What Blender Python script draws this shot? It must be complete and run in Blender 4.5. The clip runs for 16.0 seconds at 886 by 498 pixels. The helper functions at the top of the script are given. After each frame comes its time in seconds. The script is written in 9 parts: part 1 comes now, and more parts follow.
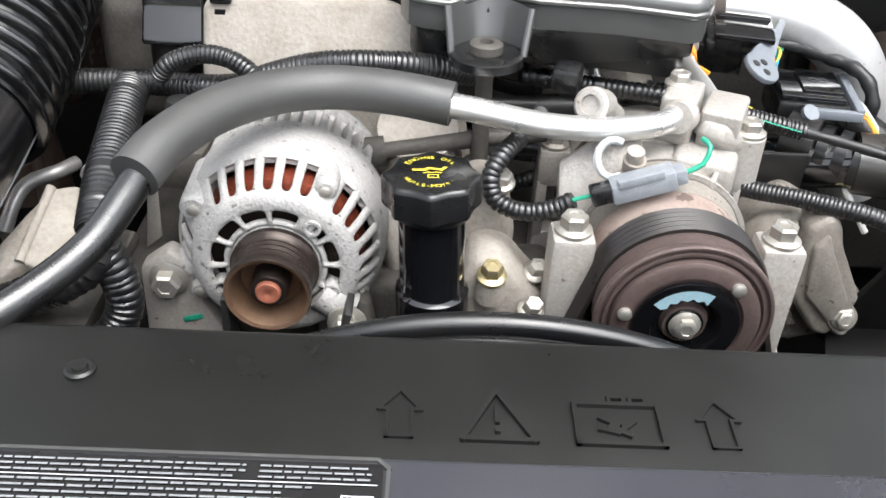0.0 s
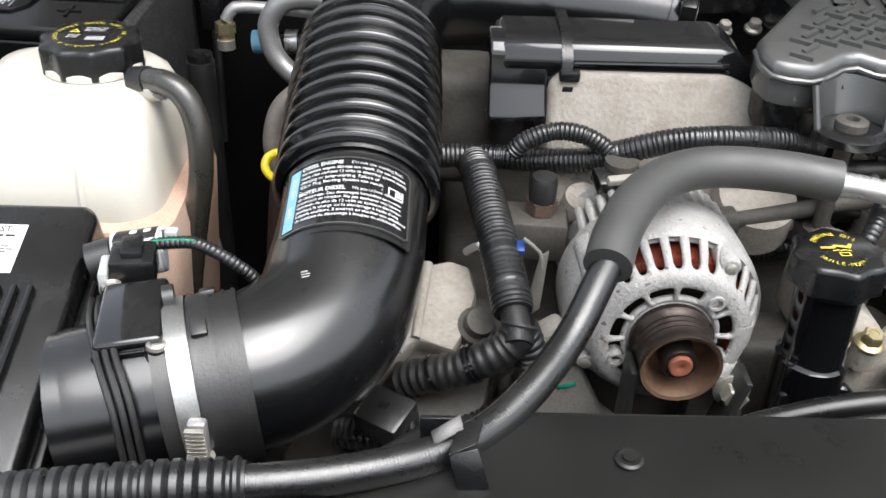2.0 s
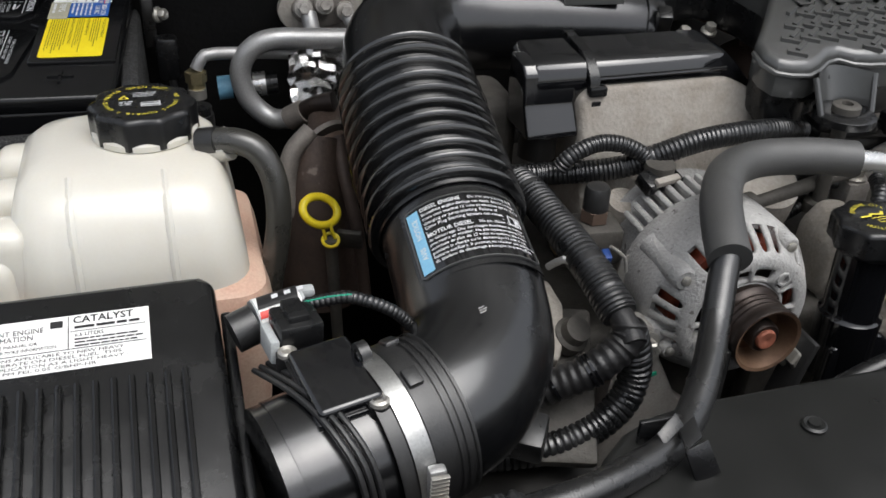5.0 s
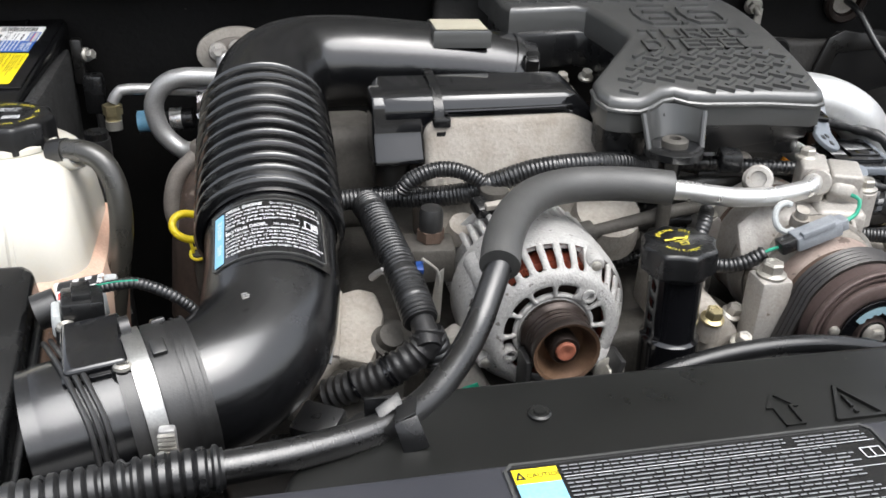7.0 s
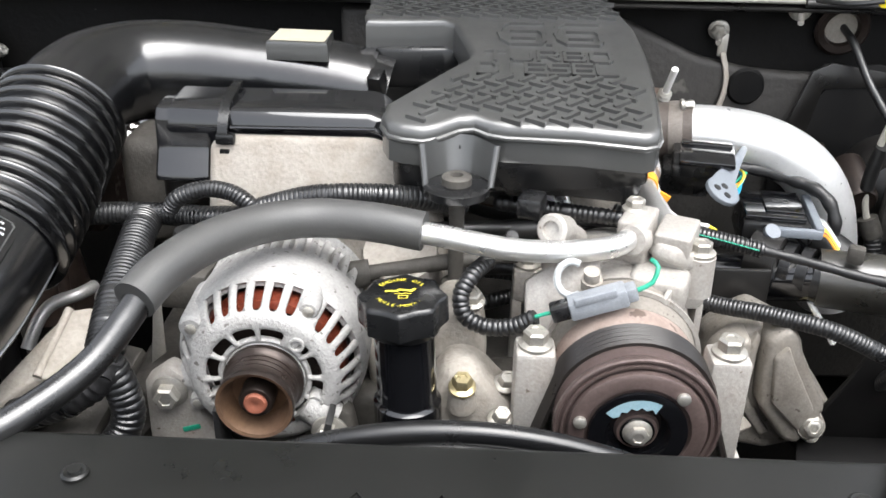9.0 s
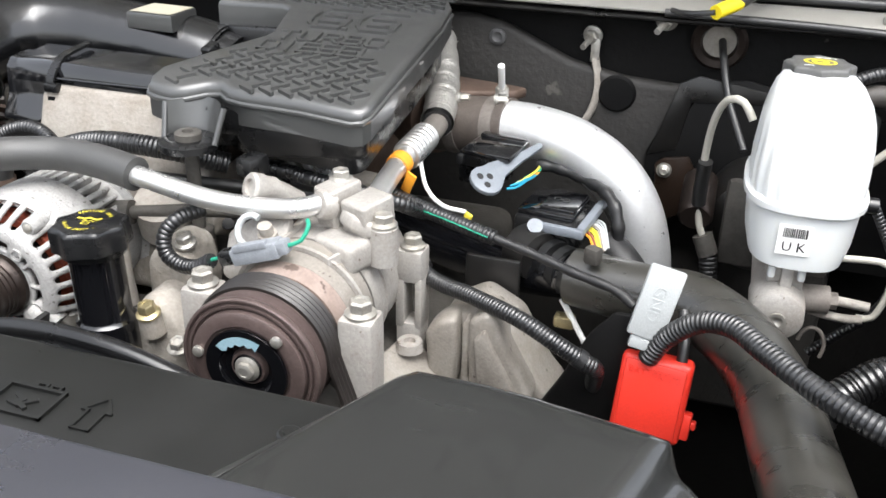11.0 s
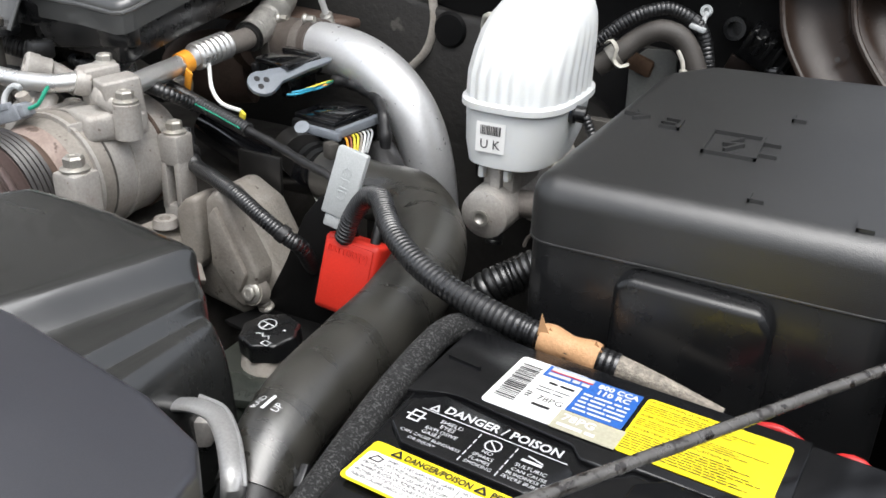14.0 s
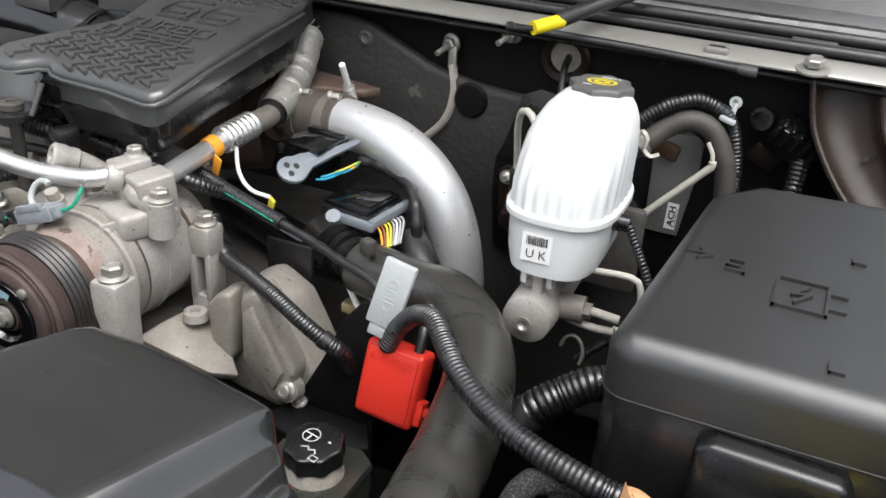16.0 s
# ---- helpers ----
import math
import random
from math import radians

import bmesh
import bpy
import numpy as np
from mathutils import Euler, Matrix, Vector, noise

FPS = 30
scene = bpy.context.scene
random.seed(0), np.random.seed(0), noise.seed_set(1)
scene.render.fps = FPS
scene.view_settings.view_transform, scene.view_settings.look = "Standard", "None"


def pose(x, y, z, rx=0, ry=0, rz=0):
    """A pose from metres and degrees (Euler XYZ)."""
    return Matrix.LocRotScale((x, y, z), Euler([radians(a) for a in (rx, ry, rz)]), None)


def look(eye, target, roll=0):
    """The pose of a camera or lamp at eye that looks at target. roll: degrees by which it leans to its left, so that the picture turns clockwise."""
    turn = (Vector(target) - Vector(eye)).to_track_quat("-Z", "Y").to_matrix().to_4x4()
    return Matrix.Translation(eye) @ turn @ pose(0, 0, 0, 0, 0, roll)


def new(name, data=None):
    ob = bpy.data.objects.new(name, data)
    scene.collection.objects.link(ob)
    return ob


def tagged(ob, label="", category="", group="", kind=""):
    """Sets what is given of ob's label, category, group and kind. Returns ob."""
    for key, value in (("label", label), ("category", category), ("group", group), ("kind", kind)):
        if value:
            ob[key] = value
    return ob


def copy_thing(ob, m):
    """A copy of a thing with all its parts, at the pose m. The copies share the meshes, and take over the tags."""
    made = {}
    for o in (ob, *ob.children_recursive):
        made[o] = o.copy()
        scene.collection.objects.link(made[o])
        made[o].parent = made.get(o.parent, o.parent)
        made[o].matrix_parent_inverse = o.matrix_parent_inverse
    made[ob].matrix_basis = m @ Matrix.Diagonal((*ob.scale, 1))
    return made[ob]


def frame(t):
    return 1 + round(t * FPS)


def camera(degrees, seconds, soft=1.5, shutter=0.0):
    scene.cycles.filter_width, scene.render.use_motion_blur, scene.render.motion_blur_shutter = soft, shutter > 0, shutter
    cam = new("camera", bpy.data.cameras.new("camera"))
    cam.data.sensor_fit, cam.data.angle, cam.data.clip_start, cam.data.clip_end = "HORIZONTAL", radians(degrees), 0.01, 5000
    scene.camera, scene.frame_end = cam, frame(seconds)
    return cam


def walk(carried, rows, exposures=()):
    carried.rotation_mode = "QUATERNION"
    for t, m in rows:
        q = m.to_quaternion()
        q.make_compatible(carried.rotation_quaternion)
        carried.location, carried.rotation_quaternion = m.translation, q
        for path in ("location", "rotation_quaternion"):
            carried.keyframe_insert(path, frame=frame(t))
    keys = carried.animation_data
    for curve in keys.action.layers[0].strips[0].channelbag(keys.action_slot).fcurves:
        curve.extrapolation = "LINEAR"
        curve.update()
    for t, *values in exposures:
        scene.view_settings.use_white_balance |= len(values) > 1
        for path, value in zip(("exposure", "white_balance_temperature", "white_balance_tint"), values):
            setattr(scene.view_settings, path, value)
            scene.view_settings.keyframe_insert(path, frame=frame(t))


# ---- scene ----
cam = camera(52.54, 16.0, soft=1.6)
PATH = [
    (0.0, 0.0038, 0.0061, 1.5486, 56.026, -2.615, 0.349),
    (0.5, -0.0607, 0.0179, 1.5411, 55.514, -2.634, 1.375),
    (1.0, -0.1252, 0.0351, 1.5485, 55.614, -2.273, 1.925),
    (1.5, -0.1763, 0.0222, 1.5732, 55.975, -2.208, 1.547),
    (2.0, -0.2684, 0.0077, 1.5883, 56.807, -2.086, -0.725),
    (2.5, -0.3977, 0.0204, 1.5977, 57.152, -1.969, -5.721),
    (3.0, -0.4607, 0.0314, 1.5956, 57.193, -1.141, -11.245),
    (3.2, -0.4770, 0.0460, 1.5885, 57.298, -0.703, -13.020),
    (5.3, -0.4818, 0.0123, 1.6125, 58.228, -2.335, -16.475),
    (5.5, -0.4581, -0.0056, 1.6237, 58.745, -2.515, -16.212),
    (6.0, -0.4120, -0.0274, 1.6245, 60.600, -2.433, -14.289),
    (6.5, -0.3624, -0.0545, 1.6129, 61.870, -2.032, -12.871),
    (7.0, -0.3161, -0.0899, 1.5942, 62.613, -1.777, -11.766),
    (7.5, -0.2628, -0.0848, 1.5891, 63.113, -1.390, -10.454),
    (8.0, -0.1656, -0.0581, 1.5887, 63.376, -1.847, -8.820),
    (8.2, -0.1225, -0.0552, 1.5943, 63.140, -1.621, -7.346),
    (10.3, 0.3245, -0.0191, 1.5645, 63.241, -1.462, 15.818),
    (10.5, 0.3651, -0.0296, 1.5684, 63.420, -1.628, 16.281),
    (11.0, 0.4684, -0.0436, 1.5811, 63.719, -1.179, 17.927),
    (11.5, 0.5598, -0.0028, 1.5703, 63.937, -0.931, 20.608),
    (12.0, 0.6479, 0.0353, 1.5563, 63.882, -2.147, 22.820),
    (12.5, 0.7165, 0.0513, 1.5452, 64.289, -2.004, 26.098),
    (13.0, 0.7793, 0.0469, 1.5249, 64.869, -1.962, 27.008),
    (13.5, 0.8153, 0.0254, 1.5176, 65.363, -1.873, 27.239),
    (14.0, 0.8315, -0.0050, 1.5076, 64.971, -1.949, 27.046),
    (14.5, 0.8394, -0.0148, 1.5097, 64.537, -1.936, 26.897),
    (15.0, 0.8422, -0.0060, 1.5399, 64.249, -2.070, 26.599),
    (15.5, 0.8135, 0.0003, 1.5907, 64.031, -1.843, 26.856),
    (16.0, 0.7332, 0.0048, 1.6048, 63.534, -3.717, 24.470),
]
walk(cam, [(t, pose(x, y, z, rx, ry, rz)) for t, x, y, z, rx, ry, rz in PATH], exposures=[(0.0, 1.76), (1.5, 1.61), (2.0, 1.38), (2.5, 0.80), (3.0, 0.46), (5.5, 0.59), (6.5, 0.89), (7.0, 1.26), (8.0, 1.78), (10.5, 1.75), (12.5, 1.50), (14.5, 0.94), (15.5, 0.77), (16.0, 1.14)])

# world and light: an overcast sky, seen past the raised hood
world = bpy.data.worlds.new("overcast_sky")
world.use_nodes = True
scene.world = world
wn = world.node_tree.nodes
sky = wn.new("ShaderNodeTexSky")
sky.sky_type, sky.sun_disc = "NISHITA", False
sky.sun_elevation, sky.sun_rotation = radians(70), radians(143)
sky.air_density, sky.dust_density, sky.ozone_density = 1.0, 4.0, 1.0
grey = wn.new("ShaderNodeHueSaturation")
grey.inputs["Saturation"].default_value = 0.3
world.node_tree.links.new(sky.outputs[0], grey.inputs["Color"])
world.node_tree.links.new(grey.outputs[0], wn["Background"].inputs["Color"])
wn["Background"].inputs["Strength"].default_value = 0.13
sun = new("sun", bpy.data.lights.new("sun", "SUN"))
sun.data.energy, sun.data.angle, sun.data.color = 1.5, radians(60), (0.98, 0.99, 1.0)
sun.matrix_world = look((0.75, -0.35, 4.2), (0.1, 0.5, 1.2))


# materials
def material(name, base, rough=0.5, metal=0.0, second=None, mix=0.5, big=14.0, fine=260.0, bump=0.25, depth=0.0006,
             rough_var=0.12, coat=0.0, island=0.0, transmission=0.0, sheen=0.0, spec=0.5, streak=None, subsurface=0.0, specks=None, speckle=0.25):
    """A surface with variation at two scales: stains of size 1/big and grain of size 1/fine, in metres."""
    m = bpy.data.materials.new(name)
    m.use_nodes = True
    t = m.node_tree
    b = t.nodes["Principled BSDF"]
    coords = t.nodes.new("ShaderNodeTexCoord")
    stain = t.nodes.new("ShaderNodeTexNoise")
    stain.inputs["Scale"].default_value, stain.inputs["Detail"].default_value, stain.inputs["Roughness"].default_value = big, 8.0, 0.62
    grain = t.nodes.new("ShaderNodeTexNoise")
    grain.inputs["Scale"].default_value, grain.inputs["Detail"].default_value = fine, 4.0
    src = coords.outputs["Object"]
    if streak:
        mapping = t.nodes.new("ShaderNodeMapping")
        mapping.inputs["Scale"].default_value = streak
        t.links.new(src, mapping.inputs["Vector"])
        src = mapping.outputs[0]
    for n in (stain, grain):
        t.links.new(src, n.inputs["Vector"])
    ramp = t.nodes.new("ShaderNodeValToRGB")
    ramp.color_ramp.elements[0].position, ramp.color_ramp.elements[1].position = 0.5 - 0.22, 0.5 + 0.22
    ramp.color_ramp.elements[0].color = (*base, 1)
    other = second or tuple(c * 0.7 for c in base)
    ramp.color_ramp.elements[1].color = (*[c * (1 - mix) + o * mix for c, o in zip(base, other)], 1)
    t.links.new(stain.outputs["Fac"], ramp.inputs["Fac"])
    speck = t.nodes.new("ShaderNodeMixRGB")
    speck.blend_type, speck.inputs["Fac"].default_value = "OVERLAY", speckle
    t.links.new(ramp.outputs["Color"], speck.inputs["Color1"])
    t.links.new(grain.outputs["Fac"], speck.inputs["Color2"])
    colour = speck.outputs["Color"]
    if specks:
        # scattered spots: (size, share, colour)
        spots = t.nodes.new("ShaderNodeTexNoise")
        spots.inputs["Scale"].default_value, spots.inputs["Detail"].default_value = specks[0], 3.0
        t.links.new(coords.outputs["Object"], spots.inputs["Vector"])
        cut = t.nodes.new("ShaderNodeMapRange")
        cut.inputs["From Min"].default_value, cut.inputs["From Max"].default_value = specks[1], specks[1] + 0.04
        t.links.new(spots.outputs["Fac"], cut.inputs["Value"])
        dots = t.nodes.new("ShaderNodeMixRGB")
        dots.inputs["Color2"].default_value = (*specks[2], 1)
        t.links.new(cut.outputs[0], dots.inputs["Fac"])
        t.links.new(colour, dots.inputs["Color1"])
        colour = dots.outputs["Color"]
    t.links.new(colour, b.inputs["Base Color"])
    rr = t.nodes.new("ShaderNodeMapRange")
    rr.inputs["To Min"].default_value, rr.inputs["To Max"].default_value = max(0.02, rough - rough_var), min(1.0, rough + rough_var)
    rr.inputs["From Min"].default_value, rr.inputs["From Max"].default_value = 0.3, 0.7
    t.links.new(stain.outputs["Fac"], rr.inputs["Value"])
    t.links.new(rr.outputs[0], b.inputs["Roughness"])
    bp = t.nodes.new("ShaderNodeBump")
    bp.inputs["Strength"].default_value, bp.inputs["Distance"].default_value = bump, depth or 0.0006
    t.links.new(grain.outputs["Fac"], bp.inputs["Height"])
    t.links.new(bp.outputs[0], b.inputs["Normal"])
    b.inputs["Metallic"].default_value = metal
    b.inputs["Specular IOR Level"].default_value = spec
    b.inputs["Coat Weight"].default_value = coat
    b.inputs["Transmission Weight"].default_value = transmission
    if subsurface:
        b.inputs["Subsurface Weight"].default_value = subsurface
        b.inputs["Subsurface Radius"].default_value = (0.01, 0.009, 0.007)
        b.inputs["Subsurface Scale"].default_value = 1.0
    return m


M = {}
M["plastic"] = material("black_moulded_plastic", (0.006, 0.0062, 0.0068), 0.28, second=(0.011, 0.011, 0.011), big=22, fine=900, bump=0.12, depth=0.0003, spec=0.6)
M["air_box"] = material("black_air_box_plastic", (0.004, 0.0042, 0.0046), 0.25, second=(0.009, 0.009, 0.009), big=22, fine=900, bump=0.12, depth=0.0003, spec=0.7)
M["duct"] = material("satin_black_duct_plastic", (0.0038, 0.004, 0.0046), 0.24, second=(0.007, 0.007, 0.0075), big=18, fine=1200, bump=0.08, depth=0.0002, rough_var=0.05, spec=1.0, coat=0.12)
M["bellows"] = material("black_bellows_rubber", (0.004, 0.0042, 0.0046), 0.2, second=(0.007,0.007,0.0072), big=20, fine=900, bump=0.06, depth=0.0002, rough_var=0.05, spec=1.0, coat=0.7)
M["gloss"] = material("glossy_black_plastic", (0.0035, 0.0037, 0.0046), 0.10, second=(0.008, 0.008, 0.009), big=25, fine=700, bump=0.04, depth=0.0002, rough_var=0.05, spec=0.8, coat=0.5)
M["cover"] = material("dusty_grey_black_plastic", (0.030, 0.031, 0.0302), 0.44, second=(0.046, 0.046, 0.044), big=16, fine=1400, bump=0.3, depth=0.0003, spec=1.0, coat=0.8)
M["panel"] = material("worn_radiator_cover_plastic", (0.006, 0.0064, 0.006), 0.36, second=(0.012, 0.012, 0.011), big=9, fine=1300, bump=0.15, depth=0.0003, spec=0.5)
M["grained"] = material("grained_black_box_plastic", (0.010, 0.0102, 0.0102), 0.36, second=(0.018, 0.018, 0.0175), big=12, fine=1500, bump=0.5, depth=0.0004, rough_var=0.05, spec=1.0)
M["rubber"] = material("black_rubber", (0.009, 0.009, 0.0095), 0.42, second=(0.022, 0.0215, 0.0205), big=30, fine=700, bump=0.2, spec=0.8)
M["loom"] = material("corrugated_loom_plastic", (0.008, 0.0083, 0.0092), 0.33, second=(0.018, 0.018, 0.018), big=40, fine=800, bump=0.1, spec=0.9)
M["tape"] = material("black_cloth_tape", (0.012, 0.012, 0.013), 0.42, second=(0.028, 0.027, 0.026), big=35, fine=500, bump=0.5)
M["foam"] = material("grey_foam_sleeve", (0.035, 0.035, 0.034), 0.55, second=(0.062, 0.061, 0.059), big=25, fine=900, bump=0.25, spec=1.0)
M["cast"] = material("dusty_cast_aluminium", (0.44, 0.425, 0.40), 0.56, metal=0.35, second=(0.30, 0.265, 0.23), mix=0.75, big=30, fine=420, bump=0.6, depth=0.0008, specks=(120, 0.70, (0.17, 0.14, 0.115)))
M["cast_worn"] = material("worn_warm_casting", (0.30, 0.28, 0.25), 0.6, metal=0.25, second=(0.19, 0.165, 0.14), mix=0.8, big=34, fine=420, bump=0.7, depth=0.0008, specks=(110, 0.68, (0.11, 0.09, 0.075)))
M["cast_tan"] = material("tan_dusted_casting", (0.38, 0.355, 0.32), 0.78, metal=0.1, second=(0.25, 0.22, 0.185), mix=0.85, big=26, fine=300, bump=0.8, depth=0.0012, specks=(70, 0.74, (0.14, 0.12, 0.10)))
M["cast_dark"] = material("oily_dark_casting", (0.1, 0.093, 0.082), 0.66, metal=0.2, second=(0.03, 0.027, 0.024), mix=0.85, big=20, fine=300, bump=0.6, depth=0.001)
M["alt"] = material("pitted_alternator_aluminium", (0.43, 0.425, 0.415), 0.66, metal=0.2, second=(0.31, 0.30, 0.285), mix=0.75, big=45, fine=420, bump=1.0, depth=0.0011, specks=(160, 0.66, (0.16, 0.15, 0.14)))
M["alu"] = material("bright_aluminium_tube", (0.78, 0.78, 0.77), 0.33, metal=0.85, second=(0.62, 0.61, 0.58), big=40, fine=700, bump=0.12)
M["alu_pitted"] = material("speckled_aluminium_pipe", (0.80, 0.805, 0.81), 0.38, metal=0.65, second=(0.68, 0.68, 0.67), big=60, fine=300, bump=0.12, specks=(230, 0.70, (0.05, 0.045, 0.04)))
M["steel"] = material("zinc_plated_steel", (0.46, 0.45, 0.425), 0.46, metal=0.75, second=(0.4, 0.37, 0.31), mix=0.8, big=60, fine=600, bump=0.2)
M["bolt"] = material("dull_zinc_bolt", (0.33, 0.32, 0.30), 0.5, metal=0.7, second=(0.2, 0.18, 0.15), mix=0.8, big=90, fine=600, bump=0.3)
M["wet_hose"] = material("ribbed_black_hose_rubber", (0.006, 0.006, 0.0062), 0.28, second=(0.012, 0.012, 0.012), big=26, fine=900, bump=0.2, spec=1.0)
M["battery"] = material("black_battery_plastic", (0.004, 0.0042, 0.0048), 0.2, second=(0.008, 0.008, 0.0085), big=25, fine=700, bump=0.06, depth=0.0002, rough_var=0.06, spec=0.5)
M["rust_shield"] = material("scaly_brown_heat_shield", (0.085, 0.058, 0.045), 0.62, metal=0.2, second=(0.03, 0.022, 0.019), mix=0.85, big=30, fine=350, bump=0.6, depth=0.0009, specks=(40, 0.66, (0.17, 0.14, 0.115)))
M["band"] = material("stainless_band", (0.46, 0.46, 0.45), 0.36, metal=0.95, second=(0.34, 0.34, 0.33), big=30, fine=600, bump=0.08)
M["rust"] = material("rusty_brown_iron", (0.14, 0.095, 0.072), 0.66, metal=0.35, second=(0.075, 0.052, 0.042), mix=0.8, big=30, fine=400, bump=0.4, depth=0.0006)
M["rust_dark"] = material("dark_rust_pulley_steel", (0.045, 0.033, 0.028), 0.36, metal=0.55, second=(0.017, 0.0135, 0.012), mix=0.8, big=34, fine=400, bump=0.3)
M["rust_bright"] = material("brown_rust_cup", (0.19, 0.115, 0.07), 0.5, metal=0.5, second=(0.10, 0.06, 0.042), mix=0.8, big=40, fine=420, bump=0.3)
M["rust_red"] = material("red_rust_shaft_end", (0.36, 0.12, 0.07), 0.65, metal=0.2, second=(0.2, 0.07, 0.045), mix=0.8, big=90, fine=500, bump=0.3)
M["copper"] = material("varnished_copper_windings", (0.33, 0.075, 0.035), 0.35, metal=0.5, second=(0.16, 0.03, 0.02), mix=0.9, big=160, fine=900, bump=0.5, coat=0.3)
M["tank"] = material("milky_tank_plastic", (0.64, 0.625, 0.565), 0.24, second=(0.57, 0.52, 0.43), mix=0.6, big=7, fine=500, bump=0.03, subsurface=0.3, rough_var=0.06, spec=0.7, speckle=0.04)
M["tank_base"] = material("stained_tank_plastic", (0.52, 0.3, 0.22), 0.45, second=(0.6, 0.5, 0.4), mix=0.7, big=14, fine=500, bump=0.05, subsurface=0.2)
M["reservoir"] = material("white_reservoir_plastic", (0.66, 0.675, 0.67), 0.34, second=(0.60, 0.62, 0.61), mix=0.5, big=9, fine=500, bump=0.03, subsurface=0.2, rough_var=0.05, speckle=0.04)
M["white"] = material("white_label_paper", (0.82, 0.82, 0.8), 0.45, second=(0.78, 0.78, 0.76), big=30, fine=600, bump=0.02)
M["ink"] = material("black_ink", (0.015, 0.015, 0.016), 0.45, big=30, fine=600, bump=0.02)
M["ink_white"] = material("white_ink", (0.5,0.51,0.52), 0.5, second=(0.4,0.41,0.42), big=60, fine=600, bump=0.02)
M["ink_label"] = material("bright_white_ink", (0.66, 0.67, 0.68), 0.5, second=(0.56, 0.57, 0.58), big=60, fine=600, bump=0.02)
M["ink_faint"] = material("worn_pale_ink", (0.22, 0.23, 0.24), 0.5, second=(0.12, 0.125, 0.13), mix=0.9, big=60, fine=600, bump=0.02)
M["ink_yellow"] = material("yellow_ink", (0.78, 0.66, 0.06), 0.5, second=(0.66, 0.55, 0.06), big=60, fine=600, bump=0.02)
M["yellow"] = material("yellow_label", (0.85, 0.68, 0.015), 0.42, second=(0.8, 0.62, 0.02), big=30, fine=600, bump=0.02)
M["yellow_plastic"] = material("yellow_handle_plastic", (0.78, 0.62, 0.02), 0.38, second=(0.66, 0.5, 0.03), big=60, fine=600, bump=0.05)
M["blue"] = material("blue_label", (0.02, 0.10, 0.38), 0.42, second=(0.025, 0.11, 0.36), big=30, fine=600, bump=0.02)
M["lightblue"] = material("pale_blue_label", (0.2, 0.46, 0.66), 0.42, second=(0.25, 0.5, 0.68), big=30, fine=600, bump=0.02)
M["tan_ink"] = material("khaki_label", (0.42, 0.4, 0.3), 0.45, big=30, fine=600, bump=0.02)
M["red"] = material("red_plastic", (0.66, 0.035, 0.02), 0.4, second=(0.58, 0.03, 0.02), big=30, fine=600, bump=0.06)
M["red_wire"] = material("red_wire", (0.5, 0.02, 0.02), 0.4, big=30, fine=600, bump=0.05)
M["green"] = material("green_wire", (0.02, 0.32, 0.2), 0.4, big=60, fine=600, bump=0.05)
M["orange"] = material("orange_tape", (0.85, 0.35, 0.03), 0.5, second=(0.75, 0.28, 0.02), big=60, fine=600, bump=0.05)
M["cyan"] = material("blue_wire", (0.02, 0.33, 0.5), 0.4, big=60, fine=600, bump=0.05)
M["grey_light"] = material("pale_grey_plastic", (0.42, 0.44, 0.44), 0.5, second=(0.35, 0.36, 0.36), big=40, fine=800, bump=0.15)
M["dull_grey"] = material("dull_grey_foam", (0.006, 0.006, 0.006), 0.85, second=(0.012, 0.012, 0.0115), big=60, fine=450, bump=1.0, depth=0.0016, specks=(700, 0.55, (0.06, 0.06, 0.06)))
M["dark_metal"] = material("black_painted_metal", (0.006, 0.006, 0.006), 0.34, second=(0.018, 0.016, 0.014), mix=0.6, big=14, fine=300, bump=0.12, spec=0.7)
M["deep_black"] = material("matt_deep_black_paint", (0.0028, 0.0028, 0.003), 0.62, second=(0.006, 0.0055, 0.005), mix=0.6, big=22, fine=420, bump=0.2, spec=0.2)
M["firewall"] = material("black_firewall_paint", (0.0025, 0.0025, 0.0026), 0.6, second=(0.006, 0.0055, 0.005), mix=0.9, big=6, fine=160, bump=0.5, depth=0.0012, spec=0.12, specks=(45, 0.72, (0.05, 0.047, 0.044)))
# grime whose black also holds the shade of deep gaps and holes
M["grime_shade"] = material("oily_black_grime", (0.008, 0.0078, 0.0075), 0.6, second=(0.02, 0.017, 0.014), mix=0.8, big=10, fine=120, bump=0.6, depth=0.001)
M["paint"] = material("champagne_car_paint", (0.34, 0.33, 0.30), 0.3, metal=0.4, second=(0.30, 0.29, 0.265), big=8, fine=1500, bump=0.02, coat=0.8, rough_var=0.03)
M["foil"] = material("crinkled_foil", (0.46, 0.45, 0.42), 0.42, metal=0.55, second=(0.34, 0.325, 0.295), big=120, fine=420, bump=1.0, depth=0.0012)
M["torn"] = material("torn_brown_paper_tape", (0.48, 0.27, 0.13), 0.7, second=(0.36, 0.2, 0.1), big=90, fine=500, bump=0.6)
M["brass"] = material("yellow_zinc_bolt", (0.55, 0.47, 0.28), 0.35, metal=0.85, second=(0.42, 0.36, 0.2), big=90, fine=600, bump=0.1)
M["concrete"] = material("weathered_concrete", (0.20, 0.196, 0.187), 0.9, second=(0.15, 0.146, 0.14), big=1.2, fine=90, bump=0.8, depth=0.004)
M["tyre_mark"] = material("blue_paint_mark", (0.22, 0.36, 0.42), 0.6, second=(0.30, 0.40, 0.44), big=150, fine=600, bump=0.1)
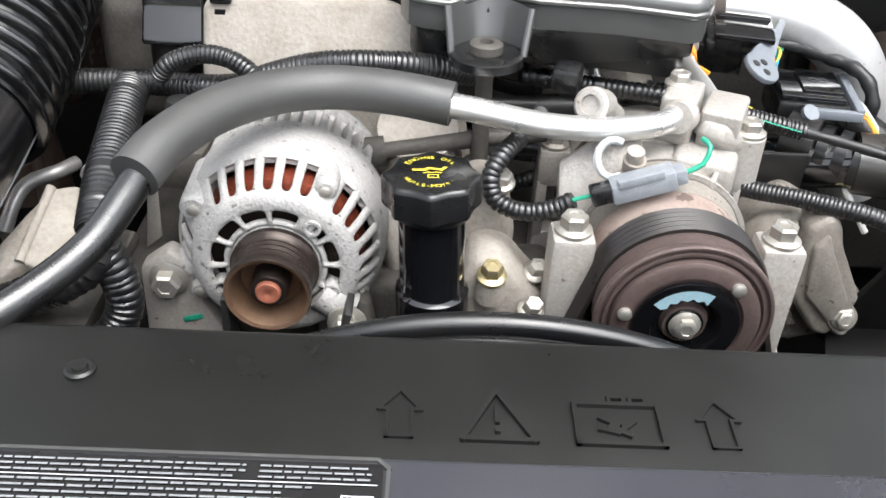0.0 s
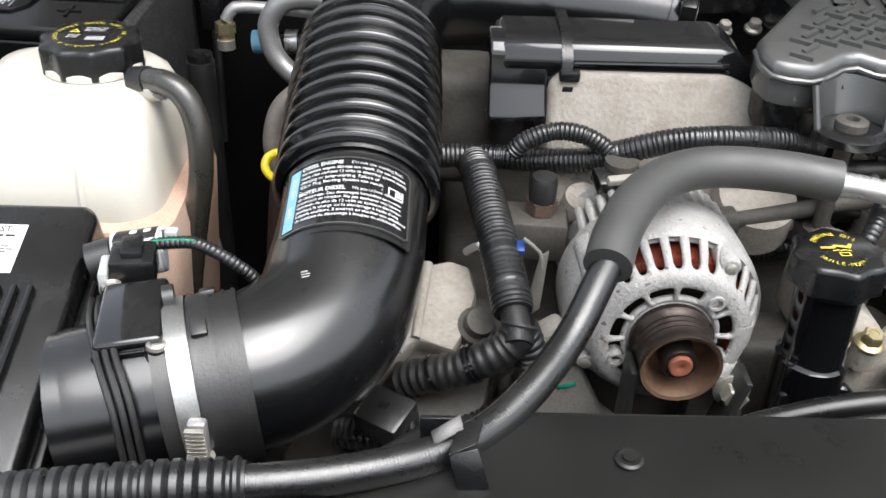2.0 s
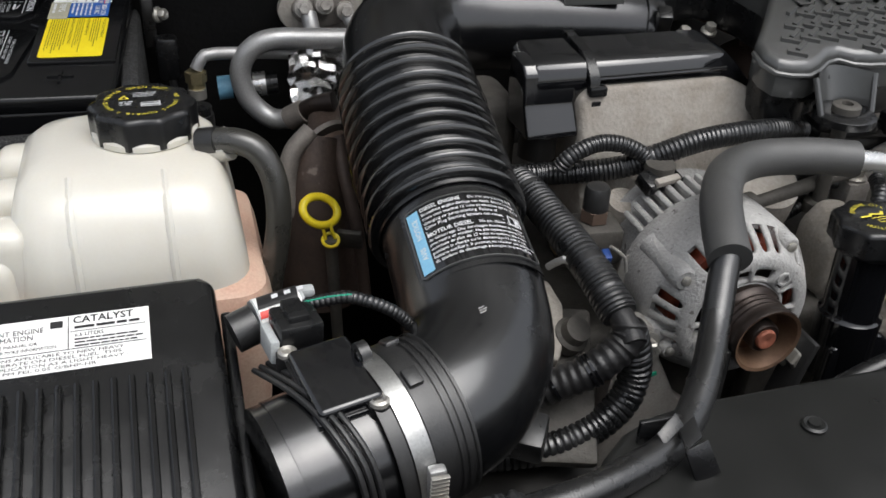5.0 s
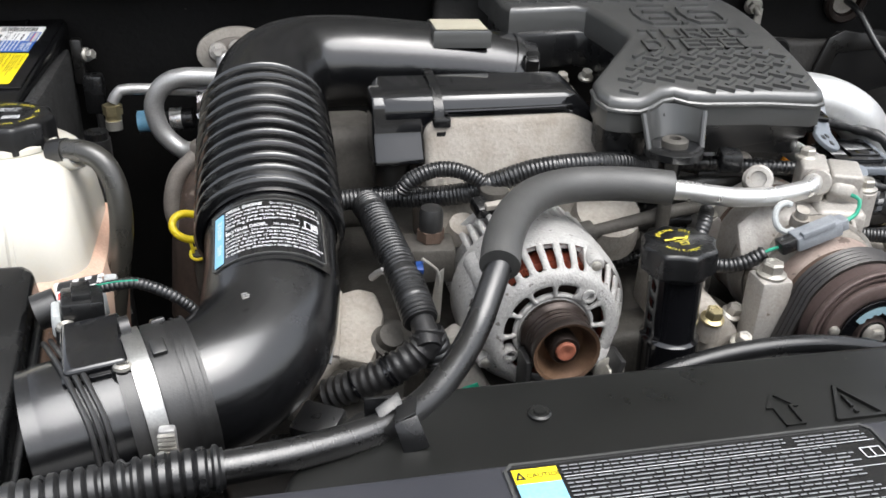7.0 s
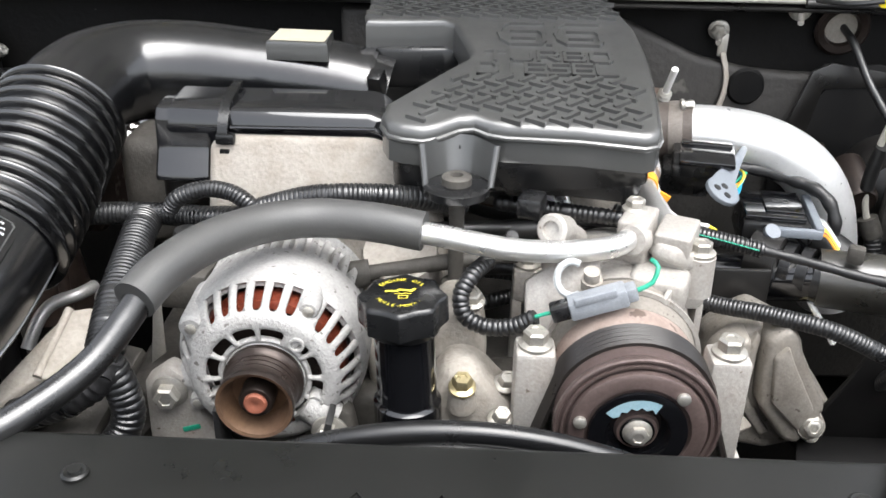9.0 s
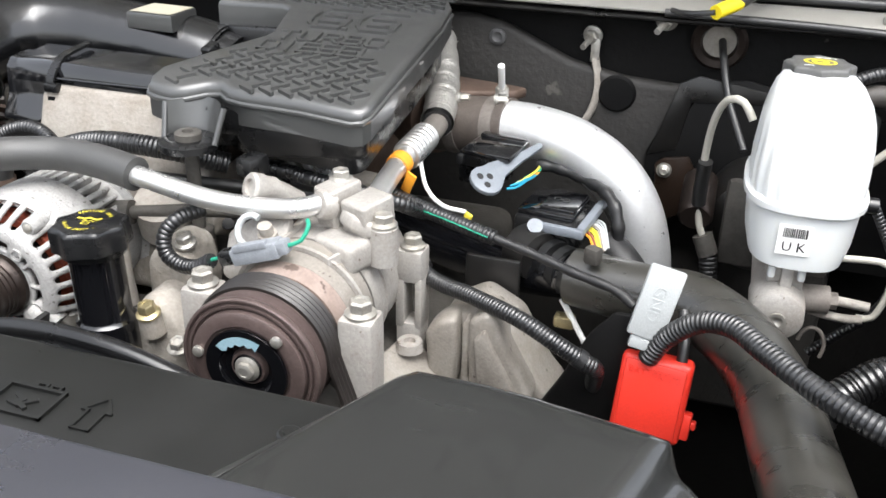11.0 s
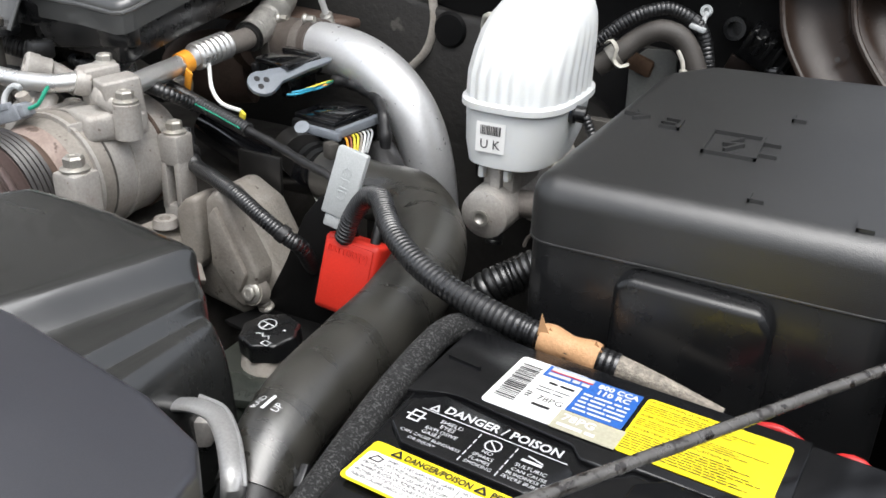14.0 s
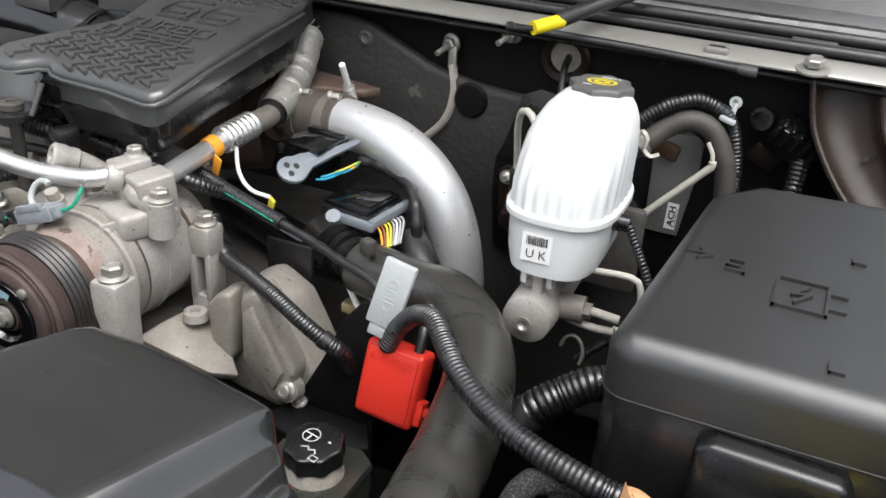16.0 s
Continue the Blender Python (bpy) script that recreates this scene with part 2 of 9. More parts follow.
M["worn_rod"] = material("chipped_black_paint", (0.10, 0.096, 0.09), 0.3, second=(0.03, 0.027, 0.024), mix=0.7, big=60, fine=500, bump=0.2, rough_var=0.1, spec=0.9, specks=(170, 0.56, (0.014, 0.011, 0.009)))
M["dull_alu"] = material("dull_grey_aluminium_tube", (0.42, 0.42, 0.42), 0.42, metal=0.6, second=(0.3, 0.29, 0.27), big=40, fine=600, bump=0.2)
M["blue_clip"] = material("blue_plastic_clip", (0.01, 0.05, 0.22), 0.4, big=60, fine=600, bump=0.05)
M["front_panel"] = material("dark_blue_grey_plastic", (0.028, 0.029, 0.036), 0.34, second=(0.038, 0.039, 0.047), big=8, fine=1500, bump=0.12, depth=0.0002, spec=1.0)
M["inlet"] = material("wiped_black_inlet_plastic", (0.013, 0.0136, 0.0132), 0.26, second=(0.022, 0.0224, 0.0216), big=7, fine=1200, bump=0.05, depth=0.0002, streak=(0.4, 1.8, 1.0), spec=1.0, coat=0.35)

M["hose"] = material("oily_black_hose_rubber", (0.021, 0.0205, 0.018), 0.32, second=(0.045, 0.042, 0.035), mix=0.7, big=16, fine=300, bump=0.2, spec=1.0, streak=(1.0, 3.0, 1.0))
M["braided"] = material("worn_braided_sleeve", (0.36, 0.32, 0.26), 0.75, second=(0.07, 0.062, 0.055), mix=0.9, big=260, fine=700, bump=1.0, depth=0.001)
M["belt"] = material("worn_belt_rubber", (0.016, 0.014, 0.013), 0.38, second=(0.030, 0.025, 0.022), big=40, fine=500, bump=0.15)
M["rust_dust"] = material("rust_dusted_casting", (0.34, 0.275, 0.24), 0.7, metal=0.2, second=(0.19, 0.135, 0.115), mix=0.85, big=30, fine=380, bump=0.6, depth=0.0008, specks=(90, 0.62, (0.11, 0.08, 0.065)))
M["rust_mauve"] = material("mauve_brown_clutch_steel", (0.15, 0.112, 0.104), 0.38, metal=0.4, second=(0.075, 0.053, 0.048), mix=0.8, big=30, fine=400, bump=0.3)
M["connector"] = material("dusty_grey_connector", (0.27, 0.29, 0.315), 0.5, second=(0.17, 0.18, 0.195), mix=0.8, big=90, fine=800, bump=0.2)
M["hinge"] = material("brown_black_hinge_paint", (0.022, 0.0135, 0.0095), 0.30, second=(0.012, 0.009, 0.007), big=14, fine=300, bump=0.08, spec=0.25, specks=(60, 0.72, (0.05, 0.034, 0.026)))
M["cream"] = material("faded_cream_label", (0.46, 0.42, 0.31), 0.4, second=(0.56, 0.53, 0.44), mix=0.9, big=30, fine=600, bump=0.02, streak=(0.2, 12.0, 1.0))
M["cap_grey"] = material("dusty_grey_cap_plastic", (0.055, 0.055, 0.057), 0.5, second=(0.085, 0.085, 0.085), big=50, fine=700, bump=0.15)
M["cap_top"] = material("worn_grey_screw_cap", (0.11, 0.11, 0.107), 0.42, second=(0.075, 0.075, 0.073), big=60, fine=700, bump=0.15)
M["hood_paint"] = material("pale_champagne_underside", (0.62, 0.605, 0.575), 0.3, metal=0.5, second=(0.55, 0.54, 0.51), big=5, fine=500, bump=0.03)
M["cast_mid"] = material("brownish_master_cylinder_casting", (0.23, 0.21, 0.19), 0.6, metal=0.3, second=(0.14, 0.12, 0.105), mix=0.8, big=40, fine=500, bump=0.5, depth=0.0006)
M["tank_dark"] = material("dark_olive_tank_plastic", (0.022, 0.026, 0.022), 0.3, second=(0.035, 0.038, 0.031), big=10, fine=500, bump=0.08, spec=0.7)
M["bright_foil"] = material("crumpled_bright_foil", (0.8, 0.8, 0.79), 0.2, metal=1.0, second=(0.66, 0.65, 0.63), big=90, fine=500, bump=0.4)
M["turbo_brown"] = material("heat_browned_coupler", (0.105, 0.088, 0.076), 0.55, second=(0.060, 0.048, 0.041), mix=0.8, big=40, fine=450, bump=0.4)
M["brown_hose"] = material("dusty_brown_black_hose", (0.045, 0.041, 0.037), 0.55, second=(0.075, 0.066, 0.058), mix=0.8, big=30, fine=500, bump=0.3)
M["shield_grey"] = material("scuffed_grey_shield_paint", (0.16, 0.165, 0.155), 0.5, second=(0.10, 0.10, 0.092), mix=0.8, big=24, fine=400, bump=0.2, specks=(60, 0.68, (0.12, 0.07, 0.045)))
M["bone"] = material("bone_coloured_coated_pipe", (0.50, 0.48, 0.42), 0.45, second=(0.42, 0.40, 0.35), big=60, fine=500, bump=0.1)
M["lever_grey"] = material("blue_grey_lever_plastic", (0.185, 0.205, 0.23), 0.42, second=(0.14, 0.155, 0.175), big=60, fine=800, bump=0.1)
M["pad"] = material("dusty_firewall_pad", (0.013, 0.0125, 0.0115), 0.65, second=(0.034, 0.031, 0.028), mix=0.85, big=9, fine=160, bump=0.7, depth=0.0016, specks=(30, 0.70, (0.075, 0.07, 0.062)))


# shaping
UP = Vector((0, 0, 1))


def thing(name, at, label, category, group="", kind=""):
    """An empty at the base of a thing, which takes its parts."""
    ob = new(name)
    ob.location = at
    ob.empty_display_size = 0.01
    return tagged(ob, label, category, group, kind)


def finish(bm, mat, name, sharp=38):
    me = bpy.data.meshes.new(name)
    bm.normal_update()
    bm.to_mesh(me)
    bm.free()
    for p in me.polygons:
        p.use_smooth = True
    me.set_sharp_from_angle(angle=radians(sharp))
    me.materials.append(M[mat])
    return me


def part(name, bm, mat, parent, label="", sharp=38):
    """One mesh under a thing or under a part; the bmesh is in the place's own coordinates."""
    root = parent
    while root.parent:
        root = root.parent
    bmesh.ops.transform(bm, matrix=Matrix.Translation(-root.location), verts=bm.verts)
    ob = new(name, finish(bm, mat, name, sharp))
    ob.parent = parent
    return tagged(ob, label)


def solo(name, bm, mat, label, category, group="", kind="", sharp=38):
    """A thing of one mesh, with its origin at its base."""
    vs = [v.co for v in bm.verts]
    base = Vector(((min(v.x for v in vs) + max(v.x for v in vs)) / 2, (min(v.y for v in vs) + max(v.y for v in vs)) / 2, min(v.z for v in vs)))
    bmesh.ops.transform(bm, matrix=Matrix.Translation(-base), verts=bm.verts)
    ob = new(name, finish(bm, mat, name, sharp))
    ob.location = base
    return tagged(ob, label, category, group, kind)


def merge(*bms):
    """Joins bmeshes that belong to one part."""
    out = bms[0]
    for b in bms[1:]:
        me = bpy.data.meshes.new("joined")
        b.to_mesh(me)
        b.free()
        out.from_mesh(me)
        bpy.data.meshes.remove(me)
    return out


def box(x0, y0, z0, x1, y1, z1, bevel=0.0, segs=2, turn=None):
    bm = bmesh.new()
    bmesh.ops.create_cube(bm, size=1.0)
    m = Matrix.Translation(((x0 + x1) / 2, (y0 + y1) / 2, (z0 + z1) / 2))
    if turn:
        m = m @ Euler([radians(a) for a in turn]).to_matrix().to_4x4()
    bmesh.ops.transform(bm, matrix=m @ Matrix.Diagonal((x1 - x0, y1 - y0, z1 - z0, 1)), verts=bm.verts)
    if bevel:
        bmesh.ops.bevel(bm, geom=bm.edges[:], offset=bevel, segments=segs, affect="EDGES", profile=0.5, clamp_overlap=True)
    return bm


def brick(centre, size, axes=None, bevel=0.0, segs=2):
    """A bevelled block with its own axes (a 3x3 matrix)."""
    bm = box(-size[0] / 2, -size[1] / 2, -size[2] / 2, size[0] / 2, size[1] / 2, size[2] / 2, bevel, segs)
    m = Matrix.Translation(centre) @ (axes.to_4x4() if axes else Matrix())
    bmesh.ops.transform(bm, matrix=m, verts=bm.verts)
    return bm


def axes_of(forward, up=(0, 0, 1)):
    """A turn whose y looks forward and whose z is as near to up as can be."""
    y = Vector(forward).normalized()
    x = y.cross(Vector(up))
    x = x.normalized() if x.length > 1e-6 else Vector((1, 0, 0))
    return Matrix((x, y, x.cross(y))).transposed()


def prism(outline, height, place=None, bevel=0.0, segs=2, top_only=False):
    """A slab: outline of (u, v), pulled up along w by height; place: 4x4 that sets u, v, w in the world."""
    bm = bmesh.new()
    low = [bm.verts.new((u, v, 0)) for u, v in outline]
    high = [bm.verts.new((u, v, height)) for u, v in outline]
    bm.faces.new(low[::-1])
    top = bm.faces.new(high)
    n = len(outline)
    for i in range(n):
        bm.faces.new((low[i], low[(i + 1) % n], high[(i + 1) % n], high[i]))
    bm.normal_update()
    bmesh.ops.recalc_face_normals(bm, faces=bm.faces[:])
    if bevel:
        edges = list(top.edges) if top_only else bm.edges[:]
        bmesh.ops.bevel(bm, geom=edges, offset=bevel, segments=segs, affect="EDGES", profile=0.5, clamp_overlap=True)
    if place is not None:
        bmesh.ops.transform(bm, matrix=place, verts=bm.verts)
        if place.determinant() < 0:
            bmesh.ops.reverse_faces(bm, faces=bm.faces[:])
    return bm


def smooth_path(points, step=0.006):
    """Points evenly along a Catmull-Rom curve."""
    p = [Vector(q) for q in points]
    p = [p[0] * 2 - p[1]] + p + [p[-1] * 2 - p[-2]]
    out = []
    for a, b, c, d in zip(p, p[1:], p[2:], p[3:]):
        n = max(2, int((c - b).length / step))
        for i in range(n):
            t = i / n
            out.append(0.5 * (2 * b + (c - a) * t + (2 * a - 5 * b + 4 * c - d) * t * t + (3 * b - a - 3 * c + d) * t ** 3))
    out.append(p[-2])
    return out


def frames(path):
    """Turning-free cross axes along a path."""
    tang = [(path[min(i + 1, len(path) - 1)] - path[max(i - 1, 0)]).normalized() for i in range(len(path))]
    side = tang[0].orthogonal().normalized()
    if abs(tang[0].z) < 0.95:
        side = tang[0].cross(UP).normalized()
    out = []
    for t in tang:
        side = (side - t * side.dot(t)).normalized()
        out.append((t, side, t.cross(side)))
    return out


def tube(points, radius, segs=14, step=0.006, caps=True, raw=False, flat=1.0):
    """A pipe along points; radius: a number or a function of (share of length, length so far in metres)."""
    path = [Vector(q) for q in points] if raw else smooth_path(points, step)
    total = sum((b - a).length for a, b in zip(path, path[1:])) or 1
    bm = bmesh.new()
    rings, run = [], 0.0
    for i, (q, (t, s, u)) in enumerate(zip(path, frames(path))):
        if i:
            run += (q - path[i - 1]).length
        r = radius(run / total, run) if callable(radius) else radius
        rings.append([bm.verts.new(q + (s * math.cos(a) + u * math.sin(a) * flat) * r) for a in (2 * math.pi * k / segs for k in range(segs))])
    for a, b in zip(rings, rings[1:]):
        for k in range(segs):
            bm.faces.new((a[k], a[(k + 1) % segs], b[(k + 1) % segs], b[k]))
    if caps:
        bm.faces.new(rings[0][::-1])
        bm.faces.new(rings[-1])
    return bm


def corrugated(points, radius, pitch=0.005, depth=0.0011, segs=14):
    """Split loom: rounded ribs with narrow grooves between them."""
    def r(_, run):
        s = (run / pitch) % 1.0
        return radius - depth * (1.0 if s < 0.28 else 0.0)
    return tube(points, r, segs, pitch / 4)


def lathe(profile, origin, axis=(0, -1, 0), segs=40, arc=None):
    """A turned shape: profile of (along axis, radius)."""
    bm = bmesh.new()
    a = Vector(axis).normalized()
    s = a.cross(UP).normalized() if abs(a.z) < 0.9 else Vector((1, 0, 0))
    u = s.cross(a)
    o = Vector(origin)
    rings = []
    for h, r in profile:
        if r < 1e-6:
            rings.append([bm.verts.new(o + a * h)])
        else:
            rings.append([bm.verts.new(o + a * h + (s * math.cos(t) + u * math.sin(t)) * r) for t in (2 * math.pi * k / segs for k in range(segs))])
    for p, q in zip(rings, rings[1:]):
        for k in range(segs):
            f = [p[k % len(p)], p[(k + 1) % len(p)], q[(k + 1) % len(q)], q[k % len(q)]]
            f = list(dict.fromkeys(f))
            if len(f) > 2:
                bm.faces.new(f)
    bmesh.ops.recalc_face_normals(bm, faces=bm.faces[:])
    return bm


def hexbolt(at, axis=(0, 0, 1), r=0.0075, h=0.007, flange=1.35):
    """A hexagon flange bolt head with a chamfered top."""
    a = Vector(axis).normalized()
    head = lathe([(0.002, 0), (0.002, r * 0.98), (0.002 + h * 0.82, r), (0.002 + h, r * 0.82), (0.002 + h, r * 0.5), (0.002 + h * 0.93, r * 0.45), (0.002 + h * 0.93, 0)], at, a, 6)
    if flange:
        head = merge(head, lathe([(-0.001, 0), (-0.001, r * flange), (0.0012, r * flange), (0.003, r * 1.02), (0.003, 0)], at, a, 22))
    return head


# flat and bent lettering: f(u, v, h) gives the place of a label's point, h above its surface
def flat_map(origin, along, across):
    o, a, b = Vector(origin), Vector(along).normalized(), Vector(across).normalized()
    n = a.cross(b).normalized()
    return lambda u, v, h: o + a * u + b * v + n * h


def sheet(f, u0, v0, u1, v1, h=0.0004, nu=1, nv=1, thick=0.0003):
    bm = bmesh.new()
    g = [[bm.verts.new(f(u0 + (u1 - u0) * i / nu, v0 + (v1 - v0) * j / nv, h)) for j in range(nv + 1)] for i in range(nu + 1)]
    for i in range(nu):
        for j in range(nv):
            bm.faces.new((g[i][j], g[i + 1][j], g[i + 1][j + 1], g[i][j + 1]))
    if thick:
        made = bmesh.ops.extrude_face_region(bm, geom=bm.faces[:])
        n = f(0, 0, 0) - f(0, 0, 1)
        low = [e for e in made["geom"] if isinstance(e, bmesh.types.BMVert)]
        for v in low:
            v.co += n.normalized() * thick
        bmesh.ops.recalc_face_normals(bm, faces=bm.faces[:])
    return bm


def slab(corners, thick, facing, bevel=0.001):
    """A flat plate with the given upper outline, thick below it."""
    n = Vector(facing).normalized()
    c = sum((Vector(q) for q in corners), Vector()) / len(corners)
    x = (Vector(corners[1]) - Vector(corners[0]))
    x = (x - n * x.dot(n)).normalized()
    y = n.cross(x)
    plan = [((Vector(q) - c).dot(x), (Vector(q) - c).dot(y)) for q in corners]
    m = Matrix.Translation(c - n * thick) @ Matrix((x, y, n)).transposed().to_4x4()
    if sum(a[0] * b[1] - b[0] * a[1] for a, b in zip(plan, plan[1:] + plan[:1])) < 0:
        plan.reverse()
    return prism(plan, thick, m, bevel)


def card(f, u0, v0, u1, v1, h, r=0.003):
    """A thin printed label with rounded corners."""
    bm = bmesh.new()
    ring = [(cu + r * math.cos(a), cv + r * math.sin(a)) for cu, cv, q in ((u1 - r, v1 - r, 0), (u0 + r, v1 - r, 1), (u0 + r, v0 + r, 2), (u1 - r, v0 + r, 3)) for a in [math.pi / 2 * (q + k / 4) for k in range(5)]]
    top = [bm.verts.new(f(a, b, h)) for a, b in ring]
    low = [bm.verts.new(f(a, b, 0)) for a, b in ring]
    bm.faces.new(top)
    for k in range(len(ring)):
        bm.faces.new([top[k - 1], low[k - 1], low[k], top[k]])
    bmesh.ops.recalc_face_normals(bm, faces=bm.faces)
    return bm


def bars(f, u0, v0, u1, v1, rows, seed, h=0.0009, fill=0.45, ragged=0.25, nu=1):
    """Lines of writing too small to read: rows of dashes."""
    rnd = random.Random(seed)
    bm = bmesh.new()
    dv = (v1 - v0) / rows
    for r in range(rows):
        v = v1 - (r + 0.5) * dv
        end = u1 - (u1 - u0) * ragged * rnd.random() ** 2
        u = u0
        while u < end - abs(dv) * 0.5:
            w = min(end - u, abs(dv) * rnd.uniform(0.9, 3.4))
            k = max(1, int(nu))
            for i in range(k):
                q = [(u + w * i / k, v - dv * fill / 2), (u + w * (i + 1) / k, v - dv * fill / 2), (u + w * (i + 1) / k, v + dv * fill / 2), (u + w * i / k, v + dv * fill / 2)]
                bm.faces.new([bm.verts.new(f(a, b, h)) for a, b in q])
            u += w + abs(dv) * 0.32
    return bm


def lettering(f, string, u, v, size, h=0.0009, extrude=0.0, align="LEFT", squeeze=1.0, bold=0.0, width=0.0):
    """Words in the built-in font, laid on a surface."""
    cu = bpy.data.curves.new("lettering", "FONT")
    cu.body, cu.size, cu.align_x, cu.resolution_u = string, size, align, 2
    cu.extrude, cu.offset = extrude, bold * size
    ob = new("lettering", cu)
    me = bpy.data.meshes.new_from_object(ob.evaluated_get(bpy.context.evaluated_depsgraph_get()))
    bm = bmesh.new()
    bm.from_mesh(me)
    if width:
        squeeze = width / max(p.co.x for p in bm.verts)
    for p in bm.verts:
        p.co = f(u + p.co.x * squeeze, v + p.co.y, h + p.co.z)
    bpy.data.objects.remove(ob)
    bpy.data.curves.remove(cu)
    bpy.data.meshes.remove(me)
    return bm


def paragraph(f, lines, u, v, pitch, size, h=0.0009, bold=0.0):
    """Lines of print one under another: (words, width)."""
    return merge(*[lettering(f, words, u, v - pitch * k, size, h, bold=bold, width=w) for k, (words, w) in enumerate(lines)])


def stroke(f, pts, w, h=0.0009, rise=0.0, closed=False):
    """A drawn line of width w on a surface, raised by rise."""
    bm = bmesh.new()
    pts = pts + [pts[0]] if closed else pts
    for n, ((a, b), (c, d)) in enumerate(zip(pts, pts[1:])):
        lift = h + rise + 0.00006 * (n % 3)
        L = math.hypot(c - a, d - b) or 1
        du, dv = (c - a) / L, (d - b) / L
        e = w / 2
        q = [(a - du * e - dv * e, b - dv * e + du * e), (a - du * e + dv * e, b - dv * e - du * e), (c + du * e + dv * e, d + dv * e - du * e), (c + du * e - dv * e, d + dv * e + du * e)]
        top = [bm.verts.new(f(x, y, lift)) for x, y in q]
        bm.faces.new(top)
        if rise:
            low = [bm.verts.new(f(x, y, h - 0.0005)) for x, y in q]
            for i in range(4):
                bm.faces.new((top[i], low[i], low[(i + 1) % 4], top[(i + 1) % 4]))
    bmesh.ops.recalc_face_normals(bm, faces=bm.faces[:])
    return bm


def along_y(x, y, z):
    """Place for a prism whose outline is (x, z) and whose height runs along +y."""
    return Matrix(((1, 0, 0, x), (0, 0, 1, y), (0, 1, 0, z), (0, 0, 0, 1)))


def along_x(x, y, z):
    """Place for a prism whose outline is (y, z) and whose height runs along +x."""
    return Matrix(((0, 0, 1, x), (1, 0, 0, y), (0, 1, 0, z), (0, 0, 0, 1)))


def scalloped(at, axis, r, h, n=8, dip=0.10, bevel=0.0025):
    """A screw cap with a scalloped rim."""
    a = Vector(axis).normalized()
    x = Vector((1, 0, 0)) - a * a.x
    x.normalize()
    y = a.cross(x)
    outline = []
    for k in range(n * 8):
        t = 2 * math.pi * k / (n * 8)
        w = 1 - abs(math.sin(t * n / 2)) ** 1.3
        outline.append((r * (1 - dip * (1 - w)) * math.cos(t), r * (1 - dip * (1 - w)) * math.sin(t)))
    m = Matrix(((x.x, y.x, a.x, at[0]), (x.y, y.y, a.y, at[1]), (x.z, y.z, a.z, at[2]), (0, 0, 0, 1)))
    return prism(outline, h, m, bevel, 3, True)


# the setting: ground, bay walls, hood, cowl
def setting(name, bm, mat, label, category):
    return solo(name, bm, mat, label, category, kind="structure")


setting("ground", box(-60, -60, -0.2, 60, 60, 0.0), "concrete", "pale grey concrete ground under the parked truck", "ground")
setting("firewall", box(-0.95, 0.985, 0.45, 1.0, 1.03, 1.40, 0.006), "firewall", "dark dusty firewall behind the engine", "firewall")
# closes the bay below; the shade between parts is put into its black
setting("engine_bay_floor", box(-0.95, 0.10, 0.62, 1.0, 0.985, 0.68, 0.004), "grime_shade", "black floor deep under the engine, coloured as dark as the shaded gaps", "floor")
setting("inner_fender_left", box(-0.98, -0.15, 0.45, -0.93, 0.985, 1.30, 0.01), "dark_metal", "black painted inner fender beside the tank", "inner fender")
setting("inner_fender_right", box(0.95, -0.15, 0.45, 1.0, 0.985, 1.30, 0.01), "dark_metal", "black painted inner fender beside the fuse box", "inner fender")
setting("radiator_support", box(-0.95, 0.06, 0.45, 1.0, 0.18, 1.18, 0.008), "dark_metal", "black radiator support under the plastic covers", "radiator support")

# firewall upper ledge: a black steel shelf under the cowl
cowl = setting("cowl_ledge", prism([(0.940, 1.385), (0.966, 1.392), (1.0, 1.403), (1.3, 1.42), (1.3, 1.36), (0.99, 1.36), (0.986, 1.380), (0.942, 1.380)], 1.95, along_x(-0.95, 0, 0), 0.004),
               "dark_metal", "black steel cowl ledge above the firewall", "cowl")

# the raised hood
hood = thing("hood", (0.0, 1.05, 1.44), "open truck hood with a champagne painted underside", "hood", kind="structure")
lean = Matrix.Translation((0, 1.17, 1.51)) @ Euler((radians(-57), 0, 0)).to_matrix().to_4x4()
bm = prism([(-0.79, 0), (0.79, 0), (0.77, -1.1), (0.6, -1.18), (-0.6, -1.18), (-0.77, -1.1)], 0.03, lean, 0.01)
part("panel", bm, "hood_paint", hood)
# cowl grille panel in front of the windscreen
setting("cowl_panel", prism([(1.044, 1.436), (1.10, 1.47), (1.28, 1.60), (1.28, 1.55), (1.06, 1.42)], 1.9, along_x(-0.95, 0, 0), 0.004), "cap_grey", "dark grey plastic cowl panel under the windscreen", "cowl panel")


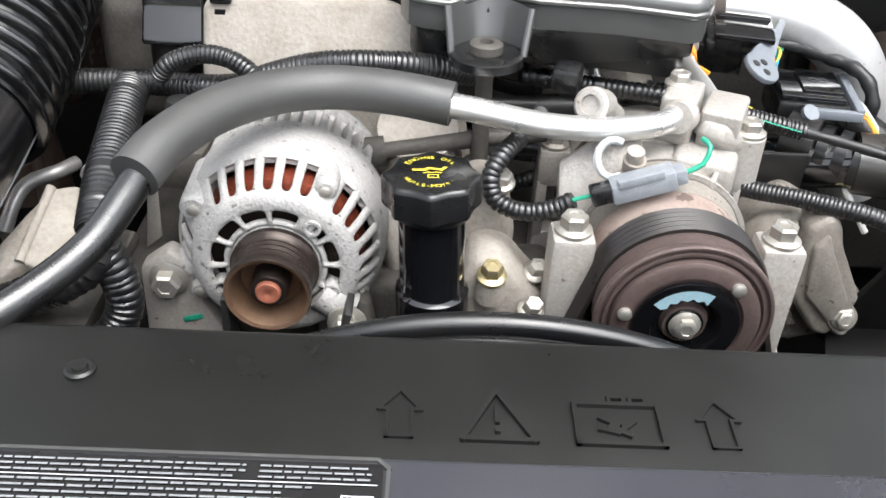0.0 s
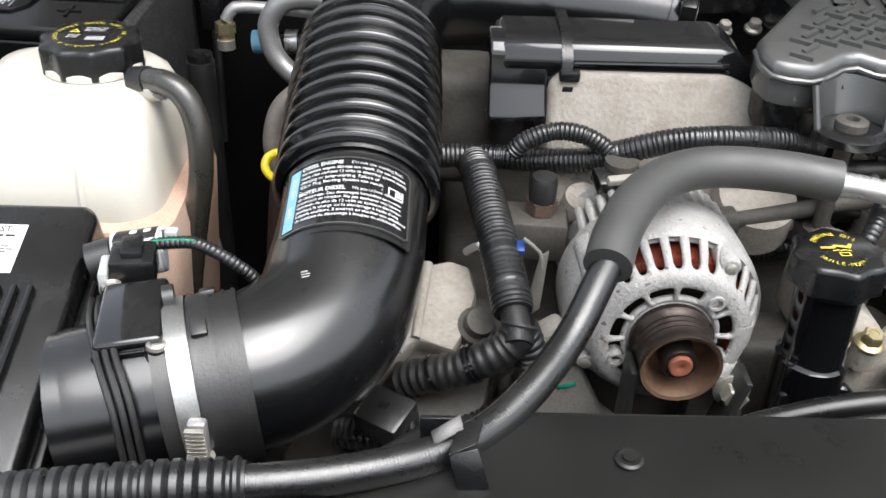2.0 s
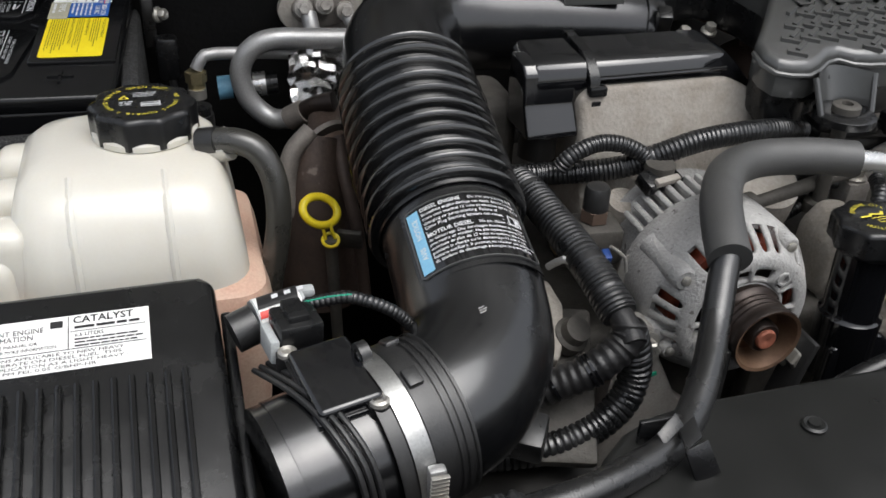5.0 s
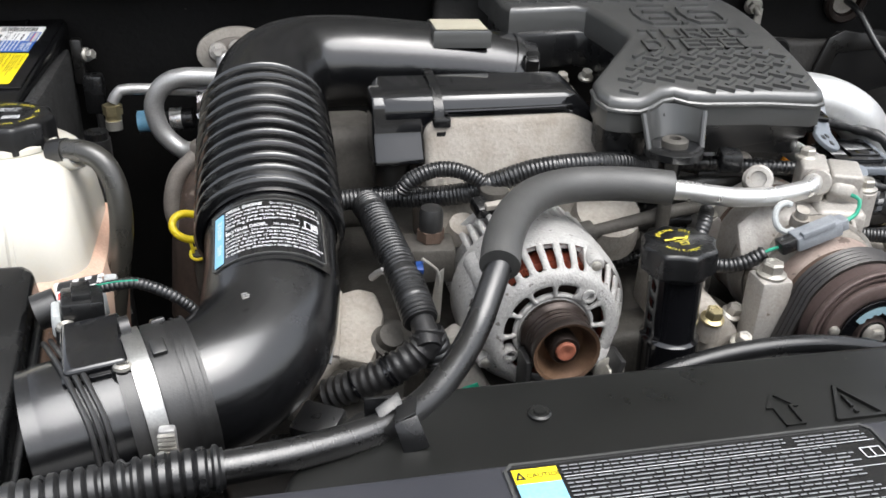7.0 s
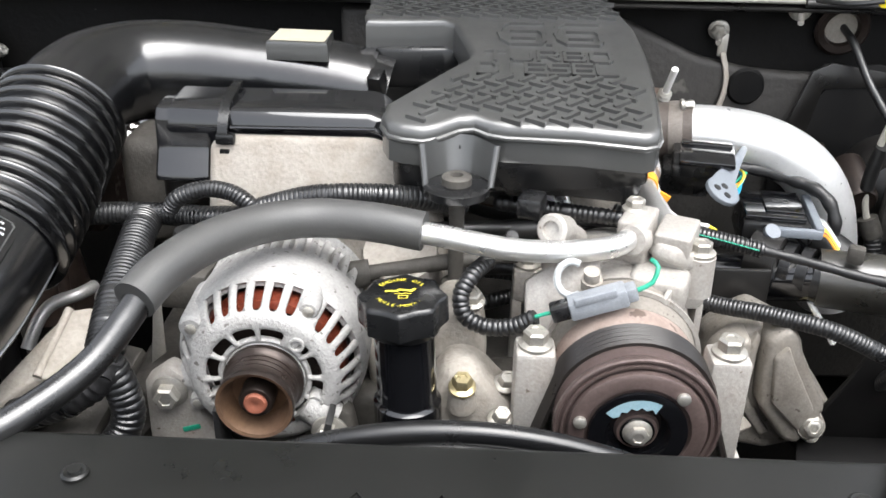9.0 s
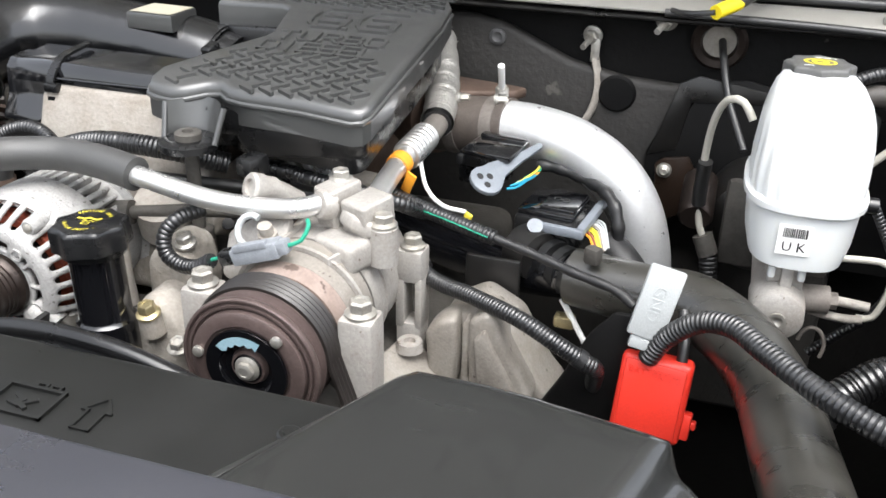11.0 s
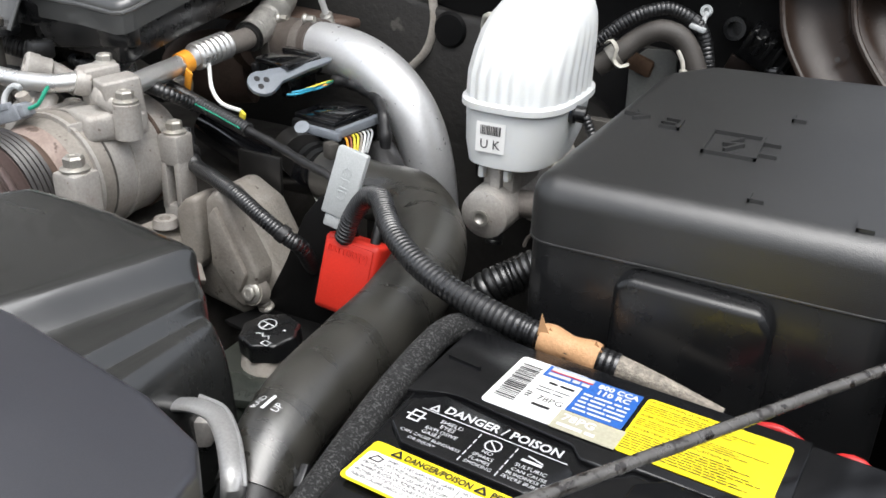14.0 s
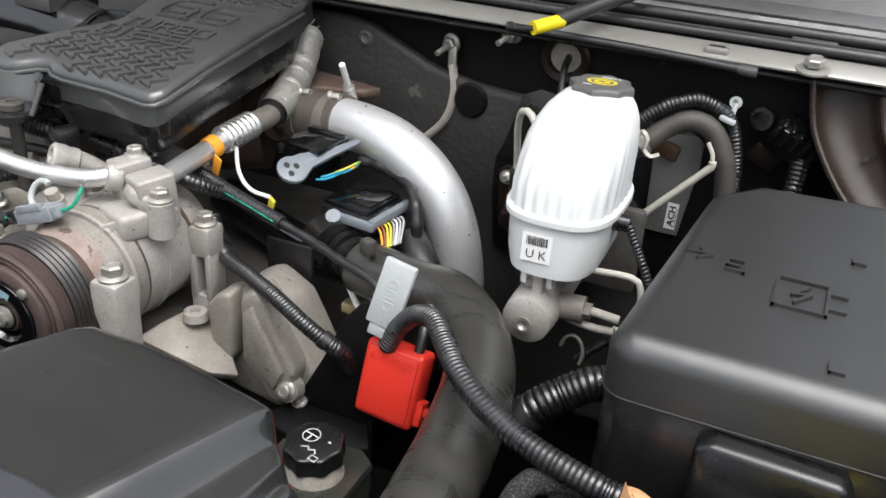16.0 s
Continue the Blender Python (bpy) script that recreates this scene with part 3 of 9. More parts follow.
# radiator cover: a long plastic panel with raised symbols
def radiator_cover():
    t = thing("radiator_cover", (0.0, 0.32, 1.2), "long worn black plastic radiator cover with raised symbols", "radiator cover")
    outline = [(0.40, 0.235), (0.40, 0.358), (0.394, 0.364), (-0.215, 0.364), (-0.243, 0.360), (-0.268, 0.350), (-0.286, 0.336), (-0.300, 0.320), (-0.312, 0.298), (-0.322, 0.268), (-0.326, 0.235)]
    lean = Matrix(((1, 0, 0, 0), (0, 1, 0, 0), (0, 0.03, 1, 1.2275), (0, 0, 0, 1)))
    part("panel", prism(outline, 0.016, lean, 0.005, 3, top_only=True), "panel", t)
    part("rear_skirt", box(-0.21, 0.354, 1.16, 0.40, 0.3615, 1.2405, 0.001), "panel", t)
    part("front_skirt", box(-0.32, 0.236, 1.16, 0.40, 0.243, 1.2345, 0.001), "panel", t)
    f = lambda u, v, h: Vector((u, v + 0.005, 1.2437 + 0.03 * (v + 0.005) + h))
    arrow = [(-0.0058, 0.0), (-0.0058, 0.0165), (-0.0098, 0.0165), (0.0, 0.029), (0.0098, 0.0165), (0.0058, 0.0165), (0.0058, 0.0)]
    for u in (-0.0045, 0.1445):
        part("raised_arrow", stroke(f, [(u + a, 0.2885 + b) for a, b in arrow], 0.0017, 0, 0.0013, True), "panel", t)
    part("raised_triangle", merge(stroke(f, [(0.0245, 0.288), (0.0575, 0.288), (0.0405, 0.3185)], 0.0024, 0, 0.002, True), stroke(f, [(0.0405, 0.308), (0.0405, 0.299)], 0.002, 0, 0.0018), stroke(f, [(0.0405, 0.294), (0.0405, 0.2935)], 0.0024, 0, 0.0018)), "panel", t)
    part("raised_battery", merge(stroke(f, [(0.077, 0.288), (0.1165, 0.288), (0.1165, 0.3125), (0.077, 0.3125)], 0.0024, 0, 0.002, True),
         stroke(f, [(0.094, 0.3125), (0.094, 0.317), (0.101, 0.317), (0.101, 0.3125)], 0.0018, 0, 0.0018), stroke(f, [(0.104, 0.3125), (0.104, 0.317), (0.111, 0.317), (0.111, 0.3125)], 0.0018, 0, 0.0018),
         stroke(f, [(0.089, 0.304), (0.096, 0.300), (0.093, 0.298), (0.101, 0.294)], 0.003, 0, 0.0016), stroke(f, [(0.088, 0.297), (0.096, 0.295), (0.104, 0.302)], 0.0024, 0, 0.0016)), "panel", t)
    for x in (-0.158, 0.262):
        part("push_pin", lathe([(-0.002, 0.0075), (0.0015, 0.0075), (0.0025, 0.006), (0.0022, 0.004), (0.0035, 0.0035), (0.0035, 0)], (x, 0.328, 1.2535), UP, 18), "panel", t)
    return t


radiator_cover()


# lower front cover with the caution label
def front_cover():
    t = thing("grille_cover", (0.0, 0.15, 1.2), "dark grey plastic front cover with a caution label", "grille cover")
    outline = [(-0.62, 0.242), (0.42, 0.2435), (0.49, 0.237), (0.59, 0.218), (0.628, 0.204), (0.640, 0.190), (0.648, 0.150), (0.640, 0.06), (-0.62, 0.06)]
    part("panel", prism(outline, 0.045, Matrix.Translation((0, 0, 1.250)), 0.004, 3, top_only=True), "front_panel", t)
    g = flat_map((-0.208, 0.181, 1.2955), (1, 0, 0), (0, 1, 0))
    corners = [(0.004, 0.0), (0.198, 0.0), (0.202, 0.004), (0.202, 0.054), (0.198, 0.058), (0.004, 0.058), (0.0, 0.054), (0.0, 0.004)]
    part("label_border", stroke(g, corners, 0.0016, 0, 0.001, True), "cover", t)
    lab = part("caution_label", sheet(g, 0.002, 0.002, 0.2, 0.056, 0.0005), "gloss", t, "black caution label with white lines of writing")
    part("yellow_field", sheet(g, 0.003, 0.044, 0.026, 0.054, 0.0008), "yellow", lab)
    part("blue_field", sheet(g, 0.003, 0.004, 0.026, 0.0437, 0.0008), "lightblue", lab)
    part("caution_word", lettering(g, "CAUTION", 0.0092, 0.0472, 0.0042, 0.0012), "ink", lab)
    part("caution_sign", stroke(g, [(0.0042, 0.0468), (0.0080, 0.0468), (0.0061, 0.0510)], 0.0010, 0.0012, 0, True), "ink", lab)
    for k, (a, b, r0, r1, n) in enumerate(((0.028, 0.150, 0.0465, 0.0545, 3), (0.155, 0.197, 0.0465, 0.0545, 3), (0.028, 0.182, 0.028, 0.0450, 6), (0.028, 0.182, 0.004, 0.0265, 8))):
        step = (r1 - r0) / n
        for j in range(n):
            part("writing_line", bars(g, a, r0 + j * step, b, r0 + (j + 1) * step, 1, 30 + k * 9 + j, 0.0009, 0.36, 0.12), "ink_faint", lab)
    for v in (0.033, 0.010):
        part("book_symbol", merge(stroke(g, [(0.186, v), (0.197, v), (0.197, v + 0.007), (0.186, v + 0.007)], 0.0008, 0.0009, 0, True), stroke(g, [(0.1915, v), (0.1915, v + 0.007)], 0.0008, 0.0009)), "ink_white", lab)
    for v in (0.0456, 0.0272):
        part("rule", stroke(g, [(0.028, v), (0.198, v)], 0.0005, 0.0009), "ink_white", lab)
    part("raised_ring", lathe([(0, 0.0125), (0.003, 0.0125), (0.0035, 0.0105), (0.001, 0.009), (0.001, 0)], (0.070, 0.205, 1.2945), UP, 28), "front_panel", t)
    return t


front_cover()


# inlet cover: the stepped hump over the right end of the radiator
def inlet_cover():
    t = thing("inlet_cover", (0.42, 0.33, 1.1), "black plastic inlet cover with rounded stepped ridges", "inlet cover")
    profile = [(0.245, 1.268), (0.28, 1.271), (0.318, 1.2725), (0.36, 1.2725), (0.40, 1.272), (0.430, 1.2715), (0.436, 1.2705), (0.440, 1.2685), (0.449, 1.2585), (0.453, 1.2545), (0.457, 1.2520), (0.462, 1.2508), (0.470, 1.2502), (0.480, 1.2495), (0.4835, 1.2490), (0.4850, 1.2480), (0.4862, 1.2462), (0.4900, 1.2405), (0.4915, 1.2390), (0.4935, 1.2382), (0.497, 1.2378), (0.501, 1.2365), (0.504, 1.2345), (0.507, 1.2310), (0.511, 1.2225), (0.514, 1.21), (0.517, 1.185), (0.520, 1.14)]
    edge = [(0.245, 0.262), (0.309, 0.386), (0.318, 0.3945), (0.36, 0.3945), (0.395, 0.392), (0.470, 0.368), (0.484, 0.360), (0.492, 0.358), (0.525, 0.352), (0.545, 0.340), (0.56, 0.32)]

    def back(x):
        for (a, b), (c, d) in zip(edge, edge[1:]):
            if x <= c:
                return b + (d - b) * (x - a) / (c - a)
        return edge[-1][1]
    fine = []
    for (a, b), (c, d) in zip(profile, profile[1:]):
        n = max(1, int((c - a) / 0.004))
        fine += [(a + (c - a) * k / n, b + (d - b) * k / n) for k in range(n)]
    fine.append(profile[-1])
    bm = bmesh.new()
    cols = []
    for x, z in fine:
        y = back(x)
        col = [(x, 0.17, z), (x, 0.22, z), (x, y - 0.03, z), (x, y - 0.012, z), (x, y - 0.006, z - 0.0008), (x, y - 0.002, z - 0.003), (x, y, z - 0.0075), (x, y + 0.0008, z - 0.02), (x, y + 0.001, min(1.12, z - 0.02))]
        lean = max(0.0, min(1.0, (x - 0.40) / 0.036)) * (0.33 - 0.33 * max(0.0, min(1.0, (x - 0.436) / 0.07)))
        cols.append([bm.verts.new((px + lean * (py - 0.27), py, pz)) for px, py, pz in col])
    for a, b in zip(cols, cols[1:]):
        for k in range(len(a) - 1):
            bm.faces.new((a[k], b[k], b[k + 1], a[k + 1]))
    part("shell", bm, "inlet", t, sharp=60)
    part("left_wall", prism([(0.245, 0.262), (0.312, 0.3905), (0.309, 0.392), (0.240, 0.264)], 0.15, Matrix.Translation((0, 0, 1.115)), 0.001), "inlet", t)
    return t


inlet_cover()


# fan shroud: a black arc behind the cover
def fan_shroud():
    t = thing("fan_shroud", (0.05, 0.395, 0.9), "black plastic fan shroud with a curved rim", "fan shroud")
    c, r = Vector((0.048, 0.395, 0.955)), 0.283
    arc = [c + Vector((math.cos(a), 0, math.sin(a))) * r for a in (radians(35 + 2.2 * k) for k in range(51))]
    part("rim", tube(arc, 0.0075, 10, raw=True), "plastic", t)
    arc2 = [c + Vector((math.cos(a), -0.02, math.sin(a))) * (r - 0.012) for a in (radians(35 + 2.2 * k) for k in range(51))]
    part("inner_rim", tube(arc2, 0.006, 10, raw=True), "plastic", t)
    bm = bmesh.new()
    prev = None
    for a in (radians(30 + 2.5 * k) for k in range(49)):
        q = [bm.verts.new(c + Vector((math.cos(a) * (r - 0.004), -0.005, math.sin(a) * (r - 0.004)))), bm.verts.new(Vector((c.x + math.cos(a) * (r - 0.004), 0.30, c.z + math.sin(a) * (r - 0.004) - 0.035)))]
        if prev:
            bm.faces.new((prev[0], prev[1], q[1], q[0]))
        prev = q
    part("shroud_wall", bm, "plastic", t)
    return t


fan_shroud()


# intake duct: elbow, bellows, rear elbow
AXIS = [(-0.465, 0.377, 1.232), (-0.425, 0.386, 1.236), (-0.385, 0.396, 1.240), (-0.348, 0.412, 1.243), (-0.322, 0.445, 1.248), (-0.3135, 0.485, 1.258), (-0.311, 0.525, 1.269), (-0.310, 0.565, 1.280)]


def intake_duct():
    t = thing("intake_duct", (-0.31, 0.55, 1.2), "large satin black plastic air intake duct with ribbed bellows", "intake duct")
    lower = AXIS[2:]
    part("elbow", tube(lower, lambda s, _: 0.0455 + 0.0045 * min(1, s * 1.6), 40, 0.005, caps=False), "duct", t)
    flexi = [(-0.3105, 0.546, 1.2748), (-0.310, 0.575, 1.284), (-0.3095, 0.615, 1.298), (-0.3085, 0.655, 1.314), (-0.307, 0.698, 1.330)]

    def rib(s, run):
        k = (run / 0.0148) % 1.0
        return 0.0518 - 0.006 * max(0, s - 0.6) + 0.0068 * max(0.0, math.cos((k - 0.5) * 2 * math.pi)) ** 0.55
    part("bellows", tube(flexi, rib, 48, 0.0012, caps=False), "bellows", t)
    rear = [(-0.308, 0.682, 1.324), (-0.306, 0.715, 1.335), (-0.297, 0.752, 1.342), (-0.271, 0.786, 1.344), (-0.226, 0.800, 1.343), (-0.17, 0.801, 1.339), (-0.115, 0.80, 1.334), (-0.075, 0.80, 1.328), (-0.052, 0.80, 1.322)]
    part("rear_elbow", tube(rear, lambda s, _: 0.0485 - 0.005 * min(1, s * 1.3), 40, 0.005, caps=False), "duct", t)
    part("end_collar", tube([(-0.058, 0.80, 1.3235), (-0.036, 0.80, 1.317)], 0.041, 36, 0.004), "plastic", t)
    part("end_bead", tube([(-0.061, 0.80, 1.3245), (-0.056, 0.80, 1.323)], 0.0452, 36, 0.004), "duct", t)
    part("collar_latch", brick((-0.038, 0.764, 1.345), (0.014, 0.018, 0.024), axes_of((0.3, 1, 0.5)), 0.003), "plastic", t)
    seam = [Vector(q) + Vector((0.046, -0.006, -0.020)) for q in smooth_path(AXIS[4:], 0.01)]
    part("seam", tube(seam, 0.0010, 6, raw=True), "ink_faint", t, "pale moulding seam")
    # pale tag on the rear elbow
    part("tag_base", prism([(-0.140, 0.766), (-0.083, 0.762), (-0.085, 0.812), (-0.138, 0.815)], 0.0175, Matrix.Translation((0, 0, 1.3635)), 0.003, top_only=True), "cover", t)
    part("tag_plate", sheet(flat_map((-0.1372, 0.7685, 1.3810), (1, -0.07, 0), (0.03, 1, 0)), 0, 0, 0.051, 0.043, 0.0004), "cream", t, "faded cream label plate")
    return t


DUCT = intake_duct()


# rear engine cover: a domed shell with raised lettering and dashes
GLYPHS = {"T": [[(0, 1), (1, 1)], [(0.5, 1), (0.5, 0)]], "U": [[(0, 1), (0, 0.2), (0.15, 0), (0.85, 0), (1, 0.2), (1, 1)]], "R": [[(0, 0), (0, 1), (0.85, 1), (1, 0.85), (1, 0.6), (0.85, 0.45), (0, 0.45)], [(0.5, 0.45), (1, 0)]],
          "B": [[(0, 0), (0, 1), (0.85, 1), (0.97, 0.85), (0.97, 0.65), (0.85, 0.52), (0.1, 0.52)], [(0.85, 0.52), (1, 0.38), (1, 0.12), (0.88, 0), (0, 0)]], "O": [[(0.15, 0), (0.85, 0), (1, 0.15), (1, 0.85), (0.85, 1), (0.15, 1), (0, 0.85), (0, 0.15), (0.15, 0)]],
          "D": [[(0, 0), (0, 1), (0.75, 1), (1, 0.75), (1, 0.25), (0.75, 0), (0, 0)]], "I": [[(0.5, 0), (0.5, 1)]], "E": [[(1, 1), (0, 1), (0, 0), (1, 0)], [(0, 0.5), (0.9, 0.5)]], "S": [[(1, 1), (0.1, 1), (0, 0.85), (0, 0.6), (0.1, 0.5), (0.9, 0.5), (1, 0.4), (1, 0.12), (0.9, 0), (0, 0)]],
          "L": [[(0, 1), (0, 0), (1, 0)]], "6": [[(1, 1), (0.25, 1), (0.06, 0.8), (0, 0.5), (0.06, 0.2), (0.25, 0), (0.9, 0), (1, 0.12), (1, 0.48), (0.9, 0.6), (0.3, 0.6)], [(0.32, 0.27), (0.78, 0.27)]], ".": [[(0.4, 0), (0.6, 0)]]}


def engine_cover():
    t = thing("engine_cover", (0.1, 0.75, 1.28), "dusty grey-black plastic engine cover with raised lettering", "engine cover")

    def dome(y):
        d = y - 0.609
        return 1.355 + 0.29 * d - 0.5 * d * d
    outline = [(-0.019, 0.645), (-0.020, 0.628), (-0.014, 0.616), (-0.003, 0.612), (0.013, 0.610), (0.024, 0.614), (0.040, 0.6245), (0.052, 0.627), (0.063, 0.620), (0.077, 0.617), (0.134, 0.6145), (0.183, 0.608), (0.192, 0.611), (0.196, 0.620), (0.199, 0.67), (0.201, 0.74), (0.199, 0.80),
               (0.190, 0.86), (0.165, 0.92), (0.13, 0.95), (-0.04, 0.955), (-0.055, 0.93), (-0.057, 0.83), (-0.053, 0.806), (-0.04, 0.806), (0.02, 0.812), (0.030, 0.806), (0.040, 0.765), (0.047, 0.735), (0.044, 0.724), (0.0, 0.668)]

    def bend(bm):
        for k in range(22):
            bmesh.ops.bisect_plane(bm, geom=bm.verts[:] + bm.edges[:] + bm.faces[:], plane_co=(0, 0.62 + 0.015 * k, 0), plane_no=(0, 1, 0))
        for v in bm.verts:
            v.co.z += dome(v.co.y)
        return bm
    part("shell", bend(prism(outline, 0.030, Matrix.Translation((0, 0, -0.030)), 0.0065, 4, True)), "cover", t)
    cx, cy = 0.075, 0.76
    low = [(cx + (u - cx) * 0.93, cy + (v - cy) * 0.93) for u, v in outline]
    part("lower_wall", bend(prism(low, 0.04, Matrix.Translation((0, 0, -0.065)), 0.006)), "plastic", t)
    part("edge_bead", tube([Vector((u, v - 0.0006, dome(v) - 0.0105)) for u, v in outline[:18]], 0.0024, 8, raw=True), "cover", t)
    part("front_skirt", prism([(-0.013, 1.342), (0.190, 1.340), (0.190, 1.310), (0.080, 1.298), (0.068, 1.316), (0.014, 1.316)], 0.016, along_y(0, 0.618, 0), 0.004), "plastic", t)
    f = lambda u, v, h: Vector((u, v, dome(v) + h))

    def word(string, u, v, w, gap, tall, thick, rise):
        for i, ch in enumerate(string):
            u0 = u + (w + gap) * i
            part("raised_letter", merge(*[stroke(f, [(u0 + a * w, v + b * tall) for a, b in g], thick, 0, rise) for g in GLYPHS[ch]]), "cover", t)
    word("TURBO", 0.060, 0.7165, 0.0165, 0.0062, 0.0185, 0.0030, 0.0024)
    word("DIESEL", 0.054, 0.6925, 0.0155, 0.0045, 0.0180, 0.0030, 0.0024)
    word("6", 0.072, 0.751, 0.040, 0, 0.052, 0.0036, 0.0026)
    word(".", 0.113, 0.751, 0.006, 0, 0.01, 0.004, 0.0026)
    word("6", 0.123, 0.751, 0.040, 0, 0.052, 0.0036, 0.0026)
    for v0, v1, u0, u1 in ((0.622, 0.686, -0.012, 0.184), (0.824, 0.935, -0.046, 0.184)):
        for r in range(int((v1 - v0) / 0.0088) + 1):
            v = v0 + 0.0088 * r
            for c in range(int((u1 - u0) / 0.0185) + 1):
                u = u0 + 0.0185 * c + (0.00925 if r % 2 else 0) + (0.0046 if r % 4 > 1 else 0)
                if u > u1 - (0.02 if v > 0.9 else 0) or (v0 < 0.7 and (u < (v - 0.630) * 0.72 or (v < 0.637 and 0.024 < u < 0.072))):
                    continue
                a = radians(36 if r % 2 else -24)
                du, dv = 0.0064 * math.cos(a), 0.0064 * math.sin(a)
                part("raised_dash", stroke(f, [(u - du, v - dv), (u + du, v + dv)], 0.0036, 0, 0.0030), "cover", t)
    # front tab: rubber grommet on a round foot, hollow web, two ribs
    part("grommet_tab", lathe([(-0.002, 0), (-0.002, 0.0255), (0.004, 0.0255), (0.0055, 0.023), (0.0055, 0)], (0.040, 0.588, 1.315), UP, 30), "plastic", t)
    part("grommet", lathe([(0, 0), (0, 0.0115), (0.006, 0.0115), (0.0075, 0.0095), (0.0075, 0.005), (0.004, 0.0045), (0.004, 0)], (0.040, 0.588, 1.320), UP, 24), "cast_dark", t)
    bm = bmesh.new()
    grid = []
    for i in range(13):
        x = 0.015 + 0.0525 * i / 12
        e = 1 - ((x - 0.0412) / 0.0265) ** 2
        grid.append([bm.verts.new((x, 0.599 - 0.010 * k / 4 + 0.023 * e, 1.348 - 0.0275 * k / 4)) for k in range(5)])
    for p, q in zip(grid, grid[1:]):
        for k in range(4):
            bm.faces.new((p[k], p[k + 1], q[k + 1], q[k]))
    part("tab_web", bm, "cover", t)
    for x, x2 in ((0.0165, 0.0125), (0.0655, 0.070)):
        part("rib", tube([(x, 0.587, 1.318), (x2, 0.600, 1.347)], 0.0026, 8), "cover", t)
    return t


engine_cover()


# support post under the cover's grommet
post = thing("support_post", (0.041, 0.59, 1.1), "grimy dark steel post under the engine cover", "support post")
part("rod", tube([(0.041, 0.59, 1.10), (0.0405, 0.589, 1.32)], 0.0062, 12), "cast_dark", post)
part("collar", lathe([(0, 0), (0, 0.012), (0.010, 0.012), (0.012, 0.009), (0.012, 0)], (0.041, 0.59, 1.225), UP, 20), "cast_dark", post)


# fuse box
def fuse_box():
    t = thing("fuse_box", (0.76, 0.61, 1.05), "large black grained plastic fuse box with a lid", "fuse box")
    def plan(g):
        out = []
        for cx, cy, r, a0, a1 in ((0.665, 0.505, 0.019, 182, 270), (0.855, 0.505, 0.019, 270, 360), (0.864, 0.736, 0.016, 0, 88), (0.712, 0.721, 0.020, 95, 135), (0.689, 0.698, 0.020, 135, 175)):
            out += [(cx + (r - g) * math.cos(radians(a0 + (a1 - a0) * k / 5)), cy + (r - g) * math.sin(radians(a0 + (a1 - a0) * k / 5))) for k in range(6)]
        return out
    part("body", prism(plan(0.0018), 0.2245, Matrix.Translation((0, 0, 1.05)), 0.004), "plastic", t)
    bm = prism(plan(0.0), 0.042, Matrix.Translation((0, 0, 1.273)), 0.0165, 7, True)
    for v in bm.verts:
        if v.co.z > 1.285:
            v.co.z += (v.co.y - 0.486) * 0.12
    lid = part("lid", bm, "grained", t)
    part("lid_seam", prism(plan(-0.0006), 0.002, Matrix.Translation((0, 0, 1.2725)), 0.0005), "grained", t)
    f = lambda u, v, h: Vector((u, v, 1.3152 + (v - 0.486) * 0.12 + h))
    part("raised_sign", merge(stroke(f, [(0.735, 0.566), (0.768, 0.566), (0.768, 0.600), (0.735, 0.600)], 0.0020, 0.0003, 0.0021, True), stroke(f, [(0.755, 0.593), (0.746, 0.582), (0.757, 0.584), (0.748, 0.573)], 0.0022, 0.0003, 0.0021),
         stroke(f, [(0.768, 0.592), (0.779, 0.592)], 0.0024, 0.0003, 0.0021), stroke(f, [(0.768, 0.574), (0.779, 0.574)], 0.0024, 0.0003, 0.0021)), "grained", lid)
    part("raised_arrow", stroke(f, [(0.672, 0.607), (0.684, 0.607), (0.680, 0.612), (0.688, 0.606), (0.680, 0.600)], 0.0022, 0.0003, 0.0020), "grained", lid)
    part("raised_plug", stroke(f, [(0.700, 0.594), (0.712, 0.594), (0.712, 0.607), (0.700, 0.607), (0.700, 0.600), (0.708, 0.600)], 0.002, 0.0003, 0.0020), "grained", lid)
    for u, v in ((0.775, 0.51), (0.835, 0.50), (0.78, 0.64)):
        part("corner_mark", stroke(f, [(u, v + 0.009), (u, v), (u + 0.008, v)], 0.0016, 0.0003, 0.0019), "grained", lid)
    part("front_panel", prism([(0.711, 1.05), (0.808, 1.05), (0.806, 1.256), (0.799, 1.269), (0.720, 1.271), (0.712, 1.264)], 0.035, along_y(0, 0.4700, 0), 0.009, 4), "plastic", t)
    return t


fuse_box()


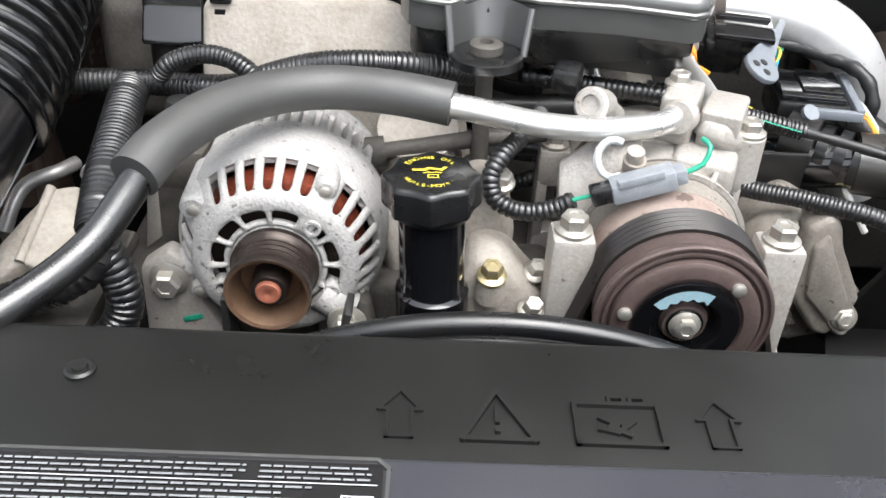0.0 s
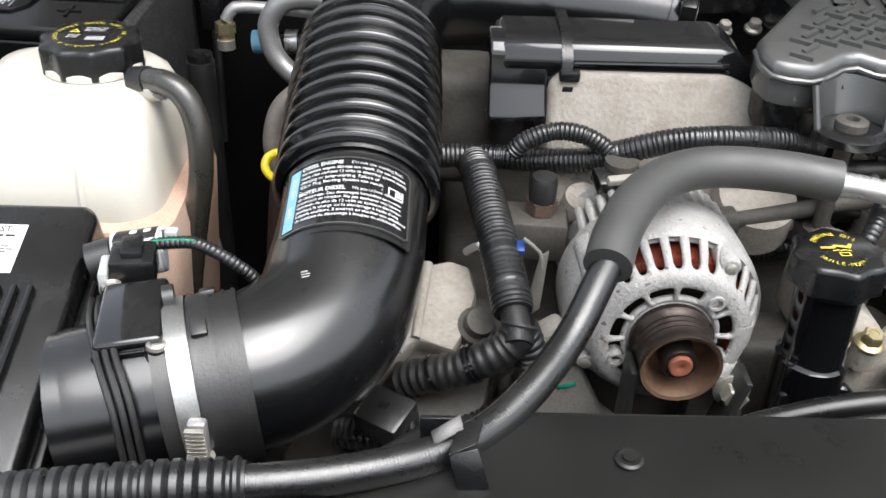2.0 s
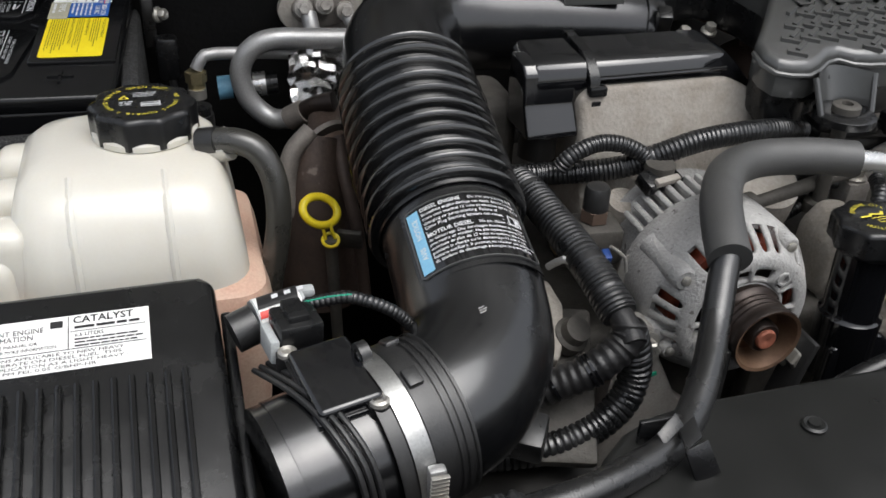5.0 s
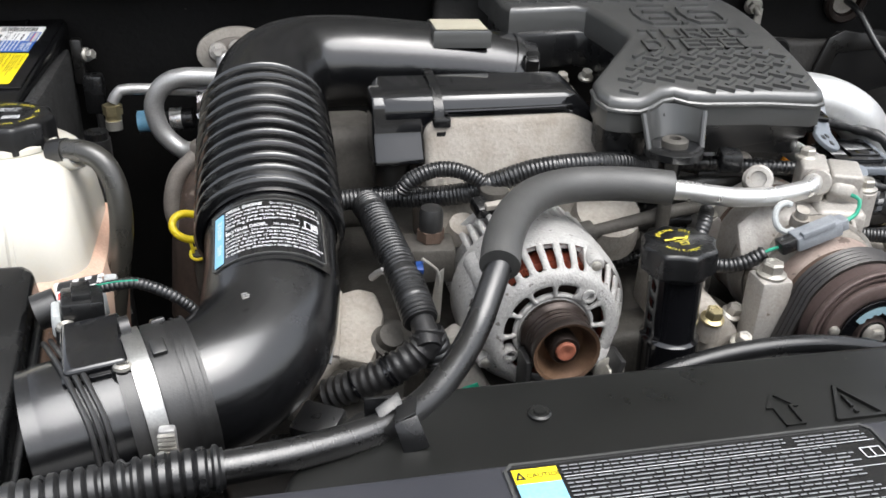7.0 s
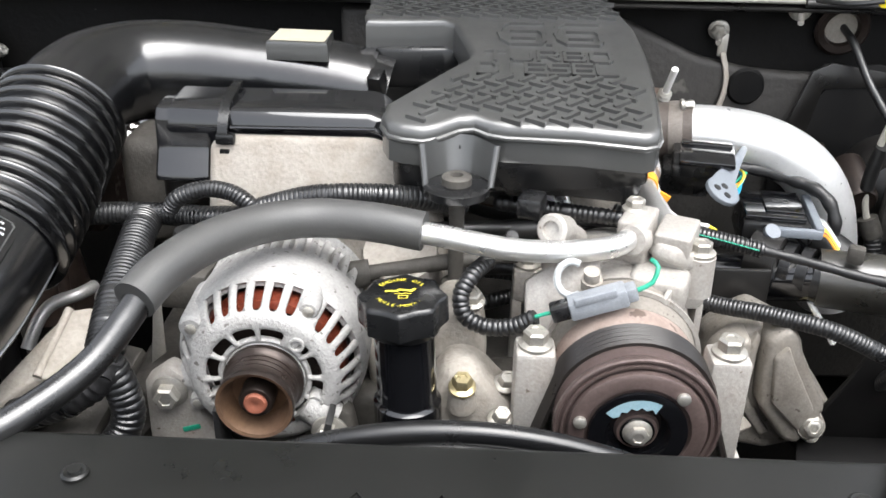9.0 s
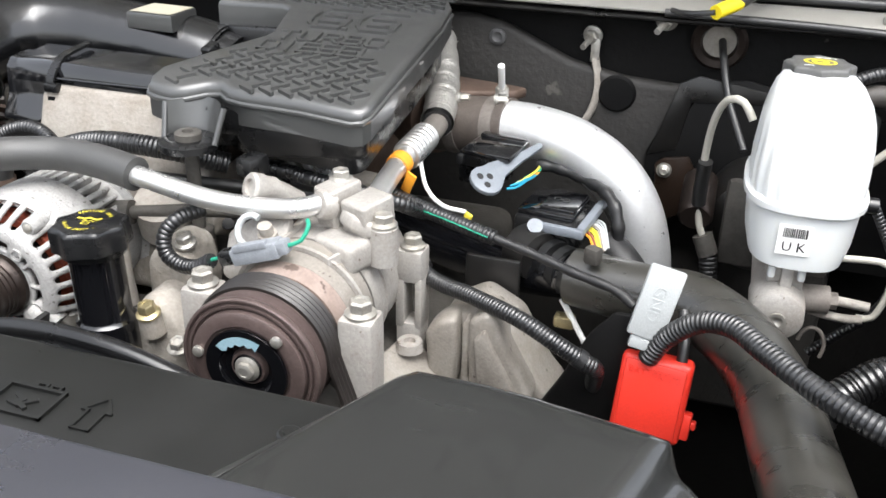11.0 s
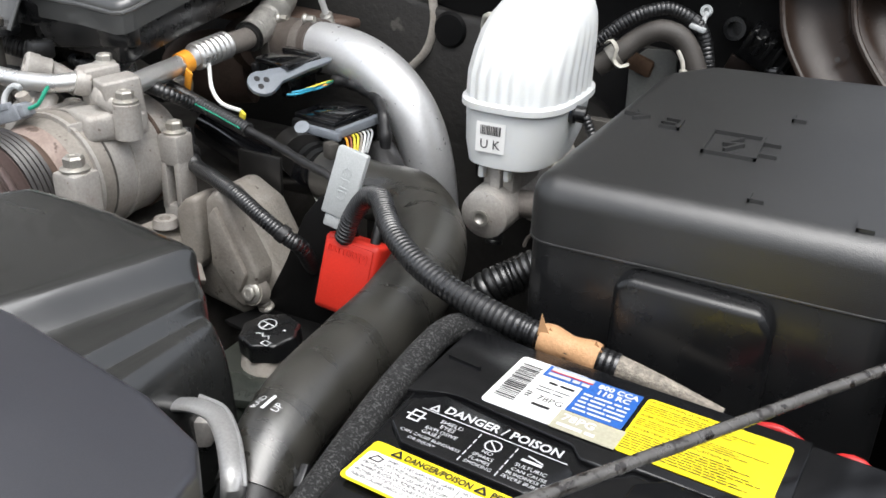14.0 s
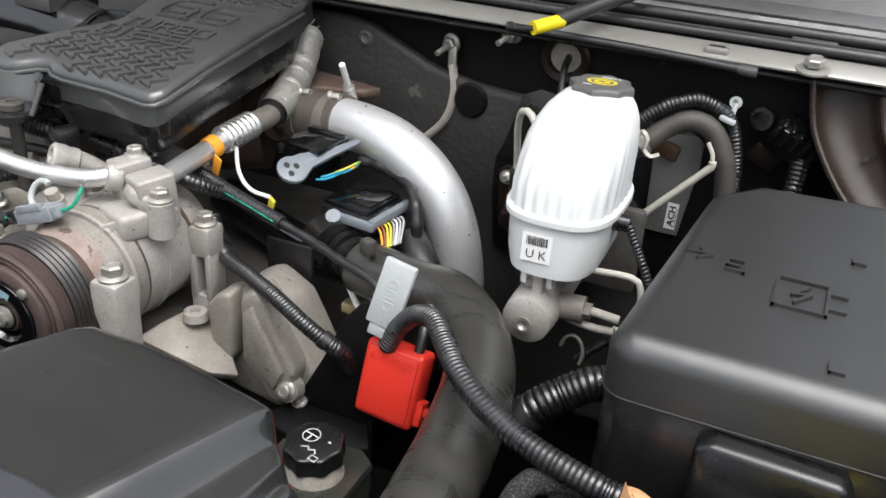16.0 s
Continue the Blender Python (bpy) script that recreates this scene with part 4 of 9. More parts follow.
# brake master cylinder with its white reservoir
def brake_reservoir():
    t = thing("brake_master_cylinder", (0.545, 0.74, 1.15), "cast brake master cylinder with a white plastic reservoir", "master cylinder")
    part("cylinder", lathe([(0, 0), (0, 0.015), (0.003, 0.0218), (0.02, 0.0232), (0.045, 0.0232), (0.05, 0.0215), (0.2, 0.021), (0.2, 0)], (0.542, 0.661, 1.202), (0, 1, 0.03), 32), "cast", t)
    part("bore_plug", lathe([(0, 0.007), (0.003, 0.0075), (0.003, 0.005), (-0.003, 0.0), ], (0.542, 0.658, 1.202), (0, -1, 0), 20), "steel", t)
    part("side_port", tube([(0.555, 0.70, 1.205), (0.584, 0.702, 1.206)], 0.0125, 16), "cast_mid", t)
    part("flange", box(0.49, 0.845, 1.155, 0.60, 0.86, 1.25, 0.006), "cast_dark", t)
    def oval(cx, cy, rx, ry, z, n=56, flute=0.0):
        out = []
        for k in range(n):
            a = 2 * math.pi * k / n
            p = 3.0
            c, s = math.cos(a), math.sin(a)
            r = 1.0 / ((abs(c) ** p + abs(s) ** p) ** (1 / p)) * (1 + flute * math.cos(a * 28))
            out.append(Vector((cx + rx * r * c, cy + ry * r * s, z)))
        return out
    def loft(levels):
        bm = bmesh.new()
        rings = [[bm.verts.new(p) for p in oval(*l)] for l in levels]
        for a, b in zip(rings, rings[1:]):
            for k in range(len(a)):
                bm.faces.new((a[k], a[(k + 1) % len(a)], b[(k + 1) % len(b)], b[k]))
        bm.faces.new(rings[0][::-1])
        bm.faces.new(rings[-1])
        return bm
    cx, cy = 0.551, 0.737
    part("lower_tank", loft([(cx, cy - 0.012, 0.032, 0.044, 1.240), (cx, cy - 0.012, 0.045, 0.058, 1.246), (cx, cy - 0.006, 0.0505, 0.065, 1.262), (cx, cy, 0.0540, 0.069, 1.295)]), "reservoir", t)
    part("seam_flange", loft([(cx, cy, 0.055, 0.0705, 1.293), (cx, cy, 0.058, 0.0735, 1.295), (cx, cy, 0.058, 0.0735, 1.3), (cx, cy, 0.055, 0.0705, 1.302)]), "reservoir", t)
    part("upper_tank", loft([(cx, cy, 0.0535, 0.069, 1.30, 224, 0.016), (cx, cy + 0.001, 0.0537, 0.068, 1.322, 224, 0.014), (cx + 0.001, cy + 0.005, 0.0530, 0.064, 1.340, 224, 0.009), (cx + 0.001, cy + 0.011, 0.0515, 0.059, 1.354, 224, 0.004), (cx + 0.001, cy + 0.019, 0.048, 0.053, 1.365, 224), (cx, cy + 0.028, 0.043, 0.046, 1.373, 224), (cx - 0.001, cy + 0.038, 0.036, 0.038, 1.3785, 224), (cx - 0.003, cy + 0.048, 0.026, 0.029, 1.381, 224)]), "reservoir", t)
    kx, ky, kz = 0.5476, 0.797, 1.3735
    cap = part("filler_cap", scalloped((kx, ky, kz), UP, 0.0305, 0.0135, 8, 0.13, 0.003), "cap_top", t, "grey screw cap with a yellow sign")
    part("cap_skirt", lathe([(-0.006, 0), (-0.006, 0.0255), (0.0, 0.0255), (0.0, 0)], (kx, ky, kz), UP, 36), "cap_grey", cap)
    g = flat_map((kx, ky, kz + 0.0139), (1, 0, 0), (0, 1, 0))
    ring = [(0.0125 * math.cos(a), 0.0095 * math.sin(a)) for a in (2 * math.pi * k / 20 for k in range(20))]
    part("cap_sign", merge(stroke(g, ring, 0.0030, 0, 0, True), stroke(g, [(u * 0.45, v * 0.45) for u, v in ring], 0.0040, 0, 0, True)), "ink_yellow", cap)
    part("cap_writing", merge(bars(g, -0.004, 0.013, 0.014, 0.018, 1, 5, 0, 0.7, 0.0), bars(g, -0.014, -0.017, -0.006, -0.013, 1, 6, 0, 0.8, 0.0)), "ink_label", cap)
    f = flat_map((0.530, 0.6655, 1.2600), (1, 0.02, 0), (0.0, 0.03, 1))
    lab = part("paper_label", sheet(f, 0, 0, 0.0265, 0.026, 0.0012), "white", t)
    part("label_letters", lettering(f, "U K", 0.0135, 0.0035, 0.0115, 0.002, align="CENTER"), "ink", lab)
    bm = bmesh.new()
    rnd = random.Random(8)
    u = 0.004
    while u < 0.0225:
        w = rnd.choice((0.0006, 0.001, 0.0014))
        bm.faces.new([bm.verts.new(f(a, b, 0.002)) for a, b in ((u, 0.0155), (u + w, 0.0155), (u + w, 0.0235), (u, 0.0235))])
        u += w + rnd.choice((0.0005, 0.0008))
    part("bar_code", bm, "ink", lab)
    part("mount_web", box(0.530, 0.684, 1.215, 0.560, 0.75, 1.242, 0.004), "cast", t)
    part("mount_tab", box(0.540, 0.676, 1.218, 0.550, 0.686, 1.243, 0.002), "cast", t)
    for x in (0.529, 0.553):
        part("clip", box(x, 0.674, 1.232, x + 0.006, 0.682, 1.243, 0.002), "reservoir", t)
    part("sensor_plug", tube([(0.596, 0.7215, 1.2895), (0.607, 0.7225, 1.2890)], 0.0075, 12), "plastic", t)
    part("sensor_seal", tube([(0.590, 0.7215, 1.289), (0.598, 0.7215, 1.2895)], 0.0088, 14), "rubber", t)
    for name in ("lower_tank", "seam_flange", "upper_tank"):
        for ob in t.children:
            if ob.name.startswith(name):
                for v in ob.data.vertices:
                    v.co.x = 0.004 + (v.co.x - 0.006) * 0.86
    return t


brake_reservoir()


# charge air pipes
def black_pipe():
    t = thing("radiator_hose", (0.5, 0.55, 1.1), "thick black rubber radiator hose with clamps", "hose")
    part("hose", tube([(0.366, 0.685, 1.198), (0.435, 0.667, 1.200), (0.475, 0.655, 1.204), (0.515, 0.615, 1.20), (0.540, 0.56, 1.195), (0.553, 0.49, 1.192), (0.561, 0.43, 1.196), (0.567, 0.36, 1.200), (0.572, 0.320, 1.194), (0.577, 0.294, 1.180)], lambda s, _: 0.0265 + 0.003 * math.sin(s * 3.1) - 0.0045 * max(0.0, s - 0.72) / 0.28, 30, 0.006), "hose", t)
    part("plastic_pipe", tube([(0.128, 0.790, 1.179), (0.203, 0.760, 1.174), (0.287, 0.720, 1.179), (0.332, 0.700, 1.188), (0.366, 0.685, 1.198)], 0.0215, 26, 0.01), "gloss", t)
    for k in range(3):
        q = Vector((0.366, 0.685, 1.198)) + Vector((0.013, -0.008, -0.001)) * (k - 2)
        part("collar", tube([q, q + Vector((0.008, -0.005, 0))], 0.0236, 26, 0.01), "plastic", t)
    return t


black_pipe()

t = thing("charge_pipe", (0.35, 0.80, 1.1), "bent bright aluminium charge air pipe with dark specks", "air pipe")
part("pipe", tube([(0.262, 0.820, 1.2865), (0.298, 0.812, 1.287), (0.338, 0.803, 1.281), (0.375, 0.797, 1.262), (0.402, 0.796, 1.229), (0.418, 0.797, 1.182), (0.428, 0.798, 1.11)], 0.0272, 30, 0.006), "alu_pitted", t)
part("coupler", tube([(0.185, 0.838, 1.276), (0.270, 0.8185, 1.2868)], 0.0300, 30, 0.01), "turbo_brown", t, "brown rubber coupler")
for k, a in enumerate((0.205, 0.248)):
    q = Vector((a, 0.8373 - (a - 0.188) * 0.23, 1.2765 + (a - 0.188) * 0.127))
    part("clamp_band", tube([q, q + Vector((0.013, -0.0030, 0.0016))], 0.0312, 32, 0.01), "cast_mid", t)
    part("clamp_bolt", hexbolt(q + Vector((0.006, -0.012, 0.032)), (1, 0, 0.1), 0.0045, 0.010), "steel", t)

# battery: built about its back left top corner
def battery(label):
    t = thing("battery", (0, 0, 0), label, "battery", "truck batteries")
    part("case", box(0.024, -0.178, -0.19, 0.258, -0.002, -0.016, 0.005, 3), "battery", t)
    lid = part("lid", prism([(0.003, 0), (0.26, 0), (0.26, -0.18), (0.027, -0.18), (0.020, -0.172), (0.014, -0.13)], 0.015, Matrix.Translation((0, 0, -0.018)), 0.0035, 3), "battery", t)
    f = flat_map((0, 0, -0.003), (1, 0, 0), (0, 1, 0))
    part("upper_step", prism([(0.004, -0.003), (0.204, -0.003), (0.204, -0.074), (0.135, -0.074), (0.128, -0.082), (0.110, -0.082), (0.103, -0.074), (0.036, -0.070), (0.026, -0.072), (0.008, -0.080)], 0.003, Matrix.Translation((0, 0, -0.0032)), 0.0012), "battery", lid)
    octagon = [(0.030, -0.074), (0.100, -0.083), (0.113, -0.094), (0.113, -0.108), (0.100, -0.121), (0.032, -0.121), (0.017, -0.108), (0.017, -0.086)]
    for dx in (0.0, 0.122):
        cover = part("vent_cover", prism([(u + dx, v) for u, v in octagon], 0.004, Matrix.Translation((0, 0, -0.0034)), 0.0016), "battery", lid, "black vent cover with white warnings")
        g = flat_map((dx, 0, 0.0006), (1, 0, 0), (0, 1, 0))
        if not dx:
            bm = merge(lettering(g, "DANGER / POISON", 0.037, -0.0888, 0.0086, 0.0004, bold=0.025, width=0.066), stroke(g, [(0.030, -0.090), (0.0345, -0.090), (0.0322, -0.0855)], 0.001, 0.0004, 0, True),
                       stroke(g, [(0.026, -0.0915), (0.108, -0.0915)], 0.0007, 0.0004),
                       lettering(g, "SHIELD", 0.040, -0.0975, 0.0042, 0.0004), lettering(g, "EYES", 0.042, -0.1015, 0.0042, 0.0004), lettering(g, "EXPLOSIVE", 0.036, -0.1055, 0.0038, 0.0004), lettering(g, "GASES", 0.036, -0.1092, 0.0038, 0.0004),
                       lettering(g, "CAN CAUSE BLINDNESS", 0.026, -0.1132, 0.0032, 0.0004), lettering(g, "OR INJURY", 0.033, -0.117, 0.0032, 0.0004),
                       lettering(g, "NO", 0.069, -0.1065, 0.0038, 0.0004), lettering(g, "SPARKS", 0.066, -0.1102, 0.0034, 0.0004), lettering(g, "FLAMES", 0.066, -0.1137, 0.0034, 0.0004), lettering(g, "SMOKING", 0.065, -0.1172, 0.0034, 0.0004),
                       lettering(g, "SULFURIC", 0.087, -0.1060, 0.0038, 0.0004), lettering(g, "CAN CAUSE", 0.087, -0.1098, 0.0034, 0.0004), lettering(g, "BLINDNESS OR", 0.086, -0.1133, 0.0034, 0.0004), lettering(g, "SEVERE BURNS", 0.085, -0.1168, 0.0034, 0.0004),
                       stroke(g, [(0.072 + 0.0042 * math.cos(a), -0.099 + 0.0042 * math.sin(a)) for a in (2 * math.pi * k / 14 for k in range(14))], 0.0008, 0.0004, 0, True), stroke(g, [(0.069, -0.096), (0.075, -0.102)], 0.0008, 0.0004),
                       stroke(g, [(0.024, -0.103), (0.024, -0.095), (0.030, -0.095), (0.030, -0.103)], 0.0012, 0.0004, 0, True), stroke(g, [(0.022, -0.099), (0.032, -0.099)], 0.0012, 0.0004),
                       stroke(g, [(0.089, -0.100), (0.098, -0.100)], 0.002, 0.0004), stroke(g, [(0.090, -0.096), (0.098, -0.098)], 0.001, 0.0004))
            for u in (0.0625, 0.083):
                bm = merge(bm, *[stroke(g, [(u, -0.094 - 0.0052 * k), (u, -0.097 - 0.0052 * k)], 0.0007, 0.0004) for k in range(5)])
        else:
            bm = merge(lettering(g, "KEEP OUT OF THE REACH", 0.040, -0.0905, 0.0038, 0.0004), lettering(g, "DO NOT TIP. KEEP VENT", 0.034, -0.0945, 0.0038, 0.0004), lettering(g, "FLUSH", 0.036, -0.1010, 0.0044, 0.0004), lettering(g, "WITH", 0.037, -0.1055, 0.0044, 0.0004),
                       stroke(g, [(0.022, -0.0965), (0.108, -0.0965)], 0.0007, 0.0004), bars(g, 0.055, -0.112, 0.105, -0.099, 4, 9, 0.0004), stroke(g, [(0.023, -0.100), (0.031, -0.100), (0.033, -0.105), (0.026, -0.107)], 0.001, 0.0004, 0, True))
        part("writing", bm, "ink_white", cover)
    part("raised_mark", stroke(f, [(0.011, -0.0385), (0.030, -0.0405)], 0.0022, 0.003, 0.0012), "battery", lid)
    for (u, v) in ((0.226, -0.045),):
        part("plus_sign", merge(stroke(f, [(u - 0.009, v), (u + 0.009, v)], 0.0025, 0.0002, 0.0014), stroke(f, [(u, v - 0.009), (u, v + 0.009)], 0.0025, 0.0002, 0.0014)), "battery", lid)
    # labels
    g = flat_map((0, 0, 0.0002), (1, 0, 0), (0, 1, 0))
    lab = part("white_label", card(g, 0.046, -0.067, 0.0875, -0.015, 0.0004), "white", t)
    rnd = random.Random(12)
    v = -0.0585
    while v < -0.022:
        w = rnd.choice((0.0005, 0.0008, 0.0012))
        part("code_bar", sheet(g, 0.0495, v, 0.0615, v + w, 0.0008, thick=0), "ink", lab)
        v += w + rnd.choice((0.0006, 0.0010))
    part("writing", merge(lettering(g, "78PG", 0.0705, -0.0505, 0.0068, 0.0008), bars(g, 0.070, -0.0345, 0.086, -0.030, 1, 4, 0.0008), bars(g, 0.0665, -0.043, 0.087, -0.0365, 2, 5, 0.0008, 0.25), bars(g, 0.0705, -0.0575, 0.083, -0.0525, 1, 6, 0.0008), bars(g, 0.0635, -0.051, 0.067, -0.045, 3, 8, 0.0008, 0.5)), "ink", lab)
    blue = part("blue_field", sheet(g, 0.0635, -0.027, 0.1185, -0.016, 0.0008), "blue", t)
    part("blue_field", sheet(g, 0.088, -0.0505, 0.1188, -0.027, 0.0008), "blue", t)
    part("khaki_field", sheet(g, 0.0865, -0.068, 0.122, -0.051, 0.0008), "tan_ink", t)
    part("brand_bar", merge(sheet(g, 0.066, -0.0205, 0.091, -0.0172, 0.0012), bars(g, 0.066, -0.0262, 0.0905, -0.0222, 1, 2, 0.0012, 0.7, 0)), "ink_white", blue)
    part("brand_stripe", sheet(g, 0.066, -0.0214, 0.091, -0.0207, 0.0012), "red", blue)
    part("rating", merge(lettering(g, "800 CCA", 0.0945, -0.0225, 0.0062, 0.0012, bold=0.03, width=0.023), lettering(g, "110 RC", 0.0955, -0.0282, 0.0062, 0.0012, bold=0.03, width=0.019), bars(g, 0.0905, -0.0495, 0.117, -0.0300, 5, 7, 0.0012, 0.4, 0.2)), "ink_label", blue)
    part("khaki_writing", merge(lettering(g, "78PG", 0.0895, -0.0600, 0.0082, 0.0012, bold=0.02), bars(g, 0.0895, -0.0665, 0.110, -0.0618, 1, 17, 0.0012, 0.5, 0)), "ink_label", t)
    yel = part("yellow_label", card(g, 0.121, -0.0668, 0.197, -0.0145, 0.0004), "yellow", t)
    part("writing", merge(lettering(g, "PROPOSITION 65 WARNING", 0.1225, -0.0188, 0.0031, 0.0008), bars(g, 0.1225, -0.0285, 0.180, -0.0205, 4, 20, 0.0008, 0.28), lettering(g, "AVERTISSEMENT RELATIF", 0.1225, -0.0325, 0.0031, 0.0008), bars(g, 0.1225, -0.0415, 0.190, -0.0345, 4, 21, 0.0008, 0.28),
                          lettering(g, "ADVERTENCIA DE PROPOSITION 65", 0.1225, -0.0455, 0.0031, 0.0008), bars(g, 0.1225, -0.064, 0.192, -0.0475, 8, 22, 0.0008, 0.28)), "ink", yel)
    yel = part("yellow_label", card(g, 0.022, -0.158, 0.125, -0.1265, 0.0004), "yellow", t)
    pale = part("pale_field", card(g, 0.024, -0.1565, 0.123, -0.1345, 0.0007), "white", t)
    part("writing", merge(lettering(g, "DANGER/POISON", 0.0415, -0.1328, 0.0058, 0.0009, bold=0.03, width=0.037), lettering(g, "PELIGRO", 0.0885, -0.1328, 0.0058, 0.0009, bold=0.03, width=0.02), stroke(g, [(0.035, -0.1325), (0.040, -0.1325), (0.0375, -0.1285)], 0.0012, 0.0009, 0, True), stroke(g, [(0.081, -0.1325), (0.086, -0.1325), (0.0835, -0.1285)], 0.0012, 0.0009, 0, True)), "ink", yel)
    part("writing", merge(paragraph(g, [("SHIELD EYES EXPLOSIVE GASES", 0.037), ("CAN CAUSE BLINDNESS OR INJURY", 0.033)], 0.036, -0.1385, 0.0032, 0.0031, 0.0012, 0.01), paragraph(g, [("PROTEGEZ LES YEUX LES GAZ EXPLOSIFS", 0.047), ("PEUVENT BLESSER OU RENDRE AVEUGLE", 0.043), ("PROTEJA LOS OJOS LOS GASES EXPLOSIVOS", 0.048), ("PUEDEN CAUSAR DA\u00d1OS O CEGUERA", 0.040)], 0.0262, -0.1449, 0.0032, 0.0031, 0.0012, 0.01),
                          paragraph(g, [("NO SPARKS,", 0.014), ("FLAMES, SMOKING", 0.020), ("EVITER LES", 0.014), ("LES FLAMMES", 0.017), ("NO CHISPAS", 0.015)], 0.0775, -0.1385, 0.0036, 0.0031, 0.0012, 0.01), bars(g, 0.101, -0.1555, 0.121, -0.136, 6, 32, 0.0012, 0.4), stroke(g, [(0.0755, -0.1365), (0.0755, -0.1555)], 0.0004, 0.0012), stroke(g, [(0.0275, -0.141), (0.030, -0.137), (0.034, -0.138), (0.033, -0.141)], 0.0008, 0.0012, 0, True)), "ink", pale)
    return t


BATT = battery("black truck battery with yellow and white labels")
BATT.matrix_basis = Matrix(((0.9965, 0.084, 0, 0.636), (-0.084, 0.9965, 0, 0.433), (0, 0, 1, 1.2345), (0, 0, 0, 1)))
left = copy_thing(BATT, Matrix(((-0.081, 0.997, -0.010, -0.514), (-0.990, -0.081, -0.120, 1.005), (-0.120, 0, 0.993, 1.350), (0, 0, 0, 1))))
tagged(left, "black truck battery beside the coolant tank, with labels")
# power cable
t = thing("battery_cable", (0.55, 0.5, 1.1), "thick black corrugated battery cable with torn brown tape", "cable")
part("loom", corrugated([(0.445, 0.588, 1.186), (0.458, 0.582, 1.212), (0.480, 0.568, 1.238), (0.503, 0.550, 1.249), (0.525, 0.522, 1.250), (0.548, 0.494, 1.250), (0.575, 0.472, 1.247), (0.608, 0.455, 1.243), (0.645, 0.446, 1.238), (0.690, 0.443, 1.231), (0.728, 0.444, 1.226)], 0.0086, 0.0042, 0.001), "loom", t)
part("torn_tape", tube([(0.680, 0.443, 1.2325), (0.700, 0.4428, 1.2298), (0.716, 0.443, 1.2276)], lambda s, _: 0.0094 + 0.0010 * math.sin(9 * s), 18, 0.003), "torn", t, "torn brown paper tape")
for k, (x, h) in enumerate(((0.679, 0.016), (0.684, 0.008), (0.712, 0.010), (0.707, 0.006))):
    part("tape_flap", prism([(x, 1.236 - 0.14 * (x - 0.68)), (x + 0.002, 1.236 - 0.14 * (x - 0.68) + h), (x + 0.005, 1.236 - 0.14 * (x - 0.68) + h * 0.5), (x + 0.010, 1.236 - 0.14 * (x - 0.68))], 0.0006, along_y(0, 0.437 + 0.002 * k, 0)), "torn", t)
part("worn_sleeve", tube([(0.726, 0.444, 1.2264), (0.752, 0.445, 1.222), (0.790, 0.446, 1.214)], lambda s, _: 0.0078 - 0.0045 * s, 16, 0.003), "braided", t, "frayed grey braided sleeve")


# jump-start terminals
def tilted(origin, right, up):
    x = Vector(right).normalized()
    n = x.cross(Vector(up)).normalized()
    z = n.cross(x).normalized()
    return x, -n, z, Matrix((x, -n, z)).transposed()


t = thing("jump_terminal", (0.45, 0.58, 1.12), "bright red plastic jump start terminal cover", "terminal cover")
x, y, z, A = tilted((0, 0, 0), (1.0, -0.08, -0.03), (0.30, 0.24, 0.92))
mid = Vector((0.452, 0.5775, 1.155))
cover = part("cover", brick(mid + y * 0.013, (0.057, 0.026, 0.069), A, 0.005, 3), "red", t)
part("face_panel", brick(mid + y * 0.0005, (0.049, 0.004, 0.060), A, 0.0016), "red", cover)
part("latch", brick(mid + x * 0.031 + y * 0.012 - z * 0.018, (0.008, 0.014, 0.022), A, 0.002), "red", cover)
part("latch_tip", brick(mid + x * 0.036 + y * 0.012 - z * 0.016, (0.006, 0.008, 0.007), A, 0.0015), "red", cover)
g = lambda u, v, h: mid - y * (0.0016 + h) + x * u + z * v
part("raised_word", lettering(g, "BATTERY(+)", -0.0215, 0.019, 0.0088, 0.0001, 0.0005, squeeze=0.9), "red", cover)
part("side_cable", tube([mid + z * 0.03 + x * 0.018 + y * 0.01, mid + z * 0.05 + x * 0.016 + y * 0.014, mid + z * 0.07 + x * 0.010 + y * 0.03], 0.0045, 12), "rubber", t)

t = thing("ground_terminal", (0.44, 0.59, 1.2), "pale grey plastic ground terminal cap on a bracket", "terminal cap")
x, y, z, A = tilted((0, 0, 0), (1.0, 0.05, -0.22), (0.37, 0.20, 0.92))
mid = Vector((0.4466, 0.5855, 1.2370))
cap = part("cap", brick(mid + y * 0.005, (0.0285, 0.008, 0.060), A, 0.002), "grey_light", t)
part("collar", brick(mid + y * 0.006 - z * 0.034, (0.020, 0.007, 0.014), A, 0.002), "grey_light", t)
g = lambda u, v, h: mid - y * (-0.001 + h) + x * v - z * u
part("raised_word", lettering(g, "GND", -0.0155, -0.0045, 0.0135, 0.0001, 0.0004), "grey_light", cap)

t = thing("terminal_bracket", (0.40, 0.6, 1.07), "black painted steel bracket carrying the terminals", "bracket")
part("plate", prism([(0.415, 1.216), (0.446, 1.216), (0.455, 1.16), (0.44, 1.11), (0.405, 1.068), (0.364, 1.066), (0.340, 1.074), (0.336, 1.084), (0.350, 1.096), (0.376, 1.146), (0.396, 1.192)], 0.006, along_y(0, 0.598, 0), 0.0015), "deep_black", t)
part("flange", prism([(0.330, 0.560), (0.405, 0.545), (0.44, 0.57), (0.42, 0.603), (0.345, 0.603)], 0.004, Matrix.Translation((0, 0, 1.083)), 0.001), "deep_black", t)
part("bolt", hexbolt((0.352, 0.595, 1.091), (0, -0.5, 1), 0.006, 0.006), "steel", t)

